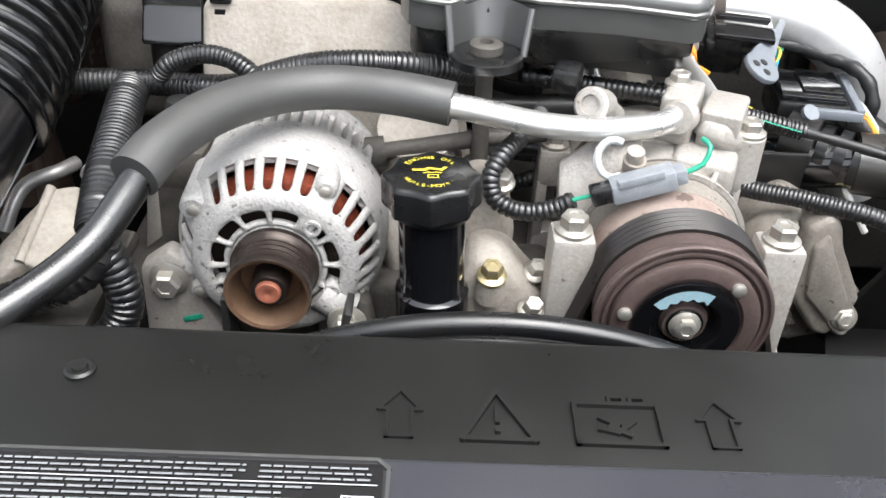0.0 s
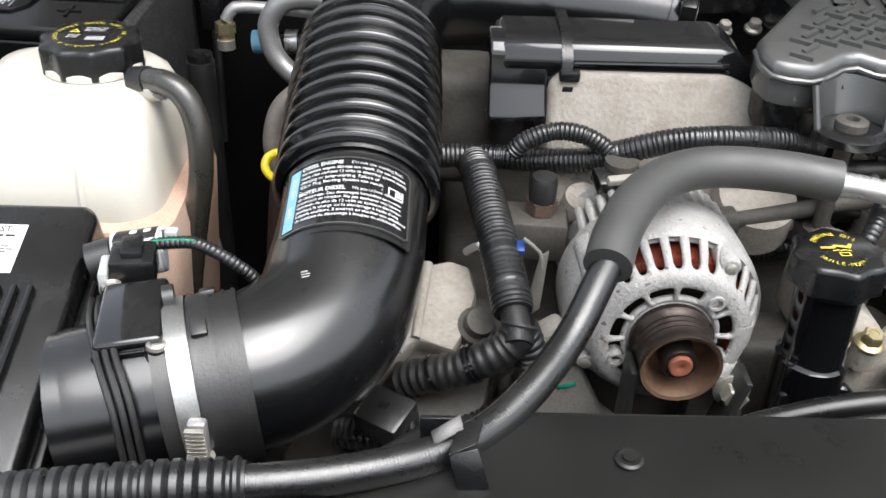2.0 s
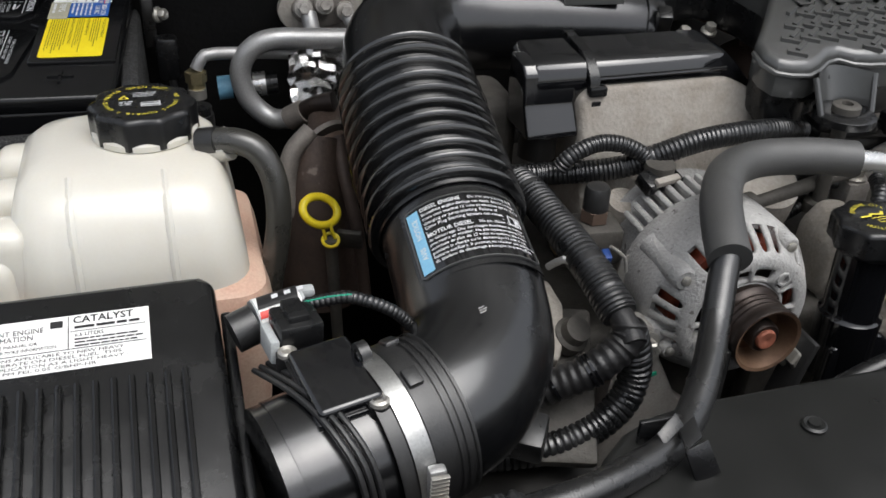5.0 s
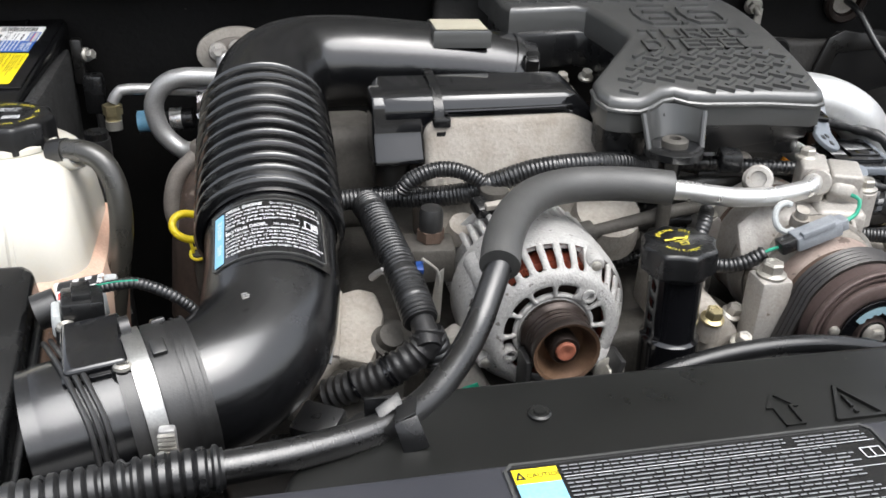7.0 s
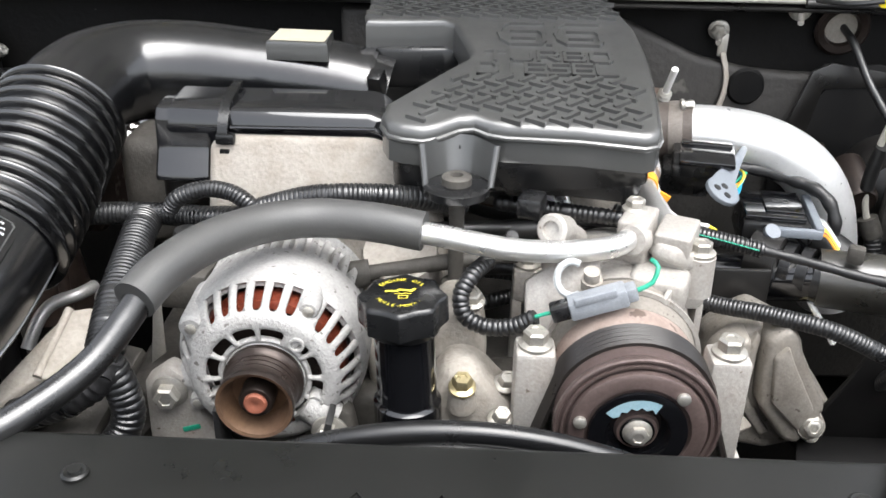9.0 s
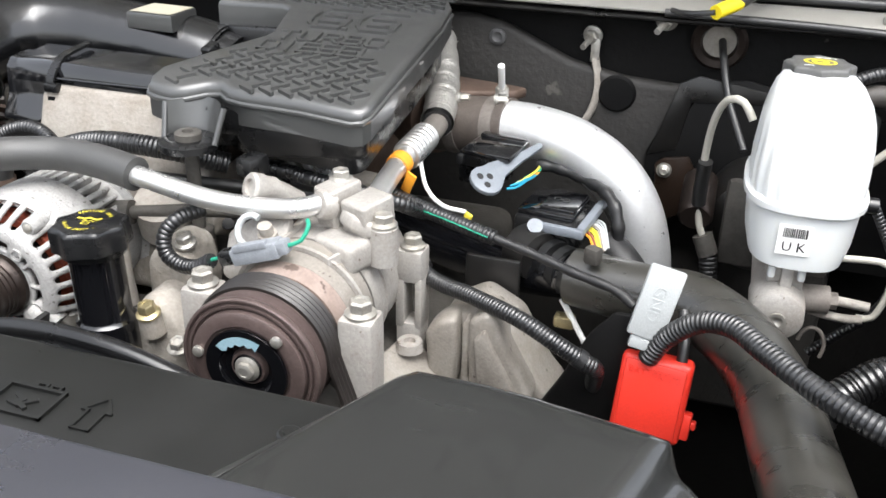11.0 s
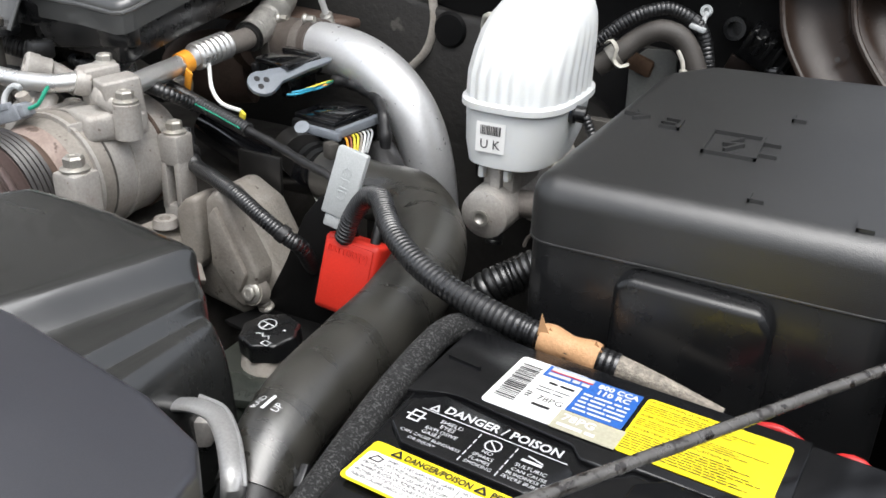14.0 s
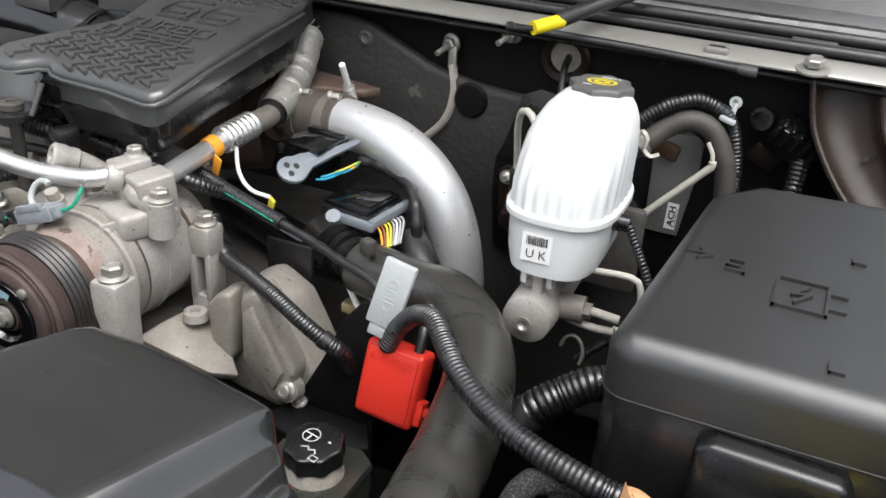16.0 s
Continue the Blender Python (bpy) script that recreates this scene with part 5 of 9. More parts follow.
# power steering reservoir
t = thing("steering_reservoir", (0.418, 0.515, 1.0), "power steering reservoir with a scalloped black cap", "fluid reservoir")
plan = [(0.372, 0.470), (0.392, 0.444), (0.447, 0.462), (0.456, 0.485), (0.456, 0.548), (0.440, 0.560), (0.385, 0.556), (0.370, 0.54)]
part("tank", prism(plan, 0.10, Matrix.Translation((0, 0, 0.985)), 0.006), "tank_dark", t, "dark olive plastic tank")
part("tank_top", prism(plan, 0.008, Matrix.Translation((0, 0, 1.0855)), 0.004, 2, True), "tank_dark", t)
part("neck", lathe([(0, 0.026), (0.010, 0.0245), (0.012, 0.023), (0.02, 0.022), (0.02, 0)], (0.418, 0.515, 1.090), UP, 28), "cast_tan", t)
tilt = Vector((-0.03, -0.10, 1)).normalized()
cap = part("cap", scalloped((0.418, 0.5165, 1.108), tilt, 0.0265, 0.0170, 8, 0.09, 0.003), "plastic", t, "black cap with white steering symbol")
part("cap_skirt", lathe([(0, 0), (0, 0.021), (0.005, 0.0225), (0.005, 0)], (0.418, 0.5165, 1.104), tilt, 32), "plastic", cap)
o = Vector((0.418, 0.5165, 1.108)) + tilt * 0.0172
g = flat_map(o, (0.97, -0.2, 0), (0.2, 0.97, 0.10))
ring = [(-0.006 + 0.0075 * math.cos(a), 0.004 + 0.0075 * math.sin(a)) for a in (2 * math.pi * k / 22 for k in range(22))]
part("steering_symbol", merge(stroke(g, ring, 0.0010, 0.0002, 0, True), stroke(g, [(-0.013, 0.005), (0.001, 0.005)], 0.0012, 0.0002), stroke(g, [(-0.006, 0.005), (-0.006, -0.003)], 0.0018, 0.0002),
     stroke(g, [(-0.004, -0.0105), (0.001, -0.0075), (0.004, -0.0105), (0.008, -0.0075), (0.011, -0.0105)], 0.0012, 0.0002), stroke(g, [(0.010, -0.013), (0.017, -0.013), (0.017, -0.018), (0.010, -0.018)], 0.001, 0.0002, 0, True), stroke(g, [(0.012, 0.006), (0.0125, 0.006)], 0.002, 0.0002)), "ink_white", cap)

# thermostat housing: two faced castings with a groove between them
t = thing("thermostat_housing", (0.31, 0.6, 1.0), "grey cast thermostat housing with raised facets", "thermostat housing")
part("housing", prism([(0.262, 1.075), (0.255, 1.11), (0.258, 1.165), (0.275, 1.184), (0.296, 1.196), (0.330, 1.178), (0.356, 1.130), (0.374, 1.110), (0.352, 1.075), (0.32, 1.065)], 0.06, along_y(0, 0.603, 0), 0.008, 3), "cast_worn", t)
part("front_block", prism([(0.296, 1.192), (0.312, 1.206), (0.322, 1.196), (0.328, 1.176), (0.355, 1.128), (0.350, 1.108), (0.338, 1.088), (0.324, 1.092), (0.298, 1.128), (0.296, 1.160)], 0.034, along_y(0, 0.582, 0), 0.006, 3), "cast_worn", t)
part("face_step", prism([(0.302, 1.178), (0.312, 1.190), (0.318, 1.176), (0.344, 1.128), (0.334, 1.106), (0.307, 1.134)], 0.010, along_y(0, 0.577, 0), 0.003, 2), "cast_worn", t)
part("left_block", prism([(0.256, 1.172), (0.268, 1.186), (0.284, 1.192), (0.287, 1.160), (0.285, 1.122), (0.272, 1.108), (0.260, 1.122)], 0.034, along_y(0, 0.585, 0), 0.006, 3), "cast_worn", t)
part("rib", prism([(0.287, 1.180), (0.292, 1.190), (0.295, 1.186), (0.293, 1.126), (0.318, 1.090), (0.310, 1.086), (0.287, 1.118)], 0.012, along_y(0, 0.597, 0), 0.002, 2), "cast_tan", t)
part("bolt_boss", lathe([(0, 0), (0, 0.014), (0.010, 0.012), (0.010, 0)], (0.346, 0.592, 1.106), (0, -1, 0.3), 20), "cast_worn", t)
part("bolt", hexbolt((0.346, 0.582, 1.109), (0, -1, 0.3), 0.0075, 0.005), "steel", t)

# compressor bracket below the lugs
t = thing("compressor_bracket", (0.23, 0.55, 1.0), "cast aluminium compressor bracket with bolt bosses", "bracket")
part("plate", prism([(0.085, 1.0), (0.085, 1.12), (0.115, 1.125), (0.15, 1.10), (0.20, 1.10), (0.222, 1.135), (0.240, 1.140), (0.252, 1.10), (0.25, 1.02), (0.22, 1.0)], 0.018, along_y(0, 0.560, 0), 0.004, 2), "cast", t)
part("shelf", slab([(0.2230, 0.530, 1.160), (0.2290, 0.562, 1.163), (0.2351, 0.600, 1.160), (0.2560, 0.600, 1.150), (0.2653, 0.598, 1.120), (0.2943, 0.5792, 1.107), (0.2756, 0.5600, 1.115)], 0.012, (0.55, -0.2, 0.80), 0.003), "cast_worn", t)
part("gusset", slab([(0.092, 0.545, 1.262), (0.118, 0.552, 1.279), (0.150, 0.560, 1.275), (0.150, 0.538, 1.235), (0.122, 0.530, 1.215), (0.094, 0.535, 1.225)], 0.010, (-0.1, -0.85, 0.5), 0.004), "cast", t)
part("boss", lathe([(0, 0), (0, 0.0125), (0.008, 0.011), (0.008, 0.0055), (0.004, 0.005), (0.004, 0)], (0.2432, 0.586, 1.153), UP, 22), "cast", t)
part("lower_ear", merge(box(0.238, 0.500, 1.10, 0.262, 0.516, 1.140, 0.005), lathe([(0, 0.004), (0, 0.008), (0.003, 0.008), (0.003, 0.004), (0, 0.004)], (0.250, 0.498, 1.122), (0, -1, 0), 16)), "cast", t)

# small hoses and looms on the right
t = thing("heater_hose", (0.31, 0.62, 1.1), "black corrugated hose over the thermostat housing", "hose")
part("hose", corrugated([(0.215, 0.655, 1.225), (0.245, 0.630, 1.204), (0.295, 0.600, 1.208), (0.339, 0.578, 1.208), (0.373, 0.570, 1.196), (0.397, 0.572, 1.182), (0.406, 0.580, 1.171), (0.405, 0.61, 1.135), (0.43, 0.65, 1.12)], 0.0074, 0.0032, 0.0006), "loom", t)
for q, e in (((0.2335, 0.640, 1.212), (0.006, -0.006, -0.003)), ((0.3905, 0.5705, 1.187), (0.006, 0.001, -0.004))):
    part("tape_wrap", tube([q, Vector(q) + Vector(e)], 0.0084, 14), "tape", t)
t = thing("wiring_loom", (0.28, 0.66, 1.2), "black corrugated wiring loom with a green wire", "wiring loom")
part("loom", corrugated([(0.175, 0.675, 1.262), (0.215, 0.662, 1.258), (0.255, 0.655, 1.250), (0.30, 0.648, 1.242)], 0.0072, 0.0036, 0.0008), "loom", t)
part("taped_run", tube([(0.297, 0.6485, 1.2425), (0.335, 0.642, 1.236), (0.375, 0.63, 1.230), (0.41, 0.62, 1.226), (0.428, 0.612, 1.218)], lambda s, r: 0.0042 + 0.0003 * math.sin(r * 260), 14, 0.004), "tape", t)
part("green_wire", tube([(0.18, 0.668, 1.262), (0.215, 0.655, 1.2585), (0.255, 0.648, 1.2525), (0.295, 0.641, 1.245)], 0.0007, 6), "green", t)
part("clip", box(0.378, 0.655, 1.226, 0.392, 0.667, 1.242, 0.003, turn=(0, 0, -25)), "cast_dark", t)
t = thing("pipe_bracket", (0.30, 0.67, 1.05), "black steel bracket under the plastic pipe", "bracket")
part("plate", box(0.268, 0.668, 1.10, 0.320, 0.673, 1.212, 0.002), "dark_metal", t)
part("band", tube([(0.310, 0.706, 1.209), (0.332, 0.692, 1.208)], 0.0237, 24), "dark_metal", t)
t = thing("petcock_lever", (0.37, 0.65, 1.18), "white lever on a small brass tap", "lever")
part("lever", tube([(0.3595, 0.672, 1.180), (0.3725, 0.668, 1.161), (0.386, 0.665, 1.141)], 0.0029, 8), "white", t)
part("tap", brick((0.364, 0.672, 1.158), (0.02, 0.014, 0.012), None, 0.003), "brass", t)

# engine control connectors
t = thing("control_module", (0.27, 0.75, 1.2), "black control module connector with a grey locking lever", "control module")
A1 = axes_of((0.20, 0.98, 0.06))
part("housing", brick((0.2670, 0.7610, 1.2775), (0.053, 0.048, 0.016), A1, 0.003), "plastic", t)
part("lower_body", brick((0.2570, 0.7740, 1.2580), (0.044, 0.040, 0.026), A1, 0.003), "plastic", t)
part("top_plate", brick((0.2705, 0.7555, 1.2860), (0.050, 0.047, 0.006), A1, 0.0015), "gloss", t)
part("top_ridge", brick((0.2735, 0.7730, 1.2905), (0.047, 0.010, 0.004), A1, 0.0012), "gloss", t)
part("side_step", brick((0.2435, 0.7590, 1.2770), (0.008, 0.046, 0.010), A1, 0.002), "plastic", t)
ua = Vector((0.0378, 0.070, 0.0139)).normalized()
na = Vector((0.30, -0.42, 0.80))
na = (na - ua * na.dot(ua)).normalized()
va = na.cross(ua).normalized()
arm = [(0.0150 * math.cos(a), 0.0165 * math.sin(a)) for a in (radians(60 + 24 * k) for k in range(11))] + [(0.020, -0.006), (0.050, -0.002), (0.078, 0.000), (0.082, 0.003), (0.078, 0.0065), (0.045, 0.0075), (0.016, 0.014)]
seat = Matrix(((ua.x, va.x, na.x, 0.2740), (ua.y, va.y, na.y, 0.7055), (ua.z, va.z, na.z, 1.2690), (0, 0, 0, 1)))
lever = part("lever", prism(arm, 0.005, seat, 0.001), "lever_grey", t, "grey locking lever")
part("lever_mark", merge(*[prism([(u + 0.003 * math.cos(a), v + 0.0036 * math.sin(a)) for a in (2 * math.pi * k / 8 for k in range(8))], 0.0008, seat @ Matrix.Translation((0, 0, 0.0048))) for u, v in ((-0.003, 0.006), (0.005, 0.001), (-0.004, -0.005))]), "ink", lever)
t2 = thing("control_module", (0.31, 0.77, 1.15), "lower black control module with a grey edge and wires", "control module")
A2 = axes_of((0.13, 0.98, 0.02))
part("housing", brick((0.336, 0.742, 1.224), (0.062, 0.066, 0.030), A2, 0.004), "plastic", t2)
part("top_plate", brick((0.334, 0.741, 1.2415), (0.054, 0.056, 0.006), A2, 0.0015), "gloss", t2)
part("lid_step", brick((0.343, 0.742, 1.2455), (0.034, 0.046, 0.004), A2, 0.0012), "gloss", t2)
f2 = flat_map((0.341, 0.741, 1.2478), (0.98, -0.13, 0), (0.13, 0.98, 0.02))
for u in (-0.004, 0.004):
    part("raised_sign", stroke(f2, [(0.0035 * math.cos(a) + u, 0.0035 * math.sin(a)) for a in (2 * math.pi * k / 10 for k in range(10))], 0.001, 0.0002, 0, True), "cover", t2)
part("grey_frame", brick((0.3715, 0.737, 1.2365), (0.008, 0.076, 0.009), A2, 0.002), "lever_grey", t2, "grey locking frame")
part("grey_end", brick((0.3470, 0.7035, 1.2330), (0.046, 0.007, 0.009), A2, 0.002), "lever_grey", t2)
part("grey_hook", lathe([(0, 0), (0, 0.0075), (0.004, 0.0075), (0.004, 0)], (0.3240, 0.7020, 1.2330), (0.2, -0.6, 0.8), 18), "lever_grey", t2)
for k, c in enumerate(("orange", "rust_red", "ink_yellow", "ink_yellow", "cast_tan", "white", "grey_light", "grey_light")):
    q = Vector((0.3670 + 0.0012 * k, 0.7110 + 0.0048 * k, 1.2300))
    part("wire", tube([q, q + Vector((0.008, -0.007, 0.0)), q + Vector((0.017, -0.018 - 0.002 * k, -0.012))], 0.0012, 6, 0.004), c, t2)
for k, c in enumerate(("cyan", "cyan", "ink_yellow", "cyan", "orange", "green")):
    q = Vector((0.290 + 0.002 * k, 0.724 + 0.006 * k, 1.258 + 0.001 * (k % 2)))
    part("wire", tube([q, q + Vector((0.009, 0.010, 0.002 * (k % 3))), Vector((0.309 + 0.0008 * k, 0.766, 1.262 + 0.0015 * (k % 3))), Vector((0.308, 0.784, 1.262))], 0.0012, 6, 0.004), c, t)
t = thing("taped_harness", (0.35, 0.77, 1.15), "black taped harness beside the aluminium pipe", "wiring harness")
part("harness", tube([(0.306, 0.786, 1.262), (0.3278, 0.7850, 1.262), (0.3593, 0.7777, 1.256), (0.3840, 0.7560, 1.250), (0.3950, 0.7430, 1.232), (0.3980, 0.7400, 1.200)], lambda s, r: 0.0062 + 0.0007 * math.sin(r * 330), 14, 0.004), "tape", t)
part("wrap", tube([(0.385, 0.75, 1.205), (0.41, 0.73, 1.19), (0.43, 0.72, 1.16)], 0.018, 16), "tape", t)

# suction line with foil sleeve
t = thing("suction_line", (0.2, 0.75, 1.2), "aluminium suction line with a crinkled foil sleeve", "refrigerant line")
part("foil_sleeve", tube([(0.1573, 0.915, 1.3434), (0.172, 0.885, 1.329), (0.185, 0.850, 1.313), (0.196, 0.810, 1.303), (0.2025, 0.778, 1.2965)], lambda s, r: 0.0195 - 0.003 * s + 0.002 * max(0, 0.08 - s) / 0.08 + 0.0004 * math.sin(r * 260) + 0.0003 * math.sin(r * 1900), 32, 0.0015, caps=False), "foil", t)
rnd = random.Random(6)
for k in range(14):
    a = 2 * math.pi * k / 14
    q = Vector((0.158, 0.913, 1.3425)) + Vector((math.cos(a) * 0.0195, math.sin(a) * 0.007, math.sin(a) * 0.0185))
    part("frayed_thread", tube([q, q + Vector((rnd.uniform(-0.004, 0.003), rnd.uniform(0.004, 0.010), rnd.uniform(-0.002, 0.006)))], 0.0006, 5), "foil", t)
part("sleeve_lip", tube([(0.2015, 0.783, 1.2975), (0.2035, 0.773, 1.2955)], 0.0148, 22), "rubber", t)
part("rubber_hose", tube([(0.195, 0.81, 1.302), (0.2035, 0.773, 1.296), (0.2045, 0.735, 1.295)], 0.0118, 18), "cast_mid", t)
part("crimp", tube([(0.2045, 0.737, 1.2955), (0.2015, 0.690, 1.2905)], lambda s, r: 0.0138 + 0.0008 * math.sin(r * 900), 20, 0.001), "alu", t)
part("tube", tube([(0.202, 0.694, 1.292), (0.199, 0.665, 1.2855), (0.203, 0.625, 1.284), (0.206, 0.59, 1.280), (0.208, 0.572, 1.274)], 0.0098, 20), "alu", t)
part("orange_band", tube([(0.2005, 0.683, 1.2885), (0.1992, 0.672, 1.2862)], 0.0115, 18), "orange", t, "orange paper band")
part("band_tail", brick((0.212, 0.668, 1.274), (0.010, 0.002, 0.022), axes_of((0.3, 1, 0.1), (0.5, 0, 1)), 0.0004), "orange", t)
t = thing("white_wire", (0.21, 0.69, 1.2), "thin white wire with a yellow flag label", "wire")
part("wire", tube([(0.212, 0.700, 1.284), (0.222, 0.690, 1.262), (0.240, 0.683, 1.250), (0.262, 0.685, 1.246)], 0.0021, 8), "white", t)
part("flag", brick((0.264, 0.684, 1.240), (0.008, 0.003, 0.012), axes_of((0.4, 1, 0), (0.4, 0, 1)), 0.0006), "ink_yellow", t)

# turbo outlet and sensor behind the pipe
t = thing("turbo_housing", (0.18, 0.87, 1.15), "brown heat stained turbo outlet with a rusty shield", "turbo housing")
part("outlet", tube([(0.13, 0.865, 1.262), (0.185, 0.83, 1.280)], 0.034, 26), "rust", t)
part("shield", prism([(0.10, 0.85), (0.17, 0.86), (0.255, 0.888), (0.265, 0.91), (0.17, 0.93), (0.09, 0.92)], 0.012, Matrix.Translation((0, 0, 1.292)), 0.004), "rust", t)
part("volute", tube([(0.05, 0.86, 1.22), (0.09, 0.84, 1.235), (0.14, 0.86, 1.24)], 0.045, 24), "rust", t)
part("shield_bolt", hexbolt((0.165, 0.875, 1.303), UP, 0.007, 0.009), "brass", t)
t = thing("temperature_probe", (0.248, 0.87, 1.28), "white temperature probe with a coiled steel base", "probe")
part("stem", tube([(0.246, 0.872, 1.298), (0.250, 0.842, 1.343)], 0.0036, 10), "white", t)
part("coil", tube([(0.244, 0.880, 1.284), (0.2475, 0.860, 1.315)], lambda s, r: 0.0062 + 0.0013 * math.sin(r * 1150), 14, 0.0009), "steel", t)

# firewall fittings
t = thing("ground_strap", (0.31, 0.965, 1.2), "flat braided ground strap on a firewall stud", "ground strap")
part("stud", merge(hexbolt((0.322, 0.974, 1.353), (-0.2, -1, -0.2), 0.0085, 0.008), tube([(0.321, 0.966, 1.351), (0.316, 0.945, 1.345)], 0.0032, 10)), "steel", t)
part("lug", brick((0.327, 0.967, 1.338), (0.010, 0.004, 0.026), None, 0.001), "steel", t)
part("braid", tube([(0.328, 0.966, 1.330), (0.335, 0.960, 1.300), (0.328, 0.955, 1.266), (0.306, 0.945, 1.240), (0.285, 0.935, 1.228)], 0.0058, 12, flat=0.45), "cast_tan", t)
t = thing("firewall_stud", (0.4, 0.95, 1.37), "zinc plated stud with a nut on the cowl", "stud")
part("nut", hexbolt((0.402, 0.958, 1.38), (-0.25, -1, -0.25), 0.009, 0.010), "steel", t)
part("stud", tube([(0.401, 0.95, 1.378), (0.395, 0.93, 1.372)], 0.0034, 10), "steel", t)
t = thing("firewall_grommet", (0.46, 0.965, 1.34), "brown rubber firewall grommet with a cable", "grommet")
part("ring", lathe([(0.0, 0.018), (0.0, 0.029), (0.008, 0.0305), (0.011, 0.027), (0.009, 0.020), (0.003, 0.018)], (0.459, 0.985, 1.357), (0, -1, -0.15), 30), "rust_dark", t)
part("plug", lathe([(0.002, 0), (0.002, 0.018)], (0.459, 0.985, 1.357), (0, -1, 0), 26), "cast_tan", t)
part("cable", tube([(0.462, 0.985, 1.357), (0.466, 0.955, 1.345), (0.478, 0.92, 1.31), (0.50, 0.88, 1.27)], 0.0042, 10), "rubber", t)
t = thing("firewall_pad", (0.2, 0.95, 1.0), "dusty grey moulded insulation pad on the firewall", "insulation pad")
part("pad", prism([(-0.10, 1.372), (0.18, 1.368), (0.22, 1.362), (0.30, 1.325), (0.36, 1.312), (0.42, 1.308), (0.50, 1.31), (0.62, 1.30), (0.62, 0.9), (-0.10, 0.9)], 0.022, along_y(0, 0.960, 0), 0.008, 3), "pad", t)
# no recess here: a flush black disc carries the hole's shade
part("pressed_hole", lathe([(0.0, 0.0), (0.0, 0.0185), (-0.004, 0.0215)], (0.3571, 0.9553, 1.2934), (0, -1, 0), 28), "deep_black", t, "round dark disc with the shade of a pressed hole as its colour")
for x, z in ((0.215, 1.345), (0.05, 1.34), (-0.06, 1.30)):
    part("push_pin", lathe([(0, 0), (0, 0.010), (0.002, 0.0095), (0.003, 0.006), (0.0015, 0.004), (0.0015, 0)], (x, 0.9598, z), (0, -1, 0), 20), "cap_grey", t)

# brake booster and lines
t = thing("brake_booster", (0.55, 0.93, 1.08), "round black brake booster on the firewall", "brake booster")
part("shell", lathe([(0.0, 0), (0.0, 0.030), (0.008, 0.040), (0.016, 0.052), (0.04, 0.058), (0.05, 0.062), (0.056, 0.062), (0.06, 0.058), (0.09, 0.056), (0.09, 0)], (0.528, 0.862, 1.190), (0, 1, 0), 56), "dark_metal", t)
part("plate", prism([(0.425, 1.30), (0.44, 1.322), (0.535, 1.31), (0.535, 1.22), (0.45, 1.22)], 0.004, along_y(0, 0.9555, 0), 0.001), "dark_metal", t)
part("black_bracket", prism([(0.40, 1.23), (0.425, 1.315), (0.445, 1.325), (0.53, 1.312), (0.53, 1.302), (0.44, 1.295), (0.43, 1.24)], 0.004, along_y(0, 0.948, 0), 0.001), "dark_metal", t)
part("dark_panel", prism([(0.457, 1.3195), (0.4472, 1.3011), (0.4348, 1.2818), (0.4104, 1.2602), (0.3977, 1.2336), (0.397, 1.1925), (0.4045, 1.1212), (0.70, 1.12), (0.70, 1.20), (0.66, 1.29), (0.4947, 1.3247)], 0.004, along_y(0, 0.9495, 0), 0.0015), "deep_black", t)
part("side_plate", prism([(0.4105, 1.2266), (0.4188, 1.2342), (0.4462, 1.239), (0.4537, 1.2251), (0.4591, 1.1763), (0.4172, 1.1548)], 0.004, along_y(0, 0.930, 0), 0.0015), "hinge", t, "brownish steel plate with a nut")
part("side_nut", merge(lathe([(0, 0.003), (0, 0.0085), (0.002, 0.0085), (0.002, 0.003)], (0.4214, 0.930, 1.2206), (0, -1, 0), 18), hexbolt((0.4214, 0.928, 1.2206), (0, -1, 0), 0.005, 0.004)), "steel", t)
t = thing("clutch_cylinder", (0.47, 0.86, 1.13), "small grimy metal cylinder beside the brake booster", "cylinder")
part("body", lathe([(0, 0), (0, 0.015), (0.004, 0.018), (0.06, 0.018), (0.065, 0.0)], (0.463, 0.842, 1.205), (0, 1, 0.35), 24), "rust_dark", t)
t = thing("brake_line", (0.47, 0.82, 1.1), "bent pale steel brake line with a black sleeve", "brake line")
part("line", tube([(0.50, 0.775, 1.335), (0.49, 0.780, 1.349), (0.477, 0.792, 1.347), (0.468, 0.81, 1.325), (0.464, 0.83, 1.285), (0.464, 0.84, 1.23), (0.468, 0.842, 1.20), (0.474, 0.842, 1.185)], 0.0036, 10), "bone", t)
part("sleeve", tube([(0.465, 0.829, 1.272), (0.464, 0.838, 1.242), (0.4645, 0.841, 1.222)], 0.0072, 12), "rubber", t)
part("fitting", tube([(0.473, 0.842, 1.188), (0.482, 0.838, 1.168)], 0.0105, 14), "cast_dark", t)
part("lower_hose", corrugated([(0.482, 0.838, 1.168), (0.486, 0.832, 1.14), (0.488, 0.82, 1.10)], 0.0095, 0.005), "loom", t)
t = thing("brake_line", (0.62, 0.75, 1.1), "pale steel brake lines leaving the master cylinder", "brake line")
part("line", tube([(0.575, 0.708, 1.243), (0.583, 0.71, 1.243), (0.619, 0.71, 1.245), (0.628, 0.71, 1.237), (0.630, 0.71, 1.218), (0.623, 0.71, 1.192), (0.610, 0.71, 1.190)], 0.003, 10), "bone", t)
part("brass_nut", tube([(0.582, 0.70, 1.207), (0.591, 0.70, 1.2072)], 0.0075, 6), "cast_mid", t)
part("pipe", tube([(0.578, 0.70, 1.2076), (0.5935, 0.70, 1.2077), (0.6165, 0.70, 1.206)], 0.0042, 10), "cast_tan", t)
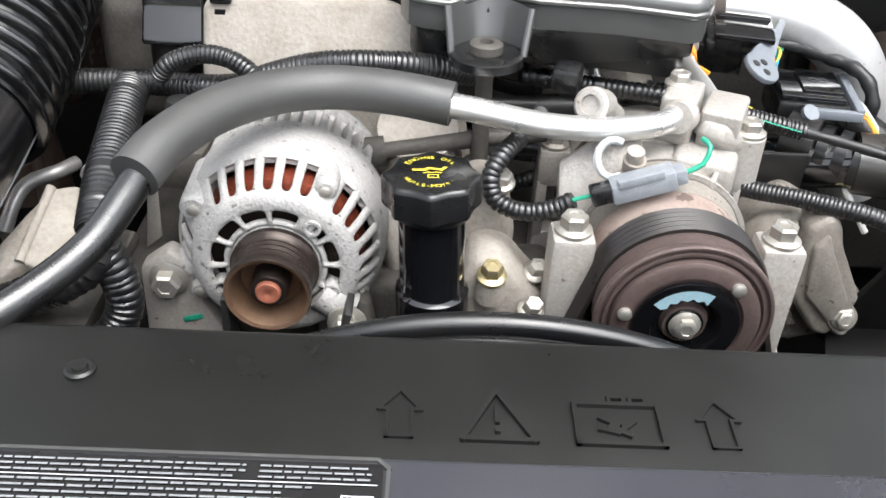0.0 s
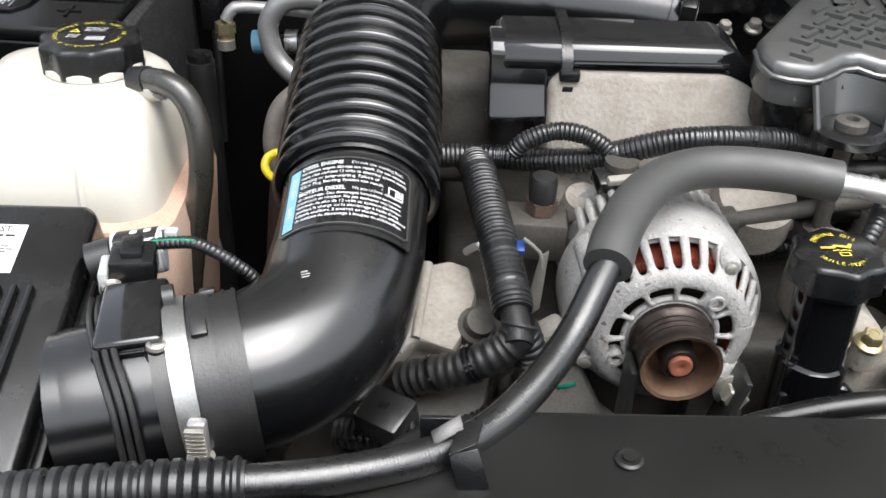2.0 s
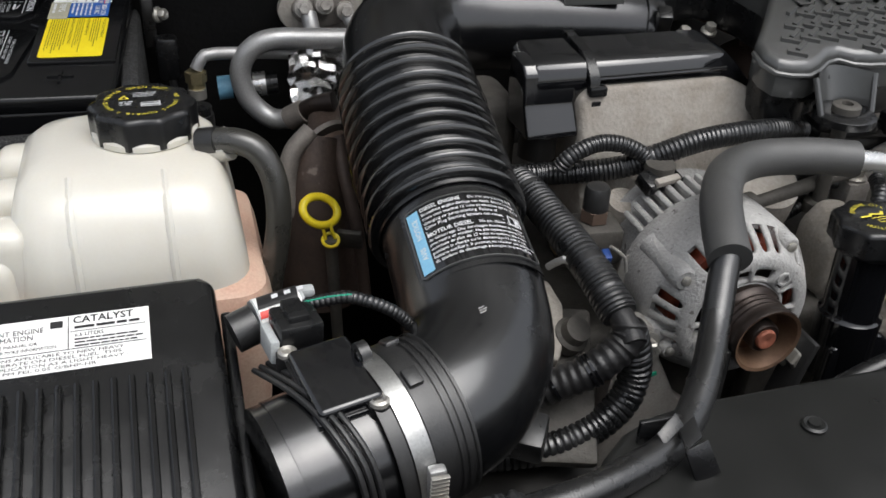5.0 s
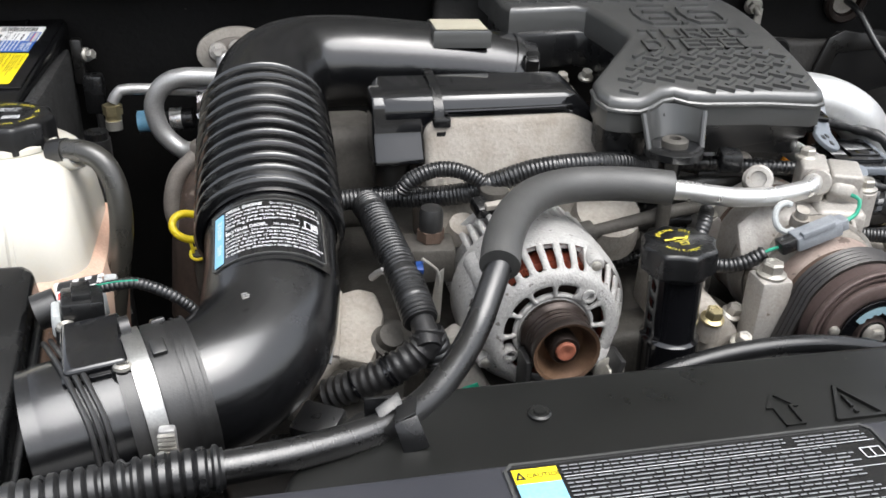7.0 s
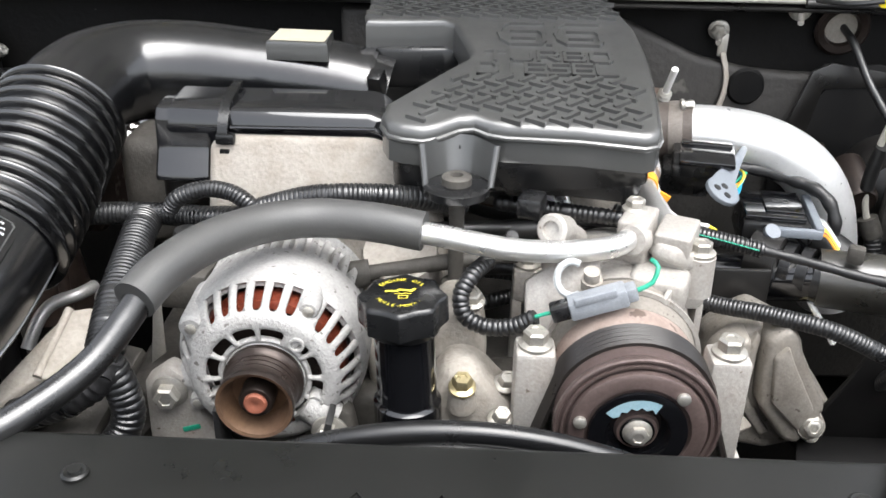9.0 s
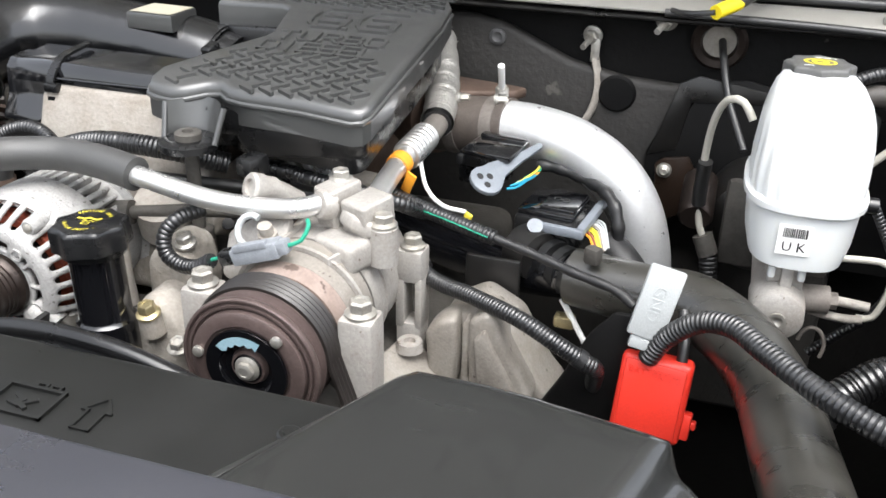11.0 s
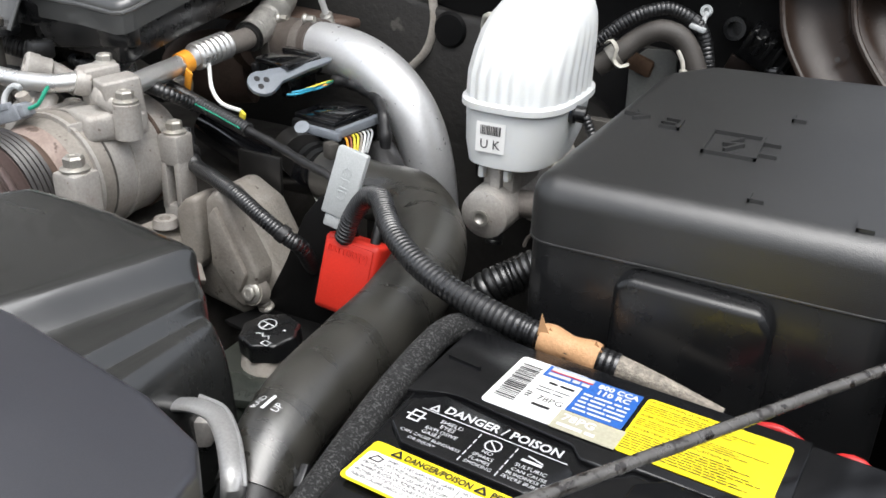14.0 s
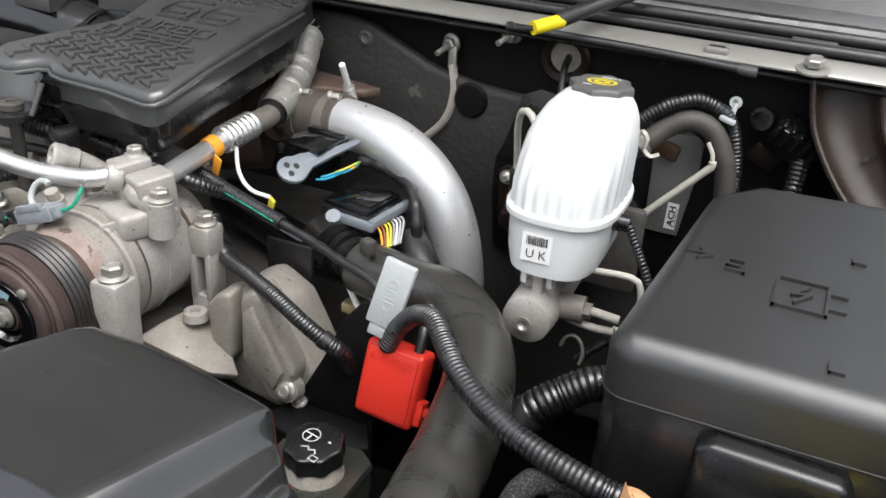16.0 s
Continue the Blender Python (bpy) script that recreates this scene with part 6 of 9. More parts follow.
part("pipe", tube([(0.570, 0.70, 1.195), (0.593, 0.70, 1.192), (0.6135, 0.70, 1.193)], 0.0038, 10), "cast_tan", t)
for cx, cz in ((0.578, 1.160),):
    part("loop", tube([(cx + 0.011 * math.cos(a), 0.70 + 0.003 * math.sin(a * 0.5), cz + 0.017 * math.sin(a)) for a in (2 * math.pi * k / 14 - 0.6 for k in range(9))], 0.0018, 10), "cast_mid", t)
t = thing("sensor_lead", (0.62, 0.74, 1.1), "black corrugated lead of the fluid level sensor", "wiring loom")
part("lead", corrugated([(0.606, 0.7225, 1.288), (0.6185, 0.722, 1.2648), (0.6322, 0.72, 1.2373), (0.6324, 0.72, 1.211), (0.6205, 0.72, 1.1862), (0.5962, 0.72, 1.16), (0.5794, 0.72, 1.1407)], 0.0042, 0.0036, 0.0006, 10), "loom", t)
t = thing("vacuum_hose", (0.62, 0.96, 1.2), "thick grey-black vacuum hose with a steel clamp", "hose")
part("hose", tube([(0.560, 0.895, 1.290), (0.5787, 0.90, 1.3053), (0.5953, 0.91, 1.3214), (0.616, 0.915, 1.3315), (0.6379, 0.92, 1.3246), (0.6527, 0.92, 1.3026), (0.6618, 0.92, 1.2737), (0.668, 0.92, 1.20)], 0.0110, 18), "brown_hose", t)
part("clamp", tube([(0.572, 0.897, 1.300), (0.5785, 0.90, 1.3053)], 0.0122, 18), "steel", t)
part("clamp_ear", tube([(0.5705, 0.884, 1.318), (0.5765, 0.882, 1.322), (0.583, 0.881, 1.314), (0.581, 0.881, 1.303), (0.588, 0.882, 1.297), (0.596, 0.884, 1.300)], 0.0034, 10, flat=0.4), "bone", t)
t = thing("wiring_loom", (0.62, 0.93, 1.2), "black corrugated loom with a white clip on the cowl", "wiring loom")
part("loom", corrugated([(0.550, 0.895, 1.309), (0.5653, 0.90, 1.3235), (0.5807, 0.905, 1.3366), (0.5986, 0.91, 1.3477), (0.6216, 0.92, 1.3525), (0.6449, 0.93, 1.3421), (0.6557, 0.93, 1.3304), (0.6637, 0.93, 1.3073), (0.6696, 0.93, 1.2693), (0.672, 0.92, 1.20)], 0.0070, 0.0042, 0.0009), "loom", t)
part("white_clip", merge(lathe([(0, 0), (0, 0.0062), (0.003, 0.0062), (0.003, 0.003), (0.001, 0.003)], (0.6545, 0.940, 1.351), (-0.2, -1, 0.3), 16), brick((0.651, 0.926, 1.3365), (0.017, 0.016, 0.005), axes_of((0, 1, 0), (0.3, 0, 1)), 0.002), tube([(0.6545, 0.938, 1.350), (0.654, 0.930, 1.338)], 0.0026, 8)), "grey_light", t)
t = thing("booster_shield", (0.60, 0.94, 1.19), "grey painted steel shield plate with a white label", "shield plate")
part("plate", prism([(0.5803, 1.2894), (0.597, 1.3048), (0.6235, 1.3068), (0.631, 1.300), (0.632, 1.2747), (0.6214, 1.19), (0.5840, 1.19)], 0.004, along_y(0, 0.943, 0), 0.0015), "shield_grey", t)
part("rust_patch", brick((0.594, 0.938, 1.289), (0.030, 0.008, 0.020), axes_of((0.2, 1, 0.1), (0.3, 0, 1)), 0.004), "rust_bright", t, "rusty bolt tab")
g = flat_map((0.6055, 0.9425, 1.1975), (0.02, 0, 1), (-1, 0, 0.02))
lab = part("label", sheet(g, 0.0, -0.0125, 0.031, 0.0, 0.0006), "white", t, "small white paper label")
part("label_letters", lettering(g, "ACH", 0.0035, -0.0095, 0.0100, 0.0012, bold=0.03, width=0.024), "ink", lab)
part("label_bars", bars(g, 0.003, -0.0120, 0.026, -0.0104, 1, 3, 0.0012, 0.5, 0.1), "ink", lab)
t = thing("white_rod", (0.63, 0.8, 1.26), "pale plastic covered metal pipe beside the fuse box", "pipe")
part("rod", tube([(0.585, 0.90, 1.222), (0.617, 0.90, 1.258), (0.6440, 0.90, 1.2885), (0.6475, 0.90, 1.293), (0.6475, 0.900, 1.298)], 0.0040, 10), "bone", t)
part("tip", tube([(0.6475, 0.90, 1.296), (0.6455, 0.901, 1.306), (0.639, 0.903, 1.316)], 0.0022, 8), "bone", t)
t = thing("bulkhead_connector", (0.71, 0.96, 1.3), "black multi-pin bulkhead connector with ribs", "connector")
part("body", brick((0.718, 0.962, 1.315), (0.052, 0.03, 0.034), axes_of((0.2, 1, 0.4), (0.5, 0, 1)), 0.004), "plastic", t)
for k in range(5):
    part("rib", brick(Vector((0.702 + 0.009 * k, 0.944, 1.330 - 0.005 * k)), (0.004, 0.012, 0.026), axes_of((0.2, 1, 0.4), (0.5, 0, 1)), 0.001), "plastic", t)
part("lead", corrugated([(0.728, 0.955, 1.300), (0.726, 0.94, 1.26), (0.715, 0.93, 1.20)], 0.010, 0.0055), "loom", t)
part("plug", lathe([(0, 0), (0, 0.012), (0.012, 0.012), (0.012, 0.008), (0.004, 0.007), (0.004, 0)], (0.683, 0.972, 1.332), (-0.2, -1, 0.1), 18), "plastic", t)
part("rust_plate", brick((0.692, 0.964, 1.292), (0.030, 0.004, 0.024), axes_of((0, 1, 0.3), (0.4, 0, 1)), 0.001), "rust_dark", t)

# cowl edge, seal, hinge
t = thing("cowl_strip", (0.4, 0.99, 1.38), "champagne painted cowl flange with black weather seals", "cowl strip", kind="structure")
part("flange", prism([(0.940, 1.3895), (0.966, 1.4005), (0.966, 1.4035), (0.939, 1.3925)], 1.80, along_x(-0.9, 0, 0), 0.001), "paint", t)
part("seal", tube([(-0.9, 0.973, 1.409), (0, 0.973, 1.409), (0.9, 0.973, 1.409)], 0.0055, 12, 0.1), "rubber", t)
part("rail", prism([(0.978, 1.404), (0.984, 1.412), (0.990, 1.413), (0.990, 1.40)], 1.80, along_x(-0.9, 0, 0), 0.001), "cap_grey", t)
part("seal", tube([(-0.9, 0.997, 1.418), (0, 0.997, 1.418), (0.9, 0.997, 1.418)], 0.0065, 12, 0.1), "rubber", t)
part("channel", prism([(1.003, 1.414), (1.012, 1.428), (1.022, 1.428), (1.022, 1.405), (1.003, 1.405)], 1.80, along_x(-0.9, 0, 0), 0.002), "plastic", t)
part("upper_edge", prism([(1.024, 1.428), (1.040, 1.438), (1.043, 1.436), (1.026, 1.424)], 1.80, along_x(-0.9, 0, 0), 0.001), "cap_grey", t)
part("flange_clip", box(0.612, 0.944, 1.394, 0.636, 0.956, 1.402, 0.002), "paint", t)
# dark block on the clip, coloured like the shade inside a slot
part("clip_slot", box(0.616, 0.946, 1.4005, 0.632, 0.953, 1.403, 0.001), "grime_shade", t)
for x in (0.69, 0.86):
    part("rail_clip", box(x, 0.976, 1.404, x + 0.045, 0.988, 1.416, 0.002), "cap_grey", t)
part("seal_end", tube([(0.40, 0.939, 1.391), (0.56, 0.938, 1.389), (0.655, 0.936, 1.386)], 0.0045, 10, 0.03), "rubber", t)
part("seal_tip", tube([(0.650, 0.936, 1.386), (0.668, 0.9355, 1.3852)], 0.0055, 10, 0.03), "cap_grey", t)
t = thing("wiper_hose", (0.45, 0.92, 1.4), "black washer hose with a yellow paper tag", "hose")
part("hose", tube([(0.468, 0.90, 1.413), (0.492, 0.935, 1.424), (0.54, 0.99, 1.445)], 0.0085, 12), "rubber", t)
part("tag", tube([(0.452, 0.872, 1.408), (0.472, 0.903, 1.413)], 0.0072, 10), "yellow", t)
part("thin_end", tube([(0.452, 0.872, 1.408), (0.425, 0.885, 1.402), (0.408, 0.93, 1.396)], 0.0028, 8), "rubber", t)
t = thing("hood_hinge", (0.80, 0.9, 1.2), "brown-black pressed steel hood hinge with curved flanges", "hood hinge")
edge = smooth_path([(0.722, 0.945, 1.385), (0.727, 0.94, 1.362), (0.735, 0.93, 1.338), (0.754, 0.915, 1.310), (0.779, 0.90, 1.283), (0.82, 0.88, 1.25), (0.87, 0.86, 1.225)], 0.008)
bm = bmesh.new()
section = ((0.0, 0.0), (0.004, 0.006), (0.012, 0.014), (0.03, 0.019), (0.05, 0.018), (0.060, 0.010), (0.066, 0.004), (0.072, 0.005), (0.078, 0.016), (0.10, 0.022), (0.14, 0.024))
rows = [[bm.verts.new(q + Vector((u * 0.92, h, u * 0.39 * (0.1 + 0.9 * i / len(edge))))) for u, h in section] for i, q in enumerate(edge)]
for p, q in zip(rows, rows[1:]):
    for k in range(len(section) - 1):
        bm.faces.new((p[k], q[k], q[k + 1], p[k + 1]))
part("pressing", bm, "hinge", t, sharp=70)
part("edge_lip", tube([Vector(q) + Vector((-0.001, -0.001, 0)) for q in edge], 0.0034, 8, raw=True), "hinge", t)
part("inner_lip", tube([Vector(q) + Vector((0.062, 0.003, 0.026 * (0.1 + 0.9 * i / len(edge)))) for i, q in enumerate(edge)], 0.0034, 8, raw=True), "hinge", t)
# solid dark disc; its colour gives the shade inside the hole
part("hole", lathe([(0, 0), (0, 0.0025), (0.0006, 0.0025), (0.0006, 0)], (0.785, 0.926, 1.3223), (0, -1, 0.3), 14), "grime_shade", t)
part("bolt", merge(lathe([(0, 0), (0, 0.017), (0.002, 0.017), (0.003, 0.013), (0.003, 0)], (0.718, 0.948, 1.394), (0, -0.2, 1), 24), hexbolt((0.718, 0.948, 1.397), (0, -0.2, 1), 0.010, 0.008, 0)), "paint", t)

# brace rod over the battery
t = thing("brace_rod", (0.8, 0.35, 1.25), "thin black brace rod with worn paint over the battery", "brace rod")
part("rod", tube([(0.655, 0.102, 1.286), (0.70, 0.177, 1.282), (0.80, 0.345, 1.2715), (0.873, 0.466, 1.264)], 0.0030, 14, 0.02), "worn_rod", t)
part("flat_end", brick((0.885, 0.487, 1.266), (0.020, 0.045, 0.004), axes_of((0.5, 0.83, -0.03)), 0.0012), "worn_rod", t)
part("bolt", hexbolt((0.892, 0.498, 1.269), UP, 0.007, 0.005), "steel", t)

# foam pad round the battery, red cable ends
t = thing("battery_insulator", (0.63, 0.34, 1.1), "grey-black foam insulation sleeve round the battery", "insulation")
part("foam", tube([(0.72, 0.447, 1.222), (0.66, 0.452, 1.224), (0.634, 0.448, 1.224), (0.620, 0.43, 1.224), (0.622, 0.36, 1.222), (0.632, 0.28, 1.220), (0.636, 0.245, 1.218), (0.65, 0.232, 1.216), (0.75, 0.225, 1.214)], 0.0088, 14, 0.006), "dull_grey", t)
part("foam_wall", box(0.618, 0.25, 1.04, 0.630, 0.44, 1.205, 0.004), "dull_grey", t)
t = thing("red_cable", (0.83, 0.43, 1.2), "red battery cable behind the battery", "cable")
part("cable", tube([(0.79, 0.436, 1.212), (0.812, 0.4275, 1.2250), (0.822, 0.4265, 1.2270), (0.833, 0.425, 1.2235), (0.842, 0.424, 1.216), (0.850, 0.4225, 1.2215), (0.858, 0.4215, 1.2250), (0.868, 0.4195, 1.2220), (0.88, 0.415, 1.208)], 0.0026, 10), "red_wire", t)
t = thing("ribbed_hose", (0.62, 0.6, 1.05), "black ribbed hose between cylinder and fuse box", "hose")
part("hose", corrugated([(0.578, 0.582, 1.170), (0.5866, 0.585, 1.1793), (0.6003, 0.595, 1.187), (0.6177, 0.605, 1.1963), (0.6382, 0.615, 1.1987), (0.660, 0.625, 1.200)], 0.0148, 0.0052, 0.0016, 20), "wet_hose", t)
part("end_cuff", tube([(0.5700, 0.5770, 1.1600), (0.5790, 0.5825, 1.1710)], 0.0160, 20), "rubber", t)
t = thing("clamp_bracket", (0.52, 0.33, 1.15), "pale grey cast bracket beside the hose clamp", "bracket")
part("plate", prism([(0.492, 0.337), (0.495, 0.349), (0.518, 0.335), (0.526, 0.321), (0.516, 0.315)], 0.02, Matrix.Translation((0, 0, 1.172)), 0.004), "cast", t)
# dark disc on the plate, with the slot's shade in its colour
part("slot", lathe([(0, 0), (0, 0.004), (0.001, 0.004), (0.001, 0)], (0.509, 0.331, 1.192), UP, 12), "grime_shade", t)
t = thing("radiator_clamp", (0.54, 0.3, 1.15), "curved dull grey metal band beside the radiator hose end", "clamp")
part("band", tube([(0.5070, 0.3090, 1.2050), (0.5290, 0.3070, 1.2130), (0.5470, 0.3030, 1.2150), (0.5660, 0.2890, 1.2150), (0.5810, 0.2740, 1.2120), (0.5860, 0.2680, 1.2070), (0.5800, 0.2730, 1.1900)], 0.0062, 14, 0.004, flat=0.55), "dull_alu", t)
part("rim", tube([(0.5260, 0.3140, 1.2140), (0.5470, 0.3100, 1.2160), (0.5680, 0.2950, 1.2160), (0.5860, 0.2770, 1.2130), (0.5910, 0.2710, 1.2080)], 0.0014, 8, 0.004), "dull_alu", t)
t = thing("hose_stub", (0.574, 0.25, 1.15), "black plastic radiator neck with a clip at the hose end", "hose neck")
part("neck", tube([(0.5762, 0.298, 1.183), (0.581, 0.272, 1.158), (0.584, 0.255, 1.13)], 0.0205, 24), "rubber", t)
for k in range(3):
    q = Vector((0.5785, 0.2875 - 0.0065 * k, 1.1735 - 0.0065 * k))
    part("ridge", tube([q, q + Vector((0.0006, -0.003, -0.003))], 0.0222, 24), "rubber", t)
side, rise, along = Vector((1, 0.1, 0)).normalized(), Vector((-0.06, 0.48, 0.87)).normalized(), Vector((0.2, -0.85, -0.45)).normalized()
part("spring_clip", tube([Vector((0.5762, 0.298, 1.183)) + (side * math.cos(a) + rise * math.sin(a)) * 0.0238 for a in (radians(10 + 10 * k) for k in range(15))], 0.002, 8, flat=1.0), "loom", t)
for a in (20, 130):
    e = side * math.cos(radians(a)) + rise * math.sin(radians(a))
    part("clip_ear", brick(Vector((0.5757, 0.300, 1.184)) + e * 0.0265, (0.005, 0.014, 0.005), axes_of(along, e), 0.001), "loom", t)
g = lambda u, v, h: Vector((0.5712, 0.3235, 1.1945)) + Vector((math.sin(u / 0.026 - 0.02), 0.0, math.cos(u / 0.026 - 0.02))) * (0.0266 + h) + Vector((-0.02, 1, 0)) * v
part("white_print", merge(lettering(lambda u, v, h: g(-v, u, h), "RAD", -0.011, 0.0045, 0.0062, 0.0008), lettering(lambda u, v, h: g(-v, u, h), "UP", -0.009, -0.0075, 0.0062, 0.0008), stroke(lambda u, v, h: g(-v, u, h), [(-0.009, 0.001), (0.002, 0.001)], 0.0022, 0.0008)), "ink_label", t)


# alternator, compressor, oil filler
def alternator():
    c = Vector((-0.093, 0, 1.206))
    t = thing("alternator", (-0.093, 0.53, 1.12), "pitted silver alternator with a rusty pulley and copper windings", "alternator")
    o = (c.x, 0.0, c.z)
    F = (0, 1, 0)
    part("hub_ring", lathe([(0.492, 0.018), (0.488, 0.020), (0.486, 0.029), (0.488, 0.0315), (0.496, 0.0315), (0.496, 0.018), (0.492, 0.018)], o, F, 48), "alt", t)
    # one cast bell: front windows between the spokes, slots round the shoulder
    profile = ((0.0300, 0.4920), (0.0325, 0.4850), (0.0385, 0.4840), (0.0450, 0.4838), (0.0515, 0.4838), (0.0560, 0.4850), (0.0600, 0.4885), (0.0655, 0.4965), (0.0705, 0.5055), (0.0745, 0.5150), (0.0758, 0.5240))
    bm = bmesh.new()
    n = 60
    grid = [[bm.verts.new((c.x + r * math.cos(2 * math.pi * k / n), y, c.z + r * math.sin(2 * math.pi * k / n))) for k in range(n)] for r, y in profile]
    solid = ((50, 66), (137, 156), (204, 216), (318, 332))
    for i in range(len(profile) - 1):
        for k in range(n):
            deg = 6 * k + 3
            front = i in (1, 2) and k % 5 != 0 and not (8 <= k <= 9)
            slot = i in (6, 7, 8) and k % 2 == 1 and not any(a < deg < b for a, b in solid)
            if not front and not slot:
                bm.faces.new((grid[i][k], grid[i + 1][k], grid[i + 1][(k + 1) % n], grid[i][(k + 1) % n]))
    bell = part("bell", bm, "alt", t, sharp=180)
    skin = bell.modifiers.new("thickness", "SOLIDIFY")
    skin.thickness, skin.offset = 0.005, -1.0
    rounding = bell.modifiers.new("rounding", "SUBSURF")
    rounding.levels = rounding.render_levels = 2
    part("rotor", lathe([(0.502, 0), (0.502, 0.049), (0.56, 0.049), (0.56, 0)], o, F, 40), "rust_dark", t)
    part("winding", lathe([(0.507, 0.0500), (0.501, 0.0525), (0.503, 0.0585), (0.512, 0.061), (0.52, 0.060), (0.52, 0.0505), (0.507, 0.0500)], o, F, 72), "copper", t)
    part("middle_band", lathe([(0.512, 0.069), (0.510, 0.0715), (0.514, 0.0745), (0.522, 0.0755), (0.540, 0.0756), (0.556, 0.0750), (0.559, 0.0730), (0.559, 0.066), (0.512, 0.066), (0.512, 0.069)], o, F, 72), "alt", t)
    part("rear_frame", lathe([(0.557, 0.062), (0.590, 0.0625), (0.604, 0.062), (0.606, 0.070), (0.612, 0.066), (0.616, 0.05), (0.616, 0)], o, F, 60), "alt", t)
    for k in range(14):
        a = radians(36 + 8.3 * k)
        d = Vector((math.cos(a), 0, math.sin(a)))
        part("cooling_fin", brick(c + d * 0.0685 + Vector((0, 0.574, 0)), (0.0056, 0.032, 0.0110), axes_of((0, 1, 0), d), 0.002), "alt", t)
    bosses = ((58, 0.0665, 0.4935, 0.0085), (146, 0.0670, 0.4935, 0.0105), (209, 0.0650, 0.493, 0.008), (325, 0.0665, 0.493, 0.0085))
    for deg, r, y, w in bosses:
        a = radians(deg)
        q = c + Vector((math.cos(a) * r, 0, math.sin(a) * r))
        part("boss", lathe([(y, 0), (y, w * 0.75), (y + 0.002, w * 0.93), (y + 0.008, w), (0.545, w * 1.1), (0.545, 0)], (q.x, 0, q.z), F, 24), "alt", t)
        part("bolt", lathe([(y - 0.0025, 0), (y - 0.0025, 0.0028), (y - 0.0015, 0.0042), (y + 0.0005, 0.0042), (y + 0.0005, 0)], (q.x, 0, q.z), F, 16), "steel", t)
    for deg in (51, 207, 334):
        a = radians(deg)
        q = c + Vector((math.cos(a) * 0.043, 0, math.sin(a) * 0.043))
        part("hole_boss", lathe([(0.490, 0.0038), (0.4822, 0.0042), (0.4822, 0.0060), (0.492, 0.0070), (0.492, 0.0038)], (q.x, 0, q.z), F, 18), "alt", t)
    # lugs
    for x, y, z in ((-0.168, 0.497, 1.185), (-0.046, 0.475, 1.171)):
        d = Vector((x - c.x, 0, z - c.z))
        part("lug", tube([Vector((x, y + 0.015, z)), Vector((x, y + 0.015, z)) - d * 0.42], 0.013, 14, 0.02), "alt", t)
        part("lug_bolt", hexbolt((x, y, z), (0, -1, 0), 0.0098, 0.010), "steel", t)
    pulley = part("pulley", lathe([(0.487, 0), (0.487, 0.0305), (0.482, 0.031), (0.480, 0.0285), (0.4775, 0.0275), (0.475, 0.0285), (0.4725, 0.0275), (0.470, 0.0285), (0.4675, 0.0275), (0.465, 0.0285), (0.4625, 0.0275), (0.459, 0.0285), (0.4545, 0.0296), (0.4525, 0.0288)], o, F, 48), "rust_dark", t, "rusty grooved pulley")
    part("cup", lathe([(0.4525, 0.0288), (0.4535, 0.0262), (0.462, 0.0235), (0.472, 0.021), (0.473, 0.012)], o, F, 48), "rust_bright", pulley)
    part("nut", lathe([(0.473, 0.0132), (0.459, 0.0132), (0.457, 0.0118), (0.457, 0.009), (0.461, 0.0088)], o, F, 24), "rust_dark", pulley)
    part("shaft_end", lathe([(0.462, 0.0089), (0.4555, 0.0087), (0.4542, 0.0076), (0.4542, 0.0024), (0.456, 0)], o, F, 24), "rust_red", pulley)
    # the bell is a little smaller than its brackets' reach
    for ob in t.children_recursive:
        if not ob.name.startswith("lug"):
            for v in ob.data.vertices:
                v.co.x, v.co.z = v.co.x * 0.935, 0.0875 + (v.co.z - 0.086) * 0.935
    return t


alternator()


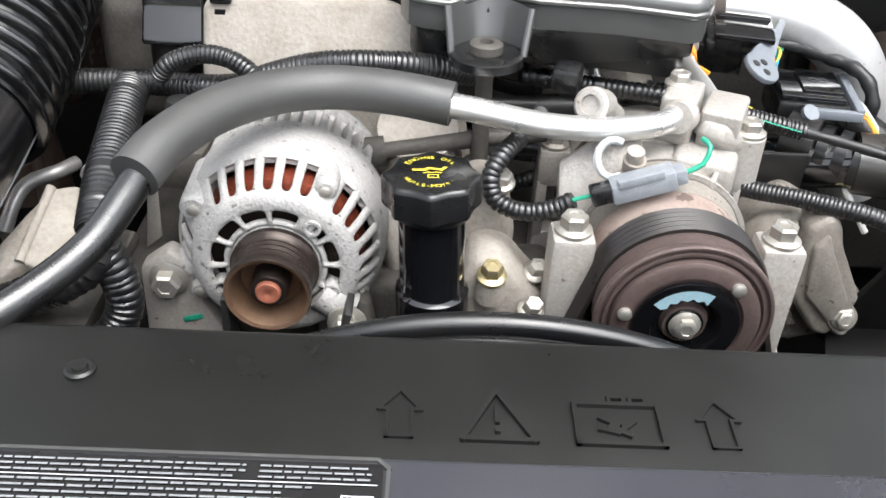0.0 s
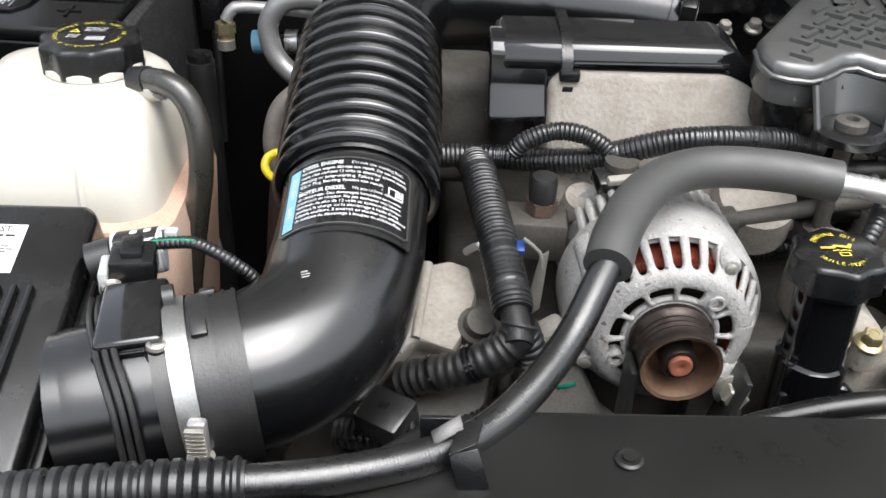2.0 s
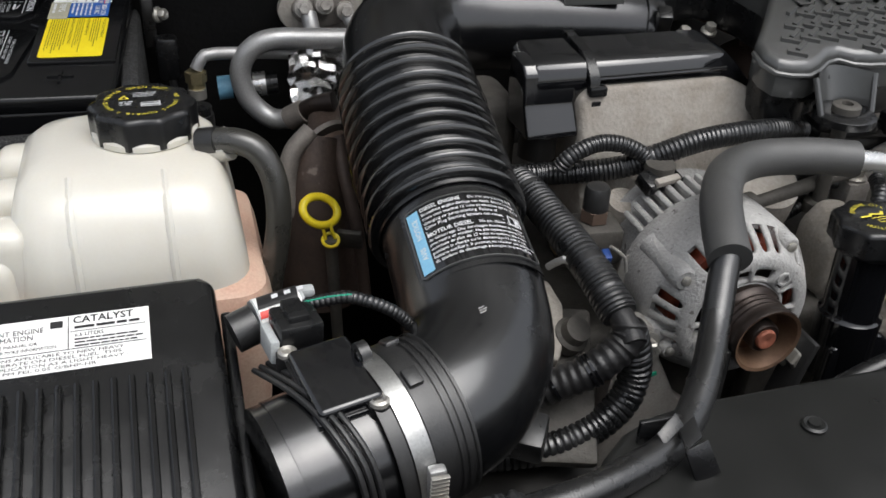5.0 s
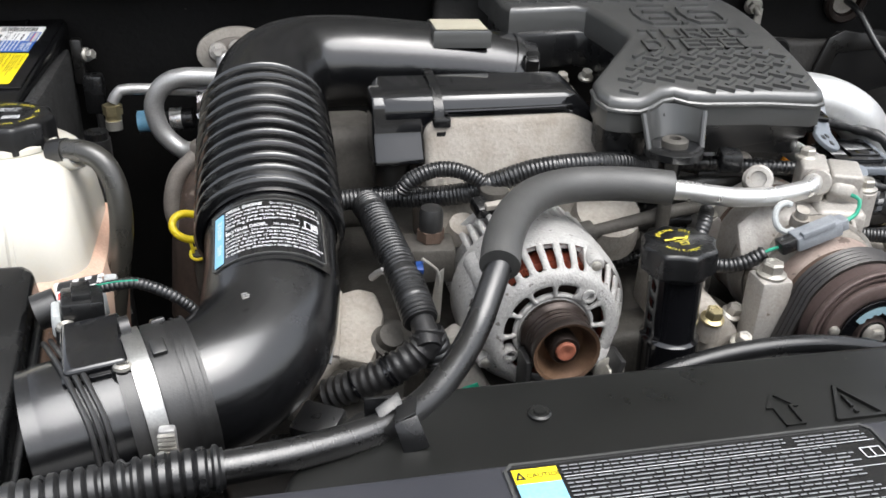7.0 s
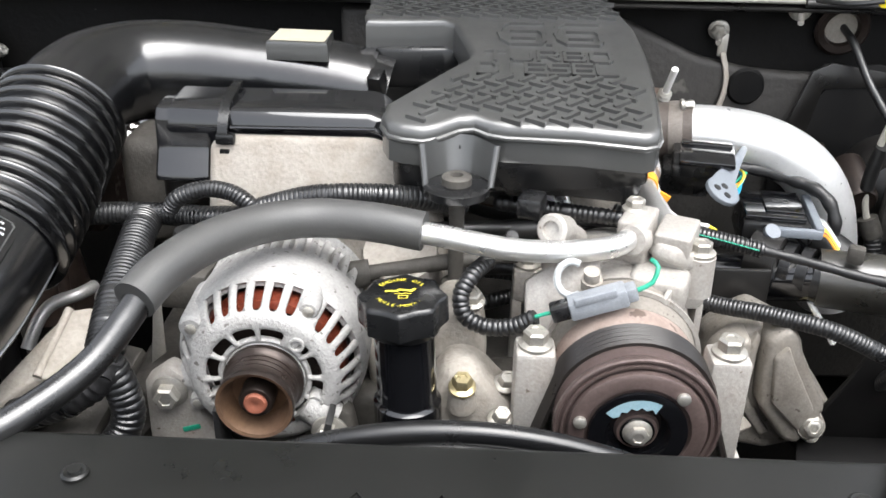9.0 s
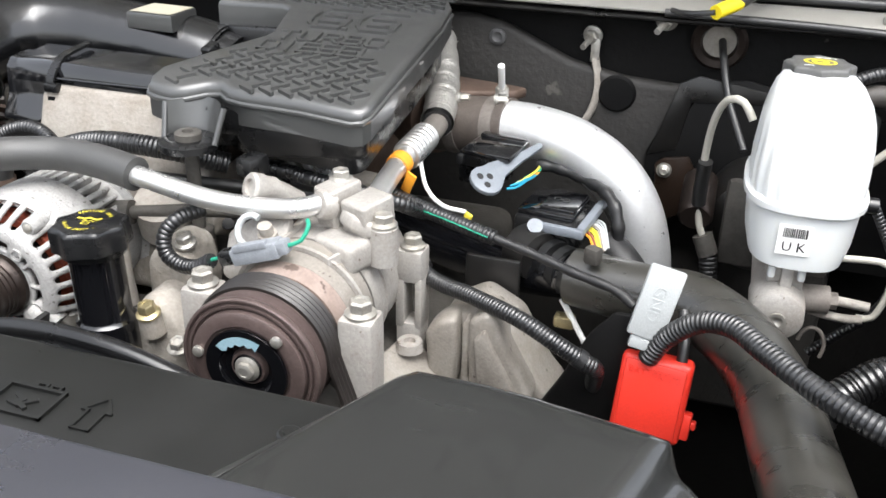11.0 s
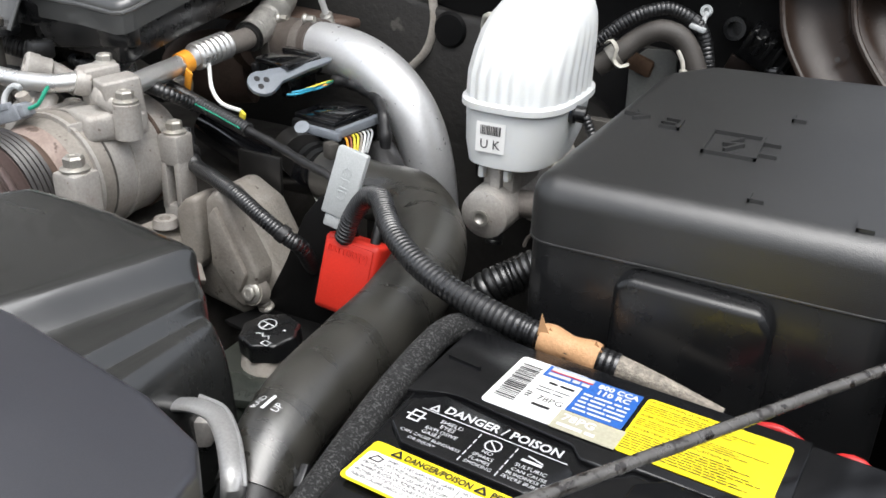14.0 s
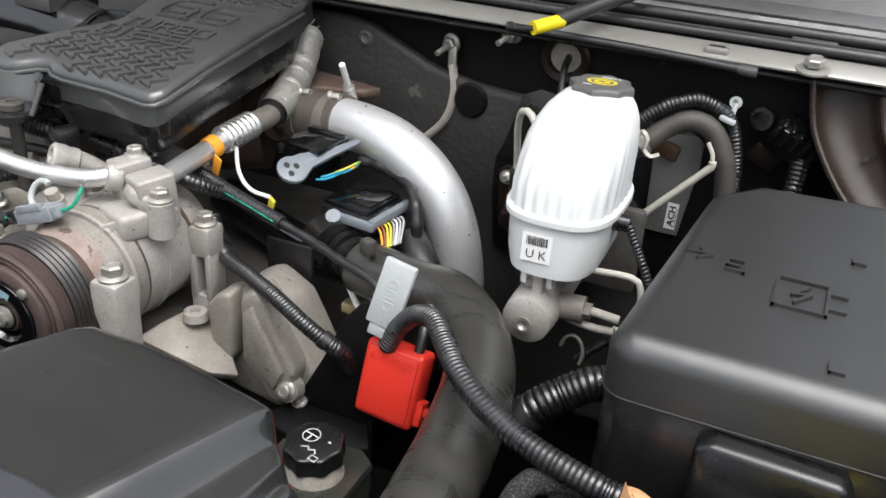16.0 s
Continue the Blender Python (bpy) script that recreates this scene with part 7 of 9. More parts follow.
def compressor():
    c = Vector((0.167, 0, 1.205))
    o = (c.x, 0, c.z)
    F = (0, 1, 0)
    t = thing("compressor", (0.167, 0.55, 1.1), "dusty cast aluminium air conditioning compressor with a rusty clutch pulley", "compressor")
    part("pulley", lathe([(0.488, 0.03), (0.488, 0.0545), (0.464, 0.0545), (0.4628, 0.0515), (0.4605, 0.0553), (0.4588, 0.0515), (0.4565, 0.0553), (0.4548, 0.0515), (0.4525, 0.0553), (0.450, 0.0565), (0.4470, 0.0562), (0.4462, 0.0552), (0.4462, 0.0538), (0.4482, 0.0530), (0.4482, 0.0516), (0.4462, 0.0510), (0.4462, 0.0492), (0.4485, 0.0482), (0.449, 0.047), (0.449, 0.03)], o, F, 72), "rust_mauve", t, "rusty grooved clutch pulley")
    plate = part("clutch_plate", lathe([(0.448, 0.047), (0.4435, 0.0465), (0.442, 0.044), (0.442, 0.036), (0.4445, 0.0345), (0.4445, 0.031), (0.443, 0.03), (0.443, 0.0285), (0.4475, 0.0275), (0.450, 0.016), (0.444, 0.0135), (0.444, 0.0)], o, F, 60), "rust_mauve", t)
    part("hub", lathe([(0.4425, 0.0335), (0.4405, 0.033), (0.4405, 0.022), (0.446, 0.0195), (0.449, 0.013), (0.443, 0.0115), (0.443, 0)], o, F, 48), "gloss", plate)
    part("hub_bolt", hexbolt((c.x, 0.4435, c.z), (0, -1, 0), 0.0075, 0.005), "steel", plate)
    for k in range(3):
        a = radians(48 + 120 * k)
        part("rivet", lathe([(0.442, 0.0045), (0.4395, 0.0045), (0.4385, 0.003), (0.4385, 0)], (c.x + math.cos(a) * 0.040, 0, c.z + math.sin(a) * 0.040), F, 14), "steel", plate)
    bm = bmesh.new()
    for k in range(9):
        a0, a1 = (radians(62 + 9 * j) for j in (k, k + 1))
        bm.faces.new([bm.verts.new((c.x + math.cos(a) * r, 0.4398, c.z + math.sin(a) * r)) for a, r in ((a0, 0.0205 + 0.002 * (k % 2)), (a1, 0.0205 + 0.002 * ((k + 1) % 2)), (a1, 0.0286), (a0, 0.0286))])
    part("blue_mark", bm, "tyre_mark", plate, "faded blue paint mark")
    part("clutch_coil", lathe([(0.488, 0.03), (0.489, 0.050), (0.494, 0.0515), (0.500, 0.050), (0.502, 0.046), (0.506, 0.046), (0.506, 0.03)], o, F, 60), "rust", t)
    part("neck", lathe([(0.500, 0.03), (0.501, 0.0475), (0.508, 0.0515), (0.522, 0.0545), (0.522, 0.03)], o, F, 60), "rust_dust", t)
    part("front_head", lathe([(0.516, 0.03), (0.516, 0.0535), (0.522, 0.0555), (0.535, 0.057), (0.540, 0.059), (0.548, 0.059), (0.548, 0.03)], o, F, 64), "cast_worn", t)
    part("gasket", lathe([(0.5478, 0.0), (0.5478, 0.0583), (0.5512, 0.0583), (0.5512, 0.0)], o, F, 60), "cast_dark", t)
    part("cylinder", lathe([(0.551, 0.03), (0.551, 0.059), (0.580, 0.058), (0.612, 0.058), (0.614, 0.0575), (0.614, 0.03)], o, F, 64), "cast", t)
    part("rear_gasket", lathe([(0.6138, 0.0), (0.6138, 0.0592), (0.6172, 0.0592), (0.6172, 0.0)], o, F, 60), "rust", t)
    part("rear_head", lathe([(0.617, 0.03), (0.617, 0.059), (0.640, 0.058), (0.650, 0.050), (0.652, 0)], o, F, 64), "cast", t)
    for y in (0.530, 0.575):
        part("casting_rib", lathe([(y, 0.057), (y, 0.0605), (y + 0.004, 0.0605), (y + 0.004, 0.057)], o, F, 60), "cast", t)
    # mounting lugs
    for x, y in ((0.100, 0.498), (0.236, 0.496)):
        part("mount_column", box(x - 0.0145, y - 0.014, 1.11, x + 0.0145, y + 0.014, 1.236, 0.004), "cast", t)
        part("mount_bolt", hexbolt((x, y, 1.237), UP, 0.0092, 0.010), "steel", t)
    for x, y in ((0.234, 0.619), (0.100, 0.619)):
        part("mount_pillar", merge(box(x - 0.012, y - 0.012, 1.205, x + 0.012, y + 0.012, 1.236, 0.003), box(x - 0.012, y - 0.012, 1.12, x + 0.012, y + 0.012, 1.165, 0.003), box(x - 0.012, y - 0.012, 1.16, x - 0.004, y + 0.012, 1.21, 0.001), box(x + 0.006, y - 0.012, 1.16, x + 0.012, y + 0.012, 1.21, 0.001)), "cast", t)
        part("mount_bolt", hexbolt((x, y, 1.237), UP, 0.0082, 0.009), "steel", t)
    # manifold on top
    part("port_base", brick((0.200, 0.572, 1.254), (0.044, 0.060, 0.026), axes_of((0.35, 1, 0)), 0.006, 3), "cast", t)
    part("port_block", brick((0.180, 0.587, 1.283), (0.024, 0.034, 0.036), axes_of((0.45, 1, 0.1)), 0.003, 3), "cast", t)
    part("port_block", brick((0.209, 0.580, 1.277), (0.028, 0.036, 0.036), axes_of((0.45, 1, 0.1)), 0.003, 3), "cast", t)
    part("tube_boss", lathe([(0, 0), (0, 0.0125), (0.010, 0.0125), (0.012, 0.011), (0.012, 0)], (0.178, 0.574, 1.286), (-0.5, -0.8, 0.2), 24), "cast", t)
    slope = Matrix.Translation((0.206, 0.578, 1.272)) @ Euler((radians(-8), radians(24), radians(20))).to_matrix().to_4x4()
    part("port_flange", prism([(-0.022, -0.006), (-0.012, -0.020), (0.012, -0.022), (0.024, -0.010), (0.022, 0.010), (0.006, 0.024), (-0.012, 0.020)], 0.014, slope @ Matrix.Translation((0, 0, -0.006)), 0.004, 3), "cast", t)
    part("casting_rib", brick((0.205, 0.552, 1.252), (0.004, 0.05, 0.02), axes_of((0.5, 1, 0.1)), 0.0015), "cast", t)
    part("casting_rib", brick((0.150, 0.560, 1.259), (0.004, 0.05, 0.012), axes_of((0.1, 1, 0)), 0.0015), "cast", t)
    part("bolt_column", lathe([(0, 0), (0, 0.0125), (0.032, 0.012), (0.034, 0.010), (0.034, 0)], (0.226, 0.570, 1.243), UP, 22), "cast", t)
    part("manifold_bolt", hexbolt((0.226, 0.570, 1.277), UP, 0.0085, 0.008), "steel", t)
    part("manifold_bolt", hexbolt((0.178, 0.596, 1.30), UP, 0.0075, 0.007), "steel", t)
    return t


compressor()

t = thing("oil_filler", (0.006, 0.485, 1.1), "black oil filler neck with a scalloped screw cap", "oil filler")
part("neck", lathe([(0, 0), (0, 0.0245), (0.058, 0.0245), (0.060, 0.0225), (0.062, 0.0215), (0.13, 0.0215), (0.13, 0)], (0.012, 0.487, 1.135), (-0.04, 0.02, 1), 36), "gloss", t)
OIL_CAP = part("cap", scalloped((0.007, 0.4895, 1.2585), (-0.04, 0.02, 1), 0.0315, 0.021, 8, 0.11, 0.004), "plastic", t, "black cap with yellow writing")
part("cap_skirt", lathe([(0, 0), (0, 0.0255), (0.006, 0.027), (0.006, 0)], (0.007, 0.4895, 1.253), (-0.04, 0.02, 1), 36), "plastic", OIL_CAP)

# refrigerant line: foam sleeve, bare tube, hose
t = thing("refrigerant_line", (-0.1, 0.45, 1.2), "grey foam covered refrigerant line with a bare aluminium end", "refrigerant line")
part("foam_sleeve", tube([(0.018, 0.541, 1.302), (-0.02, 0.548, 1.305), (-0.062, 0.552, 1.305), (-0.098, 0.535, 1.307), (-0.127, 0.500, 1.309), (-0.147, 0.463, 1.306), (-0.157, 0.436, 1.299)], 0.0145, 24, 0.006), "foam", t)
part("aluminium_tube", tube([(0.005, 0.542, 1.302), (0.03, 0.541, 1.299), (0.08, 0.543, 1.289), (0.125, 0.55, 1.285), (0.158, 0.558, 1.286), (0.172, 0.570, 1.288)], 0.0085, 20, 0.006), "alu", t)
part("hose", corrugated([(-0.152, 0.446, 1.303), (-0.162, 0.432, 1.288), (-0.178, 0.408, 1.270), (-0.200, 0.378, 1.260), (-0.226, 0.350, 1.254), (-0.255, 0.328, 1.256), (-0.30, 0.310, 1.260), (-0.345, 0.301, 1.262), (-0.40, 0.297, 1.262)], 0.0096, 0.0018, 0.00006, 18), "wet_hose", t)
part("corrugated_end", corrugated([(-0.345, 0.301, 1.262), (-0.40, 0.296, 1.262), (-0.47, 0.290, 1.258), (-0.56, 0.285, 1.25)], 0.0135, 0.0068, 0.0022, 20), "loom", t)

# black beam over the valve cover
t = thing("harness_channel", (-0.11, 0.68, 1.3), "glossy black plastic harness channel with cable ties", "harness channel")
section = [(0.665, 1.312), (0.6625, 1.3325), (0.6635, 1.3365), (0.6655, 1.3425), (0.669, 1.3468), (0.6745, 1.3488), (0.690, 1.3500), (0.715, 1.352), (0.716, 1.312)]
bm = bmesh.new()
rings = []
for x, drop, pinch in ((-0.2125, 0.010, 0.6), (-0.2085, 0.003, 0.9), (-0.202, 0.0, 1.0), (-0.10, 0.0, 1.0), (-0.036, 0.0, 1.0), (-0.026, 0.003, 1.0), (-0.014, 0.012, 0.95), (0.004, 0.030, 0.9), (0.022, 0.052, 0.85)):
    rings.append([bm.verts.new((x, 0.688 + (y - 0.688) * pinch, 1.335 + (z - 1.335) * pinch - drop)) for y, z in section])
for a, b in zip(rings, rings[1:]):
    for k in range(len(section)):
        bm.faces.new((a[k], b[k], b[(k + 1) % len(section)], a[(k + 1) % len(section)]))
bm.faces.new(rings[0])
bm.faces.new(rings[-1][::-1])
bmesh.ops.recalc_face_normals(bm, faces=bm.faces[:])
part("channel", bm, "gloss", t, sharp=50)
part("front_lip", tube([(-0.150, 0.6605, 1.3345), (-0.09, 0.6605, 1.3350), (-0.030, 0.6620, 1.3355)], 0.0016, 8, 0.03), "gloss", t)
part("down_leg", prism([(0.649, 1.289), (0.6495, 1.294), (0.6615, 1.314), (0.6645, 1.340), (0.672, 1.3475), (0.690, 1.349), (0.700, 1.349), (0.700, 1.289)], 0.046, along_x(-0.2148, 0, 0), 0.006, 3), "gloss", t)
part("leg_neck", lathe([(0, 0), (0, 0.0165), (0.018, 0.0165), (0.022, 0.019), (0.024, 0)], (-0.197, 0.668, 1.267), UP, 24), "dark_metal", t)
part("drop_tab", prism([(0.661, 1.298), (0.6605, 1.316), (0.672, 1.316), (0.672, 1.297)], 0.0465, along_x(-0.1342, 0, 0), 0.002), "gloss", t)
for x in (-0.075, -0.055):
    part("latch_mark", brick((x, 0.6608, 1.3235), (0.015, 0.002, 0.0035), None, 0.0008), "gloss", t)

# intake manifold casting
t = thing("intake_casting", (-0.09, 0.68, 1.1), "rough tan dusted intake casting with a rounded shoulder", "intake casting")
slant = Matrix(((1, 0, 0, 0), (0, 0.34, 0.94, 0.636), (0, 0.94, -0.34, 1.27), (0, 0, 0, 1)))
part("hump", prism([(-0.170, -0.05), (-0.168, 0.055), (-0.158, 0.064), (-0.030, 0.064), (-0.008, 0.054), (0.008, 0.036), (0.030, -0.015), (0.038, -0.06), (-0.15, -0.06)], 0.09, slant, 0.010, 4), "cast_tan", t)
# runner in the dark casting colour, which stands for the shadow on it
part("left_runner", box(-0.268, 0.70, 1.20, -0.20, 0.77, 1.306, 0.016, 4), "cast_dark", t)
for x, v in ((-0.120, -0.05), (-0.060, -0.052), (-0.015, -0.045)):
    part("rib", brick((x, 0.632 + 0.34 * v, 1.27 + 0.94 * v), (0.007, 0.008, 0.030), None, 0.002), "cast_tan", t)
part("port_ring", lathe([(0, 0.010), (0, 0.016), (0.006, 0.016), (0.006, 0.010), (0, 0.010)], (-0.085, 0.604, 1.252), (0, -0.8, 0.6), 22), "rust", t)
part("lower_runner", prism([(-0.15, -0.058), (-0.02, -0.058), (0.0, -0.12), (-0.13, -0.12)], 0.10, slant, 0.008, 3), "cast_tan", t)
part("port_boss", lathe([(0, 0), (0, 0.017), (0.014, 0.014), (0.014, 0)], (-0.140, 0.612, 1.235), (0, -0.4, 1), 20), "cast_tan", t)
part("hidden_boss", lathe([(0, 0), (0, 0.035), (0.03, 0.03), (0.03, 0)], (-0.005, 0.62, 1.225), (0, -0.5, 1), 24), "cast_tan", t)

# engine block mass
t = thing("engine_block", (0.05, 0.7, 0.7), "oily dark cast engine block under the accessories", "engine")
part("block", box(-0.24, 0.56, 0.70, 0.25, 0.96, 1.14, 0.02, 3), "cast_dark", t)
part("front_case", prism([(-0.20, 0.72), (-0.20, 1.10), (-0.12, 1.16), (0.02, 1.17), (0.09, 1.18), (0.20, 1.10), (0.22, 0.72)], 0.05, along_y(0, 0.525, 0), 0.01, 3), "cast_dark", t)

# air box and coolant tank
def air_box():
    t = thing("air_box", (-0.6, 0.4, 1.1), "black ribbed plastic air filter box with a white label", "air filter box")
    slope = Matrix.Translation((-0.477, 0.523, 1.281)) @ Euler((radians(16.5), 0, 0)).to_matrix().to_4x4()
    lid = part("lid", prism([(-0.33, 0), (-0.008, 0), (0.0, -0.008), (0.004, -0.30), (-0.33, -0.30)], 0.06, slope @ Matrix.Translation((0, 0, -0.06)), 0.006, 3), "air_box", t)
    part("body", box(-0.80, 0.22, 1.02, -0.481, 0.515, 1.20, 0.006), "air_box", t)
    part("outlet_wall", prism([(0.505, 1.262), (0.515, 1.25), (0.515, 1.05), (0.285, 1.05), (0.285, 1.190), (0.295, 1.198)], 0.007, along_x(-0.4755, 0, 0), 0.002), "air_box", t)
    f = lambda u, v, h: slope @ Vector((u, v, h))
    for k in range(18):
        u = -0.0225 - 0.0098 * k
        part("rib", prism([(u - 0.0026, -0.29), (u + 0.0026, -0.29), (u + 0.0018, -0.073), (u - 0.0018, -0.073)], 0.006, slope, 0.0012), "air_box", lid)
    lab = part("paper_label", sheet(f, -0.205, -0.0605, -0.0405, -0.021, 0.0006), "white", t, "white printed emissions label")
    part("heading", merge(lettering(f, "CATALYST", -0.084, -0.0275, 0.0072, 0.0011, bold=0.015), lettering(f, "IMPORTANT ENGINE", -0.146, -0.0312, 0.0052, 0.0011, width=0.046), lettering(f, "INFORMATION", -0.138, -0.0358, 0.0052, 0.0011, width=0.032)), "ink", lab)
    part("rule", merge(stroke(f, [(-0.0865, -0.0225), (-0.0865, -0.046)], 0.0005, 0.0011), stroke(f, [(-0.202, -0.0462), (-0.043, -0.0462)], 0.0005, 0.0011), stroke(f, [(-0.0865, -0.0335), (-0.043, -0.0335)], 0.0004, 0.0011)), "ink", lab)
    part("square_mark", sheet(f, -0.0965, -0.0295, -0.0895, -0.0245, 0.0011, thick=0), "ink", lab)
    part("small_writing", merge(bars(f, -0.083, -0.0325, -0.046, -0.0288, 1, 1, 0.0011, 0.5, 0.0), lettering(f, "6.6 LITERS", -0.083, -0.0375, 0.0037, 0.0011), bars(f, -0.083, -0.0455, -0.044, -0.0383, 3, 2, 0.0011, 0.42, 0.1), bars(f, -0.199, -0.0345, -0.155, -0.0235, 3, 5, 0.0011, 0.42)), "ink", lab)
    part("small_writing", paragraph(f, [("SEE SERVICE MANUAL OR", 0.036), ("MANUAL FOR MORE INFORMATION.", 0.047)], -0.1395, -0.0402, 0.0038, 0.0033, 0.0011), "ink", lab)
    part("writing_line", paragraph(f, [("CONFORMS TO U.S. EPA REGULATIONS APPLICABLE TO NEW HEAVY -", 0.146), ("THIS ENGINE IS CERTIFIED TO OPERATE ON DIESEL FUEL. THIS", 0.142), ("A PRIMARY INTENDED SERVICE APPLICATION AS A LIGHT HEAVY -", 0.146), ("NMHC + NOX FEL 2.4 G/BHP-HR  PM FEL 0.05 G/BHP-HR", 0.128)], -0.199, -0.0498, 0.0031, 0.0031, 0.0011), "ink", lab)
    return t


air_box()


def rounded_ring(x0, y0, x1, y1, r, n=5):
    out = []
    for cx, cy, a0 in ((x1 - r, y0 + r, -90), (x1 - r, y1 - r, 0), (x0 + r, y1 - r, 90), (x0 + r, y0 + r, 180)):
        for k in range(n + 1):
            a = radians(a0 + 90 * k / n)
            out.append((cx + r * math.cos(a), cy + r * math.sin(a)))
    return out


def loft_rings(levels, cap=True):
    """A skin over rings of (outline, z)."""
    bm = bmesh.new()
    rings = [[bm.verts.new((x, y, z)) for x, y in o] for o, z in levels]
    for a, b in zip(rings, rings[1:]):
        for k in range(len(a)):
            bm.faces.new((a[k], a[(k + 1) % len(a)], b[(k + 1) % len(b)], b[k]))
    if cap:
        bm.faces.new(rings[0][::-1])
        bm.faces.new(rings[-1])
    return bm


def coolant_tank():
    t = thing("coolant_tank", (-0.56, 0.62, 1.1), "milky white plastic coolant tank with reddish stained base", "coolant tank")
    R = rounded_ring
    part("upper_tank", loft_rings([(R(-0.602, 0.545, -0.449, 0.70, 0.026), 1.215), (R(-0.602, 0.547, -0.451, 0.70, 0.026), 1.26), (R(-0.600, 0.552, -0.455, 0.70, 0.026), 1.29), (R(-0.598, 0.560, -0.458, 0.698, 0.026), 1.305), (R(-0.594, 0.572, -0.463, 0.695, 0.026), 1.317), (R(-0.586, 0.588, -0.470, 0.69, 0.026), 1.324), (R(-0.572, 0.602, -0.482, 0.685, 0.026), 1.327)]), "tank", t)
    part("lower_tank", loft_rings([(R(-0.70, 0.54, -0.447, 0.70, 0.02), 1.10), (R(-0.70, 0.535, -0.440, 0.70, 0.02), 1.19), (R(-0.70, 0.535, -0.437, 0.70, 0.02), 1.232), (R(-0.70, 0.54, -0.441, 0.70, 0.02), 1.247), (R(-0.69, 0.548, -0.45, 0.695, 0.02), 1.252)]), "tank_base", t)
    for k, (y0, y1) in enumerate(((0.548, 0.584), (0.586, 0.622), (0.624, 0.66), (0.662, 0.70))):
        part("side_lobe", box(-0.76, y0, 1.20, -0.598, y1, 1.288 + 0.004 * k, 0.013, 4), "tank", t)
    for k in range(3):
        part("shoulder_bulge", box(-0.625 + 0.004 * k, 0.556 + 0.045 * k, 1.24, -0.585 + 0.006 * k, 0.592 + 0.045 * k, 1.305 + 0.005 * k, 0.014, 4), "tank", t)
    for x in (-0.560, -0.500):
        part("moulded_ridge", tube([(x, 0.5465, 1.22), (x, 0.549, 1.26), (x, 0.556, 1.293), (x, 0.570, 1.312), (x, 0.59, 1.322)], 0.0035, 8), "tank", t)
    part("neck", lathe([(0, 0), (0, 0.036), (0.010, 0.034), (0.012, 0.0365), (0.016, 0.0365), (0.018, 0.033), (0.024, 0.033), (0.024, 0)], (-0.510, 0.645, 1.316), UP, 34), "tank", t)
    cap = part("cap", scalloped((-0.510, 0.645, 1.3285), UP, 0.0372, 0.0225, 10, 0.085, 0.004), "plastic", t, "black screw cap with yellow and white writing")
    o = Vector((-0.510, 0.645, 1.3512))
    def ring_text(string, a0, span, size, r):
        bms = []
        for i, ch in enumerate(string):
            if ch != " ":
                a = radians(a0 - span * i / max(1, len(string) - 1))
                out = Vector((math.cos(a), math.sin(a), 0))
                g = flat_map(o + out * r, (math.sin(a), -math.cos(a), 0), out)
                bms.append(lettering(g, ch, 0, 0, size, 0.0004, align="CENTER"))
        return merge(*bms)
    part("yellow_ring", merge(ring_text("NEVER OPEN HOT!", 165, 125, 0.0052, 0.0225), ring_text("NE JAMAIS OUVRIR A CHAUD", 15, 195, 0.0046, 0.0225), stroke(flat_map(o, (1, 0, 0), (0, 1, 0)), [(-0.015, 0.004), (-0.009, 0.004), (-0.012, 0.009)], 0.0011, 0.0004, 0, True)), "ink_yellow", cap)
    g = flat_map(o, (1, 0, 0), (0, 1, 0))
    part("white_symbols", merge(bars(g, -0.006, 0.006, 0.010, 0.015, 4, 8, 0.0004), stroke(g, [(0.0, -0.004), (0.012, -0.004), (0.012, -0.011), (0.0, -0.011)], 0.0012, 0.0004, 0, True), stroke(g, [(0.002, -0.0075), (0.010, -0.0075)], 0.003, 0.0004), bars(g, -0.015, -0.008, -0.005, 0.0, 3, 9, 0.0004)), "ink_white", cap)
    part("outlet", tube([(-0.475, 0.625, 1.318), (-0.455, 0.615, 1.327)], 0.012, 16), "tank", t)
    return t


coolant_tank()


# intake meter, clamp and label
t = thing("air_meter", (-0.42, 0.39, 1.18), "black air flow meter tube with a plug-in sensor", "air flow meter")
part("neck", tube([(-0.4600, 0.3777, 1.2323), (-0.446, 0.3808, 1.2335)], 0.0448, 40), "duct", t)
part("tube", tube([(-0.4490, 0.3803, 1.2335), (-0.444, 0.3815, 1.2342), (-0.425, 0.386, 1.236), (-0.388, 0.395, 1.240)], 0.0455, 40, 0.006), "duct", t)
d = Vector((0.037, 0.009, 0.004)).normalized()
top = Vector((0.05, 0.02, 1)).normalized()
base = part("sensor_base", brick((-0.4210, 0.400, 1.2680), (0.036, 0.056, 0.026), axes_of((-0.0098, 0.055, -0.001), top), 0.004), "plastic", t)
A = axes_of((-0.0098, 0.055, -0.001), top)
LID = Vector((-0.4205, 0.3990, 1.2690))
lid_up = Vector((-0.06, -0.02, 1)).normalized()
AL = axes_of((-0.0098, 0.055, 0.0005), lid_up)
part("sensor_lid", brick(LID + lid_up * 0.016, (0.0360, 0.0560, 0.008), AL, 0.003, 3), "gloss", t)
part("lid_rim", brick(LID + lid_up * 0.0120, (0.0390, 0.0590, 0.003), AL, 0.001), "gloss", t)
for q in ((-0.4020, 0.3735, 1.2845), (-0.4425, 0.430, 1.2805)):
    part("screw_boss", lathe([(-0.01, 0), (-0.01, 0.0065), (0.0, 0.0065), (0, 0)], q, top, 16), "plastic", t)
    part("screw", lathe([(0, 0), (0, 0.0058), (0.002, 0.0055), (0.003, 0.004), (0.0015, 0.0025), (0.0015, 0)], q, top, 16), "steel", t)
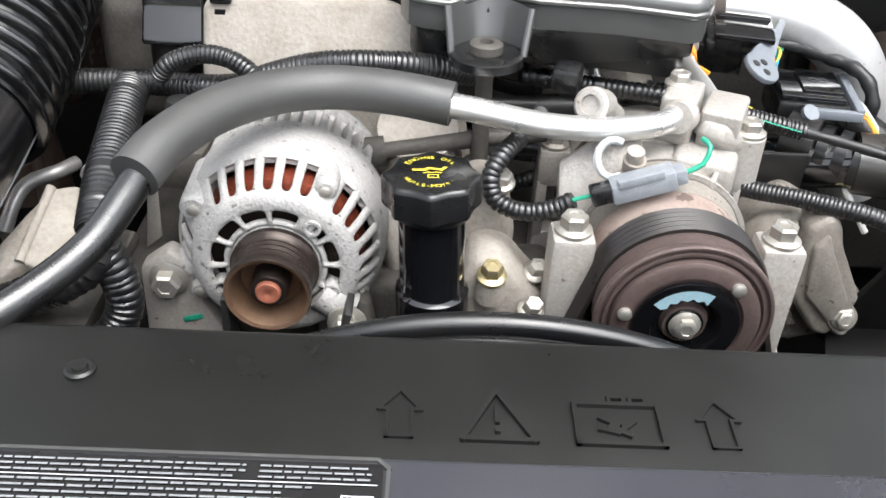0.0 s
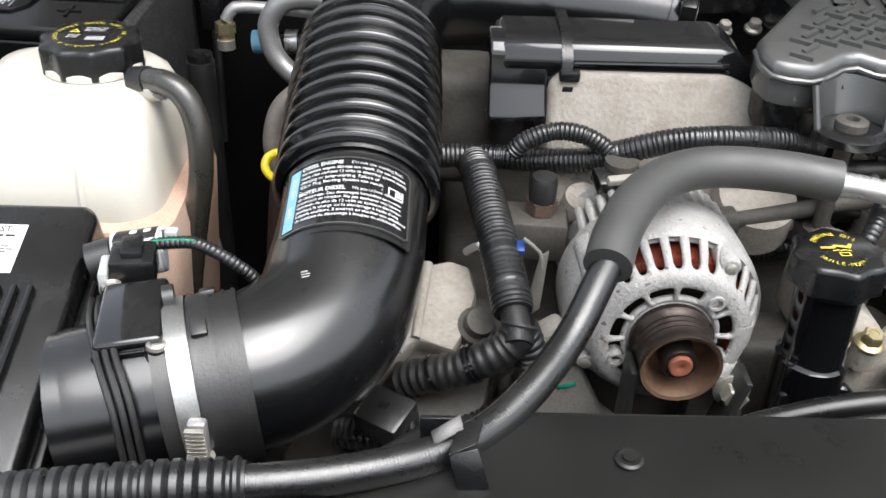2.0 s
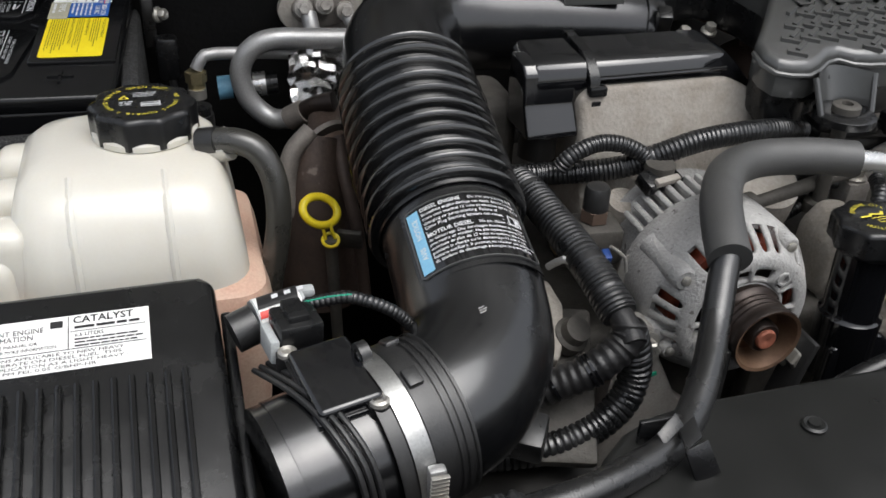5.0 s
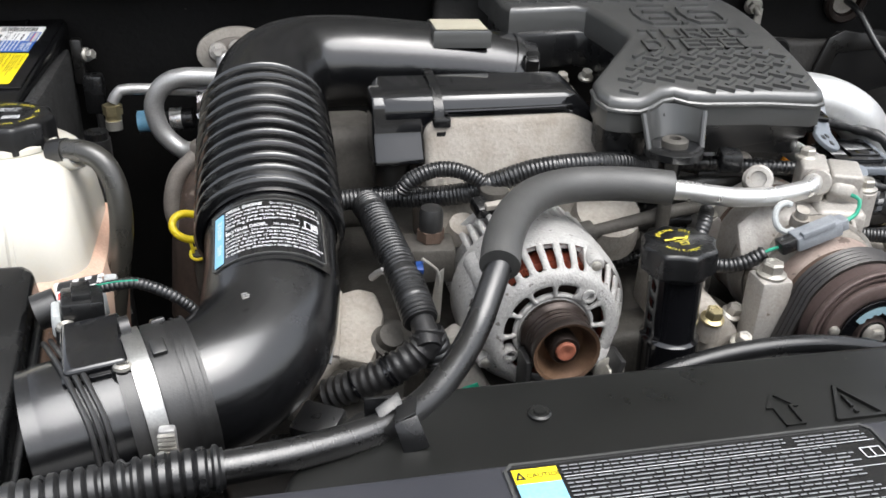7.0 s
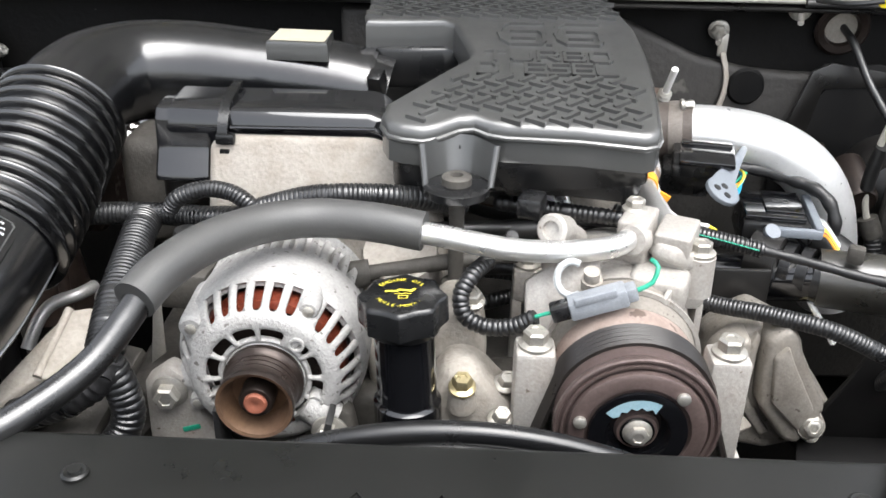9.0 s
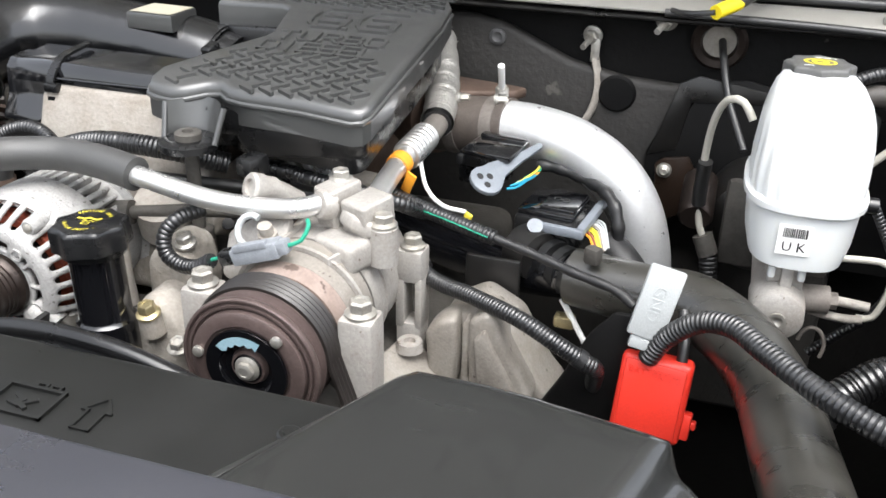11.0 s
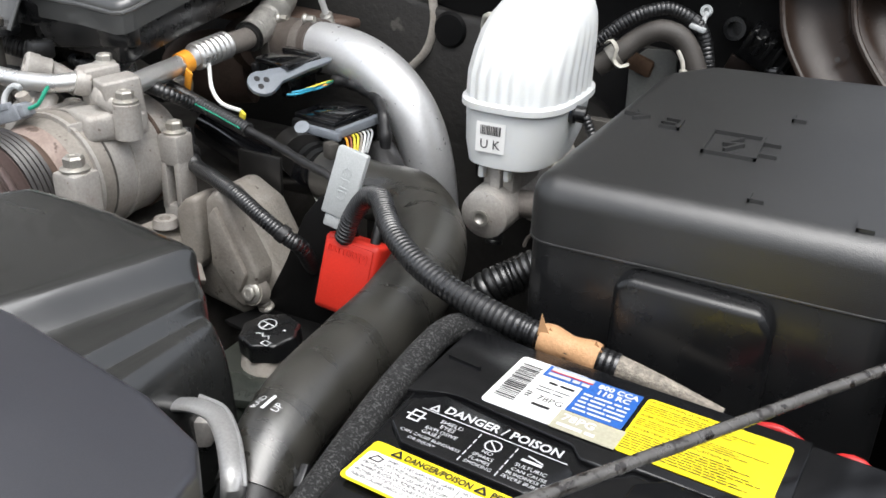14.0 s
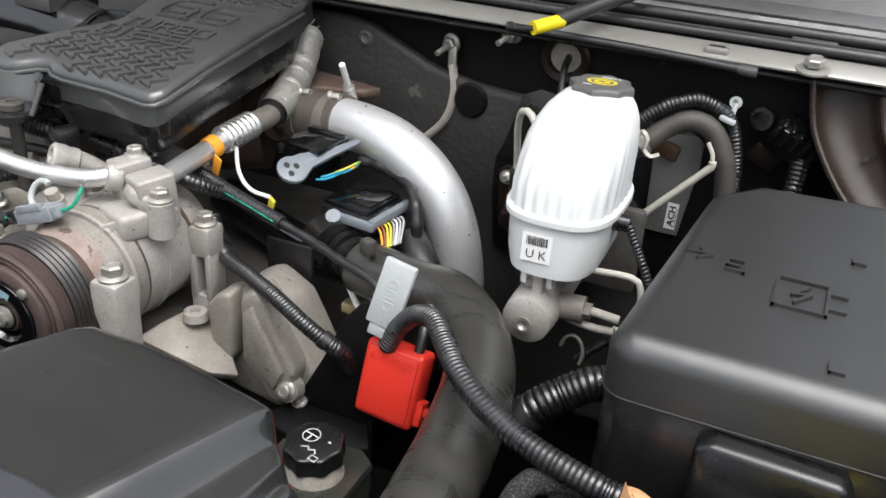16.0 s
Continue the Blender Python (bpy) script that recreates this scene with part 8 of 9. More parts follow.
plug = part("plug", brick((-0.4345, 0.449, 1.284), (0.026, 0.026, 0.018), A, 0.002), "plastic", t)
part("plug_lock", brick((-0.4345, 0.451, 1.294), (0.012, 0.02, 0.006), A, 0.001), "plastic", plug)
part("plug_shell", brick((-0.4505, 0.444, 1.279), (0.006, 0.022, 0.016), A, 0.002), "grey_light", plug)
part("lead", corrugated([(-0.4276, 0.4644, 1.288), (-0.4134, 0.4623, 1.291), (-0.3994, 0.4602, 1.292), (-0.3796, 0.4531, 1.286), (-0.3659, 0.4544, 1.272), (-0.360, 0.458, 1.255)], 0.0040, 0.0032, 0.0006, 12), "loom", t)
part("green_wire", tube([(-0.4276, 0.4624, 1.2915), (-0.4134, 0.4603, 1.2945), (-0.3994, 0.4582, 1.2955)], 0.0006, 6), "green", t)
# restriction gauge
t = thing("restriction_gauge", (-0.46, 0.46, 1.24), "filter gauge with red, white and green bands", "gauge")
GX, GY, GZ = -0.4560, 0.4760, 1.271
part("body", tube([(GX, GY, GZ), (GX + 0.030, GY + 0.0075, GZ + 0.0015)], 0.0142, 24), "grey_light", t)
part("face", tube([(GX + 0.001, GY + 0.0004, GZ + 0.0001), (GX + 0.028, GY + 0.0068, GZ + 0.0014)], 0.0146, 24), "white", t)


def band(a0, a1, x0, x1):
    bm = bmesh.new()
    c0, c1 = (Vector((GX + x, GY + x * 0.25, GZ + x * 0.05)) for x in (x0, x1))
    for k in range(6):
        u0, u1 = (radians(a0 + (a1 - a0) * j / 6) for j in (k, k + 1))
        bm.faces.new([bm.verts.new(c + Vector((0, -math.cos(u), math.sin(u))) * (0.0150 if a0 != 84 else 0.0153)) for c, u in ((c0, u0), (c1, u0), (c1, u1), (c0, u1))])
    return bm


part("red_band", band(40, 58, 0.003, 0.013), "red", t)
part("green_band", band(40, 58, 0.014, 0.021), "green", t)
part("red_mark", band(10, 26, 0.003, 0.010), "red", t)
part("black_band", band(64, 125, 0.002, 0.027), "ink", t)
for k in range(3):
    part("white_symbol", band(84, 100, 0.011 + 0.008 * k, 0.015 + 0.008 * k), "ink_label", t)
part("top_lug", brick((GX + 0.034, GY + 0.012, GZ + 0.0105), (0.009, 0.008, 0.006), None, 0.002), "grey_light", t)
part("stem", tube([(GX - 0.014, GY - 0.004, GZ - 0.003), (GX, GY, GZ)], 0.0125, 16), "rubber", t)

t = thing("duct_clamp", (-0.388, 0.395, 1.19), "wide stainless hose clamp with a worm screw", "clamp")
axis = Vector((0.0125, 0.0035, 0.0010)).normalized()
mid = Vector((-0.3940, 0.3937, 1.2396))
def sleeve(u0, u1, r):
    return tube([mid + axis * u0, mid + axis * u1], r, 56, 0.004, caps=False)


part("rubber_cuff", sleeve(-0.0145, 0.034, 0.0490), "rubber", t)
part("left_cuff", sleeve(-0.0145, -0.0065, 0.0503), "rubber", t)
part("band", sleeve(-0.0058, 0.0058, 0.0512), "band", t)
part("right_cuff", sleeve(0.0068, 0.0190, 0.0506), "rubber", t)
for u in (0.0225, 0.0270, 0.0325):
    part("cuff_ridge", sleeve(u - 0.0009, u + 0.0009, 0.0500), "rubber", t)
for deg, u in ((118, 0.0085), (74, 0.0125)):
    out = Vector((0, -math.cos(radians(deg)), math.sin(radians(deg))))
    part("cuff_tab", brick(mid + axis * u + out * 0.0515, (0.009, 0.012, 0.004), Matrix((axis, out.cross(axis).normalized(), out)).transposed(), 0.0012), "rubber", t)
part("hook_loop", lathe([(-0.003, 0.0045), (-0.003, 0.0075), (0.003, 0.0075), (0.003, 0.0045), (-0.003, 0.0045)], mid + axis * -0.010 + Vector((0, 0.018, 0.0505)), axis, 20), "rubber", t)
part("screw_house", brick((-0.3780, 0.3440, 1.2480), (0.010, 0.007, 0.024), None, 0.002), "dull_alu", t)
for k in range(8):
    part("screw_thread", brick(Vector((-0.3780, 0.3390 - 0.00025 * k, 1.2380 + 0.0030 * k)), (0.010, 0.003, 0.0014), None, 0.0004), "steel", t)
part("screw_head", hexbolt((-0.3777, 0.3415, 1.2360), (0, -0.1, -1), 0.0055, 0.008), "steel", t)

# vacuum lines across the meter
t = thing("vacuum_lines", (-0.43, 0.38, 1.2), "three thin black vacuum lines across the meter tube", "vacuum line")
for k in range(3):
    e = Vector((0.0042 * k, 0.0016 * k, 0.0006 * k))
    part("line", tube([Vector(q) + e for q in ((-0.461, 0.4424, 1.262), (-0.4467, 0.401, 1.2795), (-0.4354, 0.3744, 1.2835), (-0.4268, 0.3562, 1.279), (-0.420, 0.3443, 1.268), (-0.4163, 0.337, 1.250), (-0.4147, 0.334, 1.230))], 0.0018, 8), "rubber", t)

# warning label on the duct
def duct_map(u, v, h):
    a = Vector((-0.3125, 0.486, 1.2574)) + Vector((0.0012, 0.0745, 0.0205)).normalized() * v
    phi = u / 0.05
    return a + (Vector((1, 0, 0)) * math.sin(phi) + Vector((0, -0.265, 0.964)) * math.cos(phi)) * (0.0502 + h)


part("label_frame", sheet(duct_map, -0.046, -0.012, 0.046, 0.056, 0.0012, 18, 1, 0.0012), "duct", DUCT)
lab = part("warning_label", sheet(duct_map, -0.041, -0.006, 0.041, 0.050, 0.0018, 18, 1, 0.0003), "gloss", DUCT, "black warning label with white lines of writing")
part("blue_edge", sheet(duct_map, -0.0405, -0.004, -0.032, 0.048, 0.0022, 3, 1, 0), "lightblue", lab)
part("heading", merge(lettering(duct_map, "DIESEL ENGINE", -0.0305, 0.0447, 0.0046, 0.0023, bold=0.02, width=0.027), lettering(duct_map, "MOTEUR DIESEL", -0.0305, 0.0217, 0.0046, 0.0023, bold=0.02, width=0.030)), "ink_label", lab)
part("book_symbol", merge(stroke(duct_map, [(0.026, 0.0235), (0.036, 0.0235), (0.036, 0.0305), (0.026, 0.0305)], 0.0009, 0.0023, 0, True), stroke(duct_map, [(0.031, 0.0235), (0.031, 0.0300)], 0.0009, 0.0023), sheet(duct_map, 0.0318, 0.025, 0.0352, 0.0292, 0.0023, thick=0)), "ink_label", lab)
part("rule", stroke(duct_map, [(-0.0305, 0.0266), (0.022, 0.0266)], 0.0005, 0.0023), "ink_label", lab)
part("label_edge", stroke(duct_map, [(-0.0395 + 0.00785 * k, -0.0065) for k in range(11)] + [(0.0415, -0.0045), (0.0415, 0.048)] + [(0.039 - 0.00785 * k, 0.0505) for k in range(11)] + [(-0.042, 0.048), (-0.042, -0.0045)], 0.0011, 0.0016, 0.0009, True), "cover", DUCT)
part("notice_word", merge(lettering(lambda u, v, h: duct_map(-0.0375 - v, u, h), "NOTICE", 0.0235, -0.0035, 0.0052, 0.0024, bold=0.02, width=0.018), lettering(lambda u, v, h: duct_map(-0.0375 - v, u, h), "AVIS", 0.0065, -0.0035, 0.0052, 0.0024, bold=0.02, width=0.010)), "ink_label", lab)
part("writing_line", merge(lettering(duct_map, "Do not use starting fluid.", 0.0015, 0.0449, 0.0038, 0.0023, width=0.034), paragraph(duct_map, [("Immediate engine damage can result. Do not connect", 0.068), ("more than nominal 12 volts to electrical system during", 0.069), ("charging or jump-starting. Failure of", 0.050), ("Glow Plug Starting System can result.", 0.053)], -0.0305, 0.0407, 0.0040, 0.0036, 0.0023, 0.012)), "ink_label", lab)
part("writing_line", merge(lettering(duct_map, "Ne pas utiliser de liquide", 0.0035, 0.0219, 0.0038, 0.0023, width=0.032), paragraph(duct_map, [("de d\u00e9marrage. Des dommages imm\u00e9diats au moteur", 0.066), ("pourraient en r\u00e9sulter. Ne pas appliquer une tension", 0.066), ("nominale de plus de 12 volts au syst\u00e8me \u00e9lectrique", 0.066), ("pendant la charge ou le d\u00e9marrage \u00e0 l'aide d'une", 0.064), ("batterie auxiliaire. Il pourrait en r\u00e9sulter une d\u00e9faillance", 0.070), ("du syst\u00e8me de d\u00e9marrage \u00e0 bougies de pr\u00e9chauffage.", 0.067)], -0.0305, 0.0178, 0.0036, 0.0034, 0.0023, 0.012)), "ink_label", lab)
part("small_mark", bars(lambda u, v, h: Vector((-0.3315, 0.4185, 1.2975)) + Vector((1, 0.3, 0.1)) * u + Vector((-0.2, 0.75, 0.5)) * v + Vector((0, -0.4, 0.9)) * h, 0, 0, 0.005, 0.005, 3, 2, 0.0002), "cover", DUCT)

# coolant hose
t = thing("overflow_hose", (-0.43, 0.6, 1.15), "grey-black rubber overflow hose from the tank", "hose")
part("hose", tube([(-0.473, 0.620, 1.327), (-0.452, 0.610, 1.331), (-0.436, 0.603, 1.325), (-0.427, 0.597, 1.305), (-0.426, 0.592, 1.275), (-0.432, 0.590, 1.24), (-0.440, 0.59, 1.20), (-0.45, 0.59, 1.14)], 0.0092, 18), "hose", t)
part("hose_end", tube([(-0.474, 0.6205, 1.327), (-0.462, 0.6145, 1.330)], 0.0102, 18), "rubber", t)
# dipstick
t = thing("dipstick", (-0.38, 0.655, 1.1), "yellow plastic ring handle of the dipstick", "dipstick")
ring = [Vector((-0.382, 0.685, 1.2245)) + Vector((math.cos(a) * 0.0150, math.sin(a) * 0.0090 + math.cos(a) * 0.003, math.sin(a) * 0.0090 - math.cos(a) * 0.004)) for a in (2 * math.pi * k / 28 for k in range(29))]
part("ring", tube(ring, 0.0036, 10, raw=True, caps=False, flat=1.0), "yellow_plastic", t)
for dx in (-0.0035, 0.0035):
    part("stem", tube([(-0.379 + dx, 0.676, 1.217), (-0.3775 + dx, 0.674, 1.209), (-0.376 + dx * 1.2, 0.673, 1.203)], 0.0015, 8), "yellow_plastic", t)
loop = [Vector((-0.376, 0.672, 1.2025)) + Vector((math.cos(a) * 0.0068, math.sin(a) * 0.0055, math.sin(a) * 0.0035)) for a in (2 * math.pi * k / 18 for k in range(19))]
part("collar", tube(loop, 0.0015, 8, raw=True, caps=False), "yellow_plastic", t)
part("tube", tube([(-0.376, 0.672, 1.203), (-0.374, 0.675, 1.16), (-0.37, 0.68, 1.06)], 0.0055, 10), "cast_dark", t)
t = thing("exhaust_shield", (-0.38, 0.72, 1.0), "brown grimy heat shield beside the duct", "heat shield")
part("shield", tube([(-0.368, 0.775, 1.250), (-0.372, 0.765, 1.230), (-0.376, 0.752, 1.19), (-0.374, 0.745, 1.10)], lambda s, _: 0.020 + 0.020 * s, 26), "rust_shield", t)
part("crimped_edge", tube([(-0.350, 0.770, 1.250), (-0.350, 0.736, 1.222), (-0.344, 0.714, 1.18), (-0.34, 0.70, 1.11)], 0.006, 10), "rust_shield", t)
part("flange_ear", brick((-0.356, 0.690, 1.190), (0.022, 0.006, 0.020), axes_of((0.4, 0.9, 0.3)), 0.002), "cast_dark", t)
part("upper_casting", brick((-0.345, 0.83, 1.205), (0.05, 0.09, 0.07), axes_of((0.2, 1, 0.1)), 0.012, 3), "rust_shield", t)
part("manifold_flange", brick((-0.352, 0.785, 1.222), (0.045, 0.03, 0.022), axes_of((0.3, 1, 0.3)), 0.005, 2), "cast_mid", t)
for k in range(4):
    part("clamp_ring", tube([(-0.358 + 0.002 * k, 0.805 - 0.010 * k, 1.236 - 0.006 * k), (-0.356 + 0.002 * k, 0.801 - 0.010 * k, 1.2335 - 0.006 * k)], 0.024 - 0.001 * k, 20), ("cast_mid", "rust")[k % 2], t)
part("elbow", tube([(-0.375, 0.765, 1.262), (-0.394, 0.757, 1.245), (-0.401, 0.748, 1.215), (-0.393, 0.742, 1.185)], 0.009, 14), "cast_mid", t)
part("red_clip", tube([(-0.354, 0.868, 1.222), (-0.360, 0.866, 1.214), (-0.362, 0.862, 1.202)], 0.0028, 8), "red_wire", t)

# air conditioning tubes behind the tank
t = thing("evaporator_tubes", (-0.4, 0.9, 1.2), "bent aluminium air conditioning tubes with fittings", "refrigerant line")
part("tube", tube([(-0.295, 0.900, 1.297), (-0.345, 0.900, 1.300), (-0.390, 0.900, 1.302), (-0.412, 0.900, 1.293), (-0.424, 0.900, 1.272), (-0.420, 0.897, 1.246), (-0.408, 0.893, 1.230), (-0.396, 0.888, 1.2225), (-0.384, 0.882, 1.2235), (-0.376, 0.876, 1.229)], 0.0105, 18), "dull_alu", t)
part("thin_tube", tube([(-0.319, 0.912, 1.2765), (-0.38, 0.912, 1.283), (-0.447, 0.905, 1.289), (-0.460, 0.902, 1.286), (-0.4665, 0.90, 1.276)], 0.0062, 14), "dull_alu", t)
part("hex_fitting", merge(lathe([(0, 0), (0, 0.0105), (0.011, 0.0105), (0.011, 0)], (-0.4675, 0.90, 1.263), UP, 6), lathe([(0, 0), (0, 0.0085), (0.006, 0.0085), (0.006, 0)], (-0.4675, 0.90, 1.257), UP, 16)), "brass", t)
part("cap", lathe([(0, 0), (0, 0.0090), (0.010, 0.0090), (0.010, 0.003), (0.008, 0)], (-0.4677, 0.898, 1.247), UP, 18), "steel", t)
part("crimp", tube([(-0.380, 0.880, 1.2245), (-0.365, 0.870, 1.236)], 0.0125, 18), "cast_mid", t)
part("rubber_end", tube([(-0.367, 0.872, 1.234), (-0.352, 0.862, 1.245), (-0.338, 0.855, 1.25)], 0.0105, 16), "rust_dark", t)
oval = [(-0.331 + 0.046 * math.cos(a), 1.3115 + 0.030 * math.sin(a)) for a in (2 * math.pi * k / 28 for k in range(28))]
part("flange", prism(oval, 0.010, along_y(0, 0.956, 0), 0.002), "cast_tan", t)
part("flange_plate", prism([(u * 0.72 - 0.092, 1.313 + (v - 1.3115) * 0.62) for u, v in oval], 0.008, along_y(0, 0.950, 0), 0.002), "cast_mid", t)
for q in ((-0.352, 0.947, 1.317), (-0.330, 0.947, 1.3195), (-0.308, 0.947, 1.312)):
    part("flange_bolt", merge(lathe([(0, 0), (0, 0.0105), (0.006, 0.0095), (0.006, 0)], q, (0, -1, 0.25), 18), hexbolt(Vector(q) + Vector((0, -0.005, 0.001)), (0, -1, 0.25), 0.0062, 0.007)), "cast", t)
part("stub", tube([(-0.347, 0.942, 1.312), (-0.346, 0.930, 1.300), (-0.346, 0.912, 1.288)], 0.0085, 14), "dull_alu", t)
part("second_stub", tube([(-0.306, 0.942, 1.308), (-0.300, 0.93, 1.298), (-0.292, 0.915, 1.288)], 0.0075, 14), "dull_alu", t)
t = thing("foil_shield", (-0.35, 0.86, 1.2), "crumpled shiny foil heat shield behind the duct", "heat shield")
rnd = random.Random(41)
bm = bmesh.new()
grid = [[bm.verts.new((-0.378 + 0.0068 * i + rnd.uniform(-0.002, 0.002), 0.876 + 0.002 * j + rnd.uniform(-0.005, 0.005), 1.236 + 0.0058 * j + 0.004 * math.sin(i * 0.5) + rnd.uniform(-0.002, 0.002))) for j in range(10)] for i in range(12)]
for a, b in zip(grid, grid[1:]):
    for j in range(9):
        bm.faces.new((a[j], b[j], b[j + 1], a[j + 1]))
bmesh.ops.solidify(bm, geom=bm.faces[:], thickness=0.0008)
part("foil", bm, "bright_foil", t, sharp=12)
t = thing("vent_tube", (-0.38, 0.53, 1.1), "thin grey vent tube beside the tank", "tube")
part("tube", tube([(-0.480, 0.855, 1.244), (-0.488, 0.83, 1.236), (-0.490, 0.79, 1.222), (-0.472, 0.74, 1.190), (-0.450, 0.70, 1.126)], 0.0048, 10), "dull_alu", t)
t = thing("battery_bracket", (-0.5, 0.97, 1.2), "black bracket and sensor beside the rear battery", "bracket")
part("plate", brick((-0.506, 0.965, 1.305), (0.012, 0.012, 0.05), None, 0.002), "dark_metal", t)
part("bolt", hexbolt((-0.497, 0.965, 1.312), (1, -0.6, 0.2), 0.006, 0.008), "steel", t)
part("sensor", brick((-0.492, 0.955, 1.270), (0.022, 0.02, 0.045), None, 0.004), "plastic", t)
part("cable", tube([(-0.490, 0.95, 1.25), (-0.488, 0.945, 1.20), (-0.49, 0.94, 1.12)], 0.004, 8), "rubber", t)
t = thing("fill_valve", (-0.455, 0.8, 0.68), "black service valve with a grey metal cap", "valve")
part("body", tube([(-0.470, 0.795, 0.68), (-0.470, 0.795, 1.274)], 0.013, 16, 0.05), "rubber", t)
part("cap", lathe([(0, 0), (0, 0.0115), (0.007, 0.0115), (0.007, 0.004), (0.005, 0)], (-0.470, 0.795, 1.274), UP, 18), "plastic", t)
t = thing("pressure_switch", (-0.41, 0.9, 1.2), "blue labelled pressure switch behind the tubes", "switch")
part("body", tube([(-0.444, 0.93, 1.243), (-0.385, 0.925, 1.247)], 0.0115, 16), "plastic", t)
part("blue_band", tube([(-0.4455, 0.93, 1.243), (-0.431, 0.929, 1.244)], 0.0122, 16), "lightblue", t)
part("silver_band", tube([(-0.410, 0.927, 1.2455), (-0.397, 0.926, 1.2463)], 0.0125, 16), "alu", t)
t = thing("battery_blanket", (-0.6, 0.75, 1.1), "worn black foam blanket under the rear battery", "insulation")
part("blanket", box(-0.80, 0.715, 1.10, -0.515, 0.737, 1.296, 0.008), "dull_grey", t)
part("side_blanket", box(-0.531, 0.735, 1.10, -0.514, 0.98, 1.318, 0.008), "dull_grey", t)

# looms round the alternator
t = thing("engine_loom", (-0.15, 0.62, 1.2), "black corrugated engine wiring loom with a looped branch", "wiring loom")
part("main_loom", corrugated([(-0.285, 0.635, 1.262), (-0.245, 0.642, 1.262), (-0.205, 0.640, 1.263), (-0.165, 0.630, 1.266), (-0.135, 0.622, 1.272), (-0.112, 0.612, 1.285), (-0.080, 0.608, 1.296), (-0.045, 0.607, 1.300), (0.0, 0.615, 1.296), (0.045, 0.64, 1.28)], 0.0098, 0.0038, 0.0009), "loom", t)
part("looped_branch", corrugated([(-0.196, 0.622, 1.276), (-0.186, 0.620, 1.288), (-0.165, 0.622, 1.295), (-0.145, 0.620, 1.294), (-0.128, 0.614, 1.287), (-0.118, 0.610, 1.277)], 0.0072, 0.0034, 0.0008), "loom", t)
part("tie", tube([(-0.117, 0.600, 1.268), (-0.117, 0.599, 1.284)], 0.0125, 12), "cast_dark", t)
part("tie_tail", tube([(-0.118, 0.592, 1.278), (-0.119, 0.587, 1.264)], 0.0018, 6), "white", t)
t = thing("alternator_loom", (-0.21, 0.5, 1.1), "thick black corrugated loom beside the alternator", "wiring loom")
part("trunk", corrugated([(-0.224, 0.640, 1.258), (-0.2205, 0.615, 1.259), (-0.215, 0.572, 1.2535), (-0.2095, 0.528, 1.247), (-0.2055, 0.498, 1.238), (-0.203, 0.480, 1.231)], 0.0142, 0.0042, 0.0011, 20), "loom", t)
part("neck", tube([(-0.2035, 0.486, 1.233), (-0.201, 0.470, 1.227), (-0.201, 0.458, 1.221)], 0.0095, 14), "tape", t)
part("left_branch", tube([(-0.199, 0.472, 1.228), (-0.201, 0.467, 1.221), (-0.207, 0.465, 1.214), (-0.219, 0.463, 1.206), (-0.235, 0.464, 1.196), (-0.254, 0.469, 1.186), (-0.275, 0.476, 1.174)], lambda s, r: 0.0122 + 0.0007 * math.sin(r * 900), 18, 0.0016), "tape", t)
for q in ((-0.226, 0.4635, 1.2015), (-0.229, 0.4638, 1.1997), (-0.2525, 0.4685, 1.1868)):
    part("tie_wrap", tube([Vector(q), Vector(q) + Vector((-0.0018, 0.0001, -0.0011))], 0.0136, 18, 0.01), "gloss", t)
part("lower_branch", corrugated([(-0.199, 0.472, 1.226), (-0.192, 0.471, 1.208), (-0.189, 0.469, 1.185), (-0.198, 0.463, 1.165), (-0.221, 0.457, 1.150), (-0.255, 0.452, 1.143), (-0.286, 0.456, 1.140), (-0.32, 0.465, 1.135)], 0.0122, 0.0052, 0.0011, 18), "loom", t)
part("blue_clip", brick((-0.1965, 0.523, 1.2535), (0.006, 0.010, 0.006), axes_of((0.1, 1, 0.3)), 0.001), "blue_clip", t)
t = thing("wire_bracket", (-0.19, 0.52, 1.18), "thin bent steel wire bracket beside the loom", "bracket")
part("plate", prism([(-0.190, 1.19), (-0.182, 1.245), (-0.176, 1.25), (-0.178, 1.20)], 0.002, along_y(0, 0.525, 0), 0.0005), "steel", t)
part("wire", tube([(-0.195, 0.522, 1.262), (-0.183, 0.520, 1.252), (-0.181, 0.518, 1.240)], 0.0014, 8), "steel", t)

# valve cover and bits behind the duct
t = thing("valve_cover", (-0.25, 0.48, 1.05), "dusty cast valve cover with shiny bolts", "valve cover")
ax = axes_of((0.15, 0.8, 0.42))
part("cover", slab([(-0.2590, 0.5500, 1.2210), (-0.2430, 0.5520, 1.2230), (-0.2290, 0.5470, 1.2220), (-0.2240, 0.5270, 1.2120), (-0.2320, 0.5020, 1.1980), (-0.2410, 0.4880, 1.1900), (-0.2670, 0.4980, 1.1930), (-0.3040, 0.4650, 1.1730), (-0.3110, 0.4690, 1.1750), (-0.2720, 0.5320, 1.2110)], 0.03, (-0.07, -0.46, 0.88), 0.005), "cast_tan", t)
part("edge_rib", tube([(-0.2590, 0.5500, 1.2210), (-0.2630, 0.5240, 1.2070), (-0.2670, 0.4980, 1.1930)], 0.0035, 10), "cast_tan", t)
part("flange", brick((-0.244, 0.492, 1.166), (0.064, 0.125, 0.012), axes_of((0.25, 0.8, 0.42)), 0.004), "cast_dark", t)
part("pump_body", lathe([(0, 0), (0, 0.014), (0.010, 0.014), (0.012, 0.011), (0.020, 0.010), (0.021, 0)], (-0.226, 0.512, 1.190), (0.2, -0.5, 0.8), 20), "cast_dark", t)
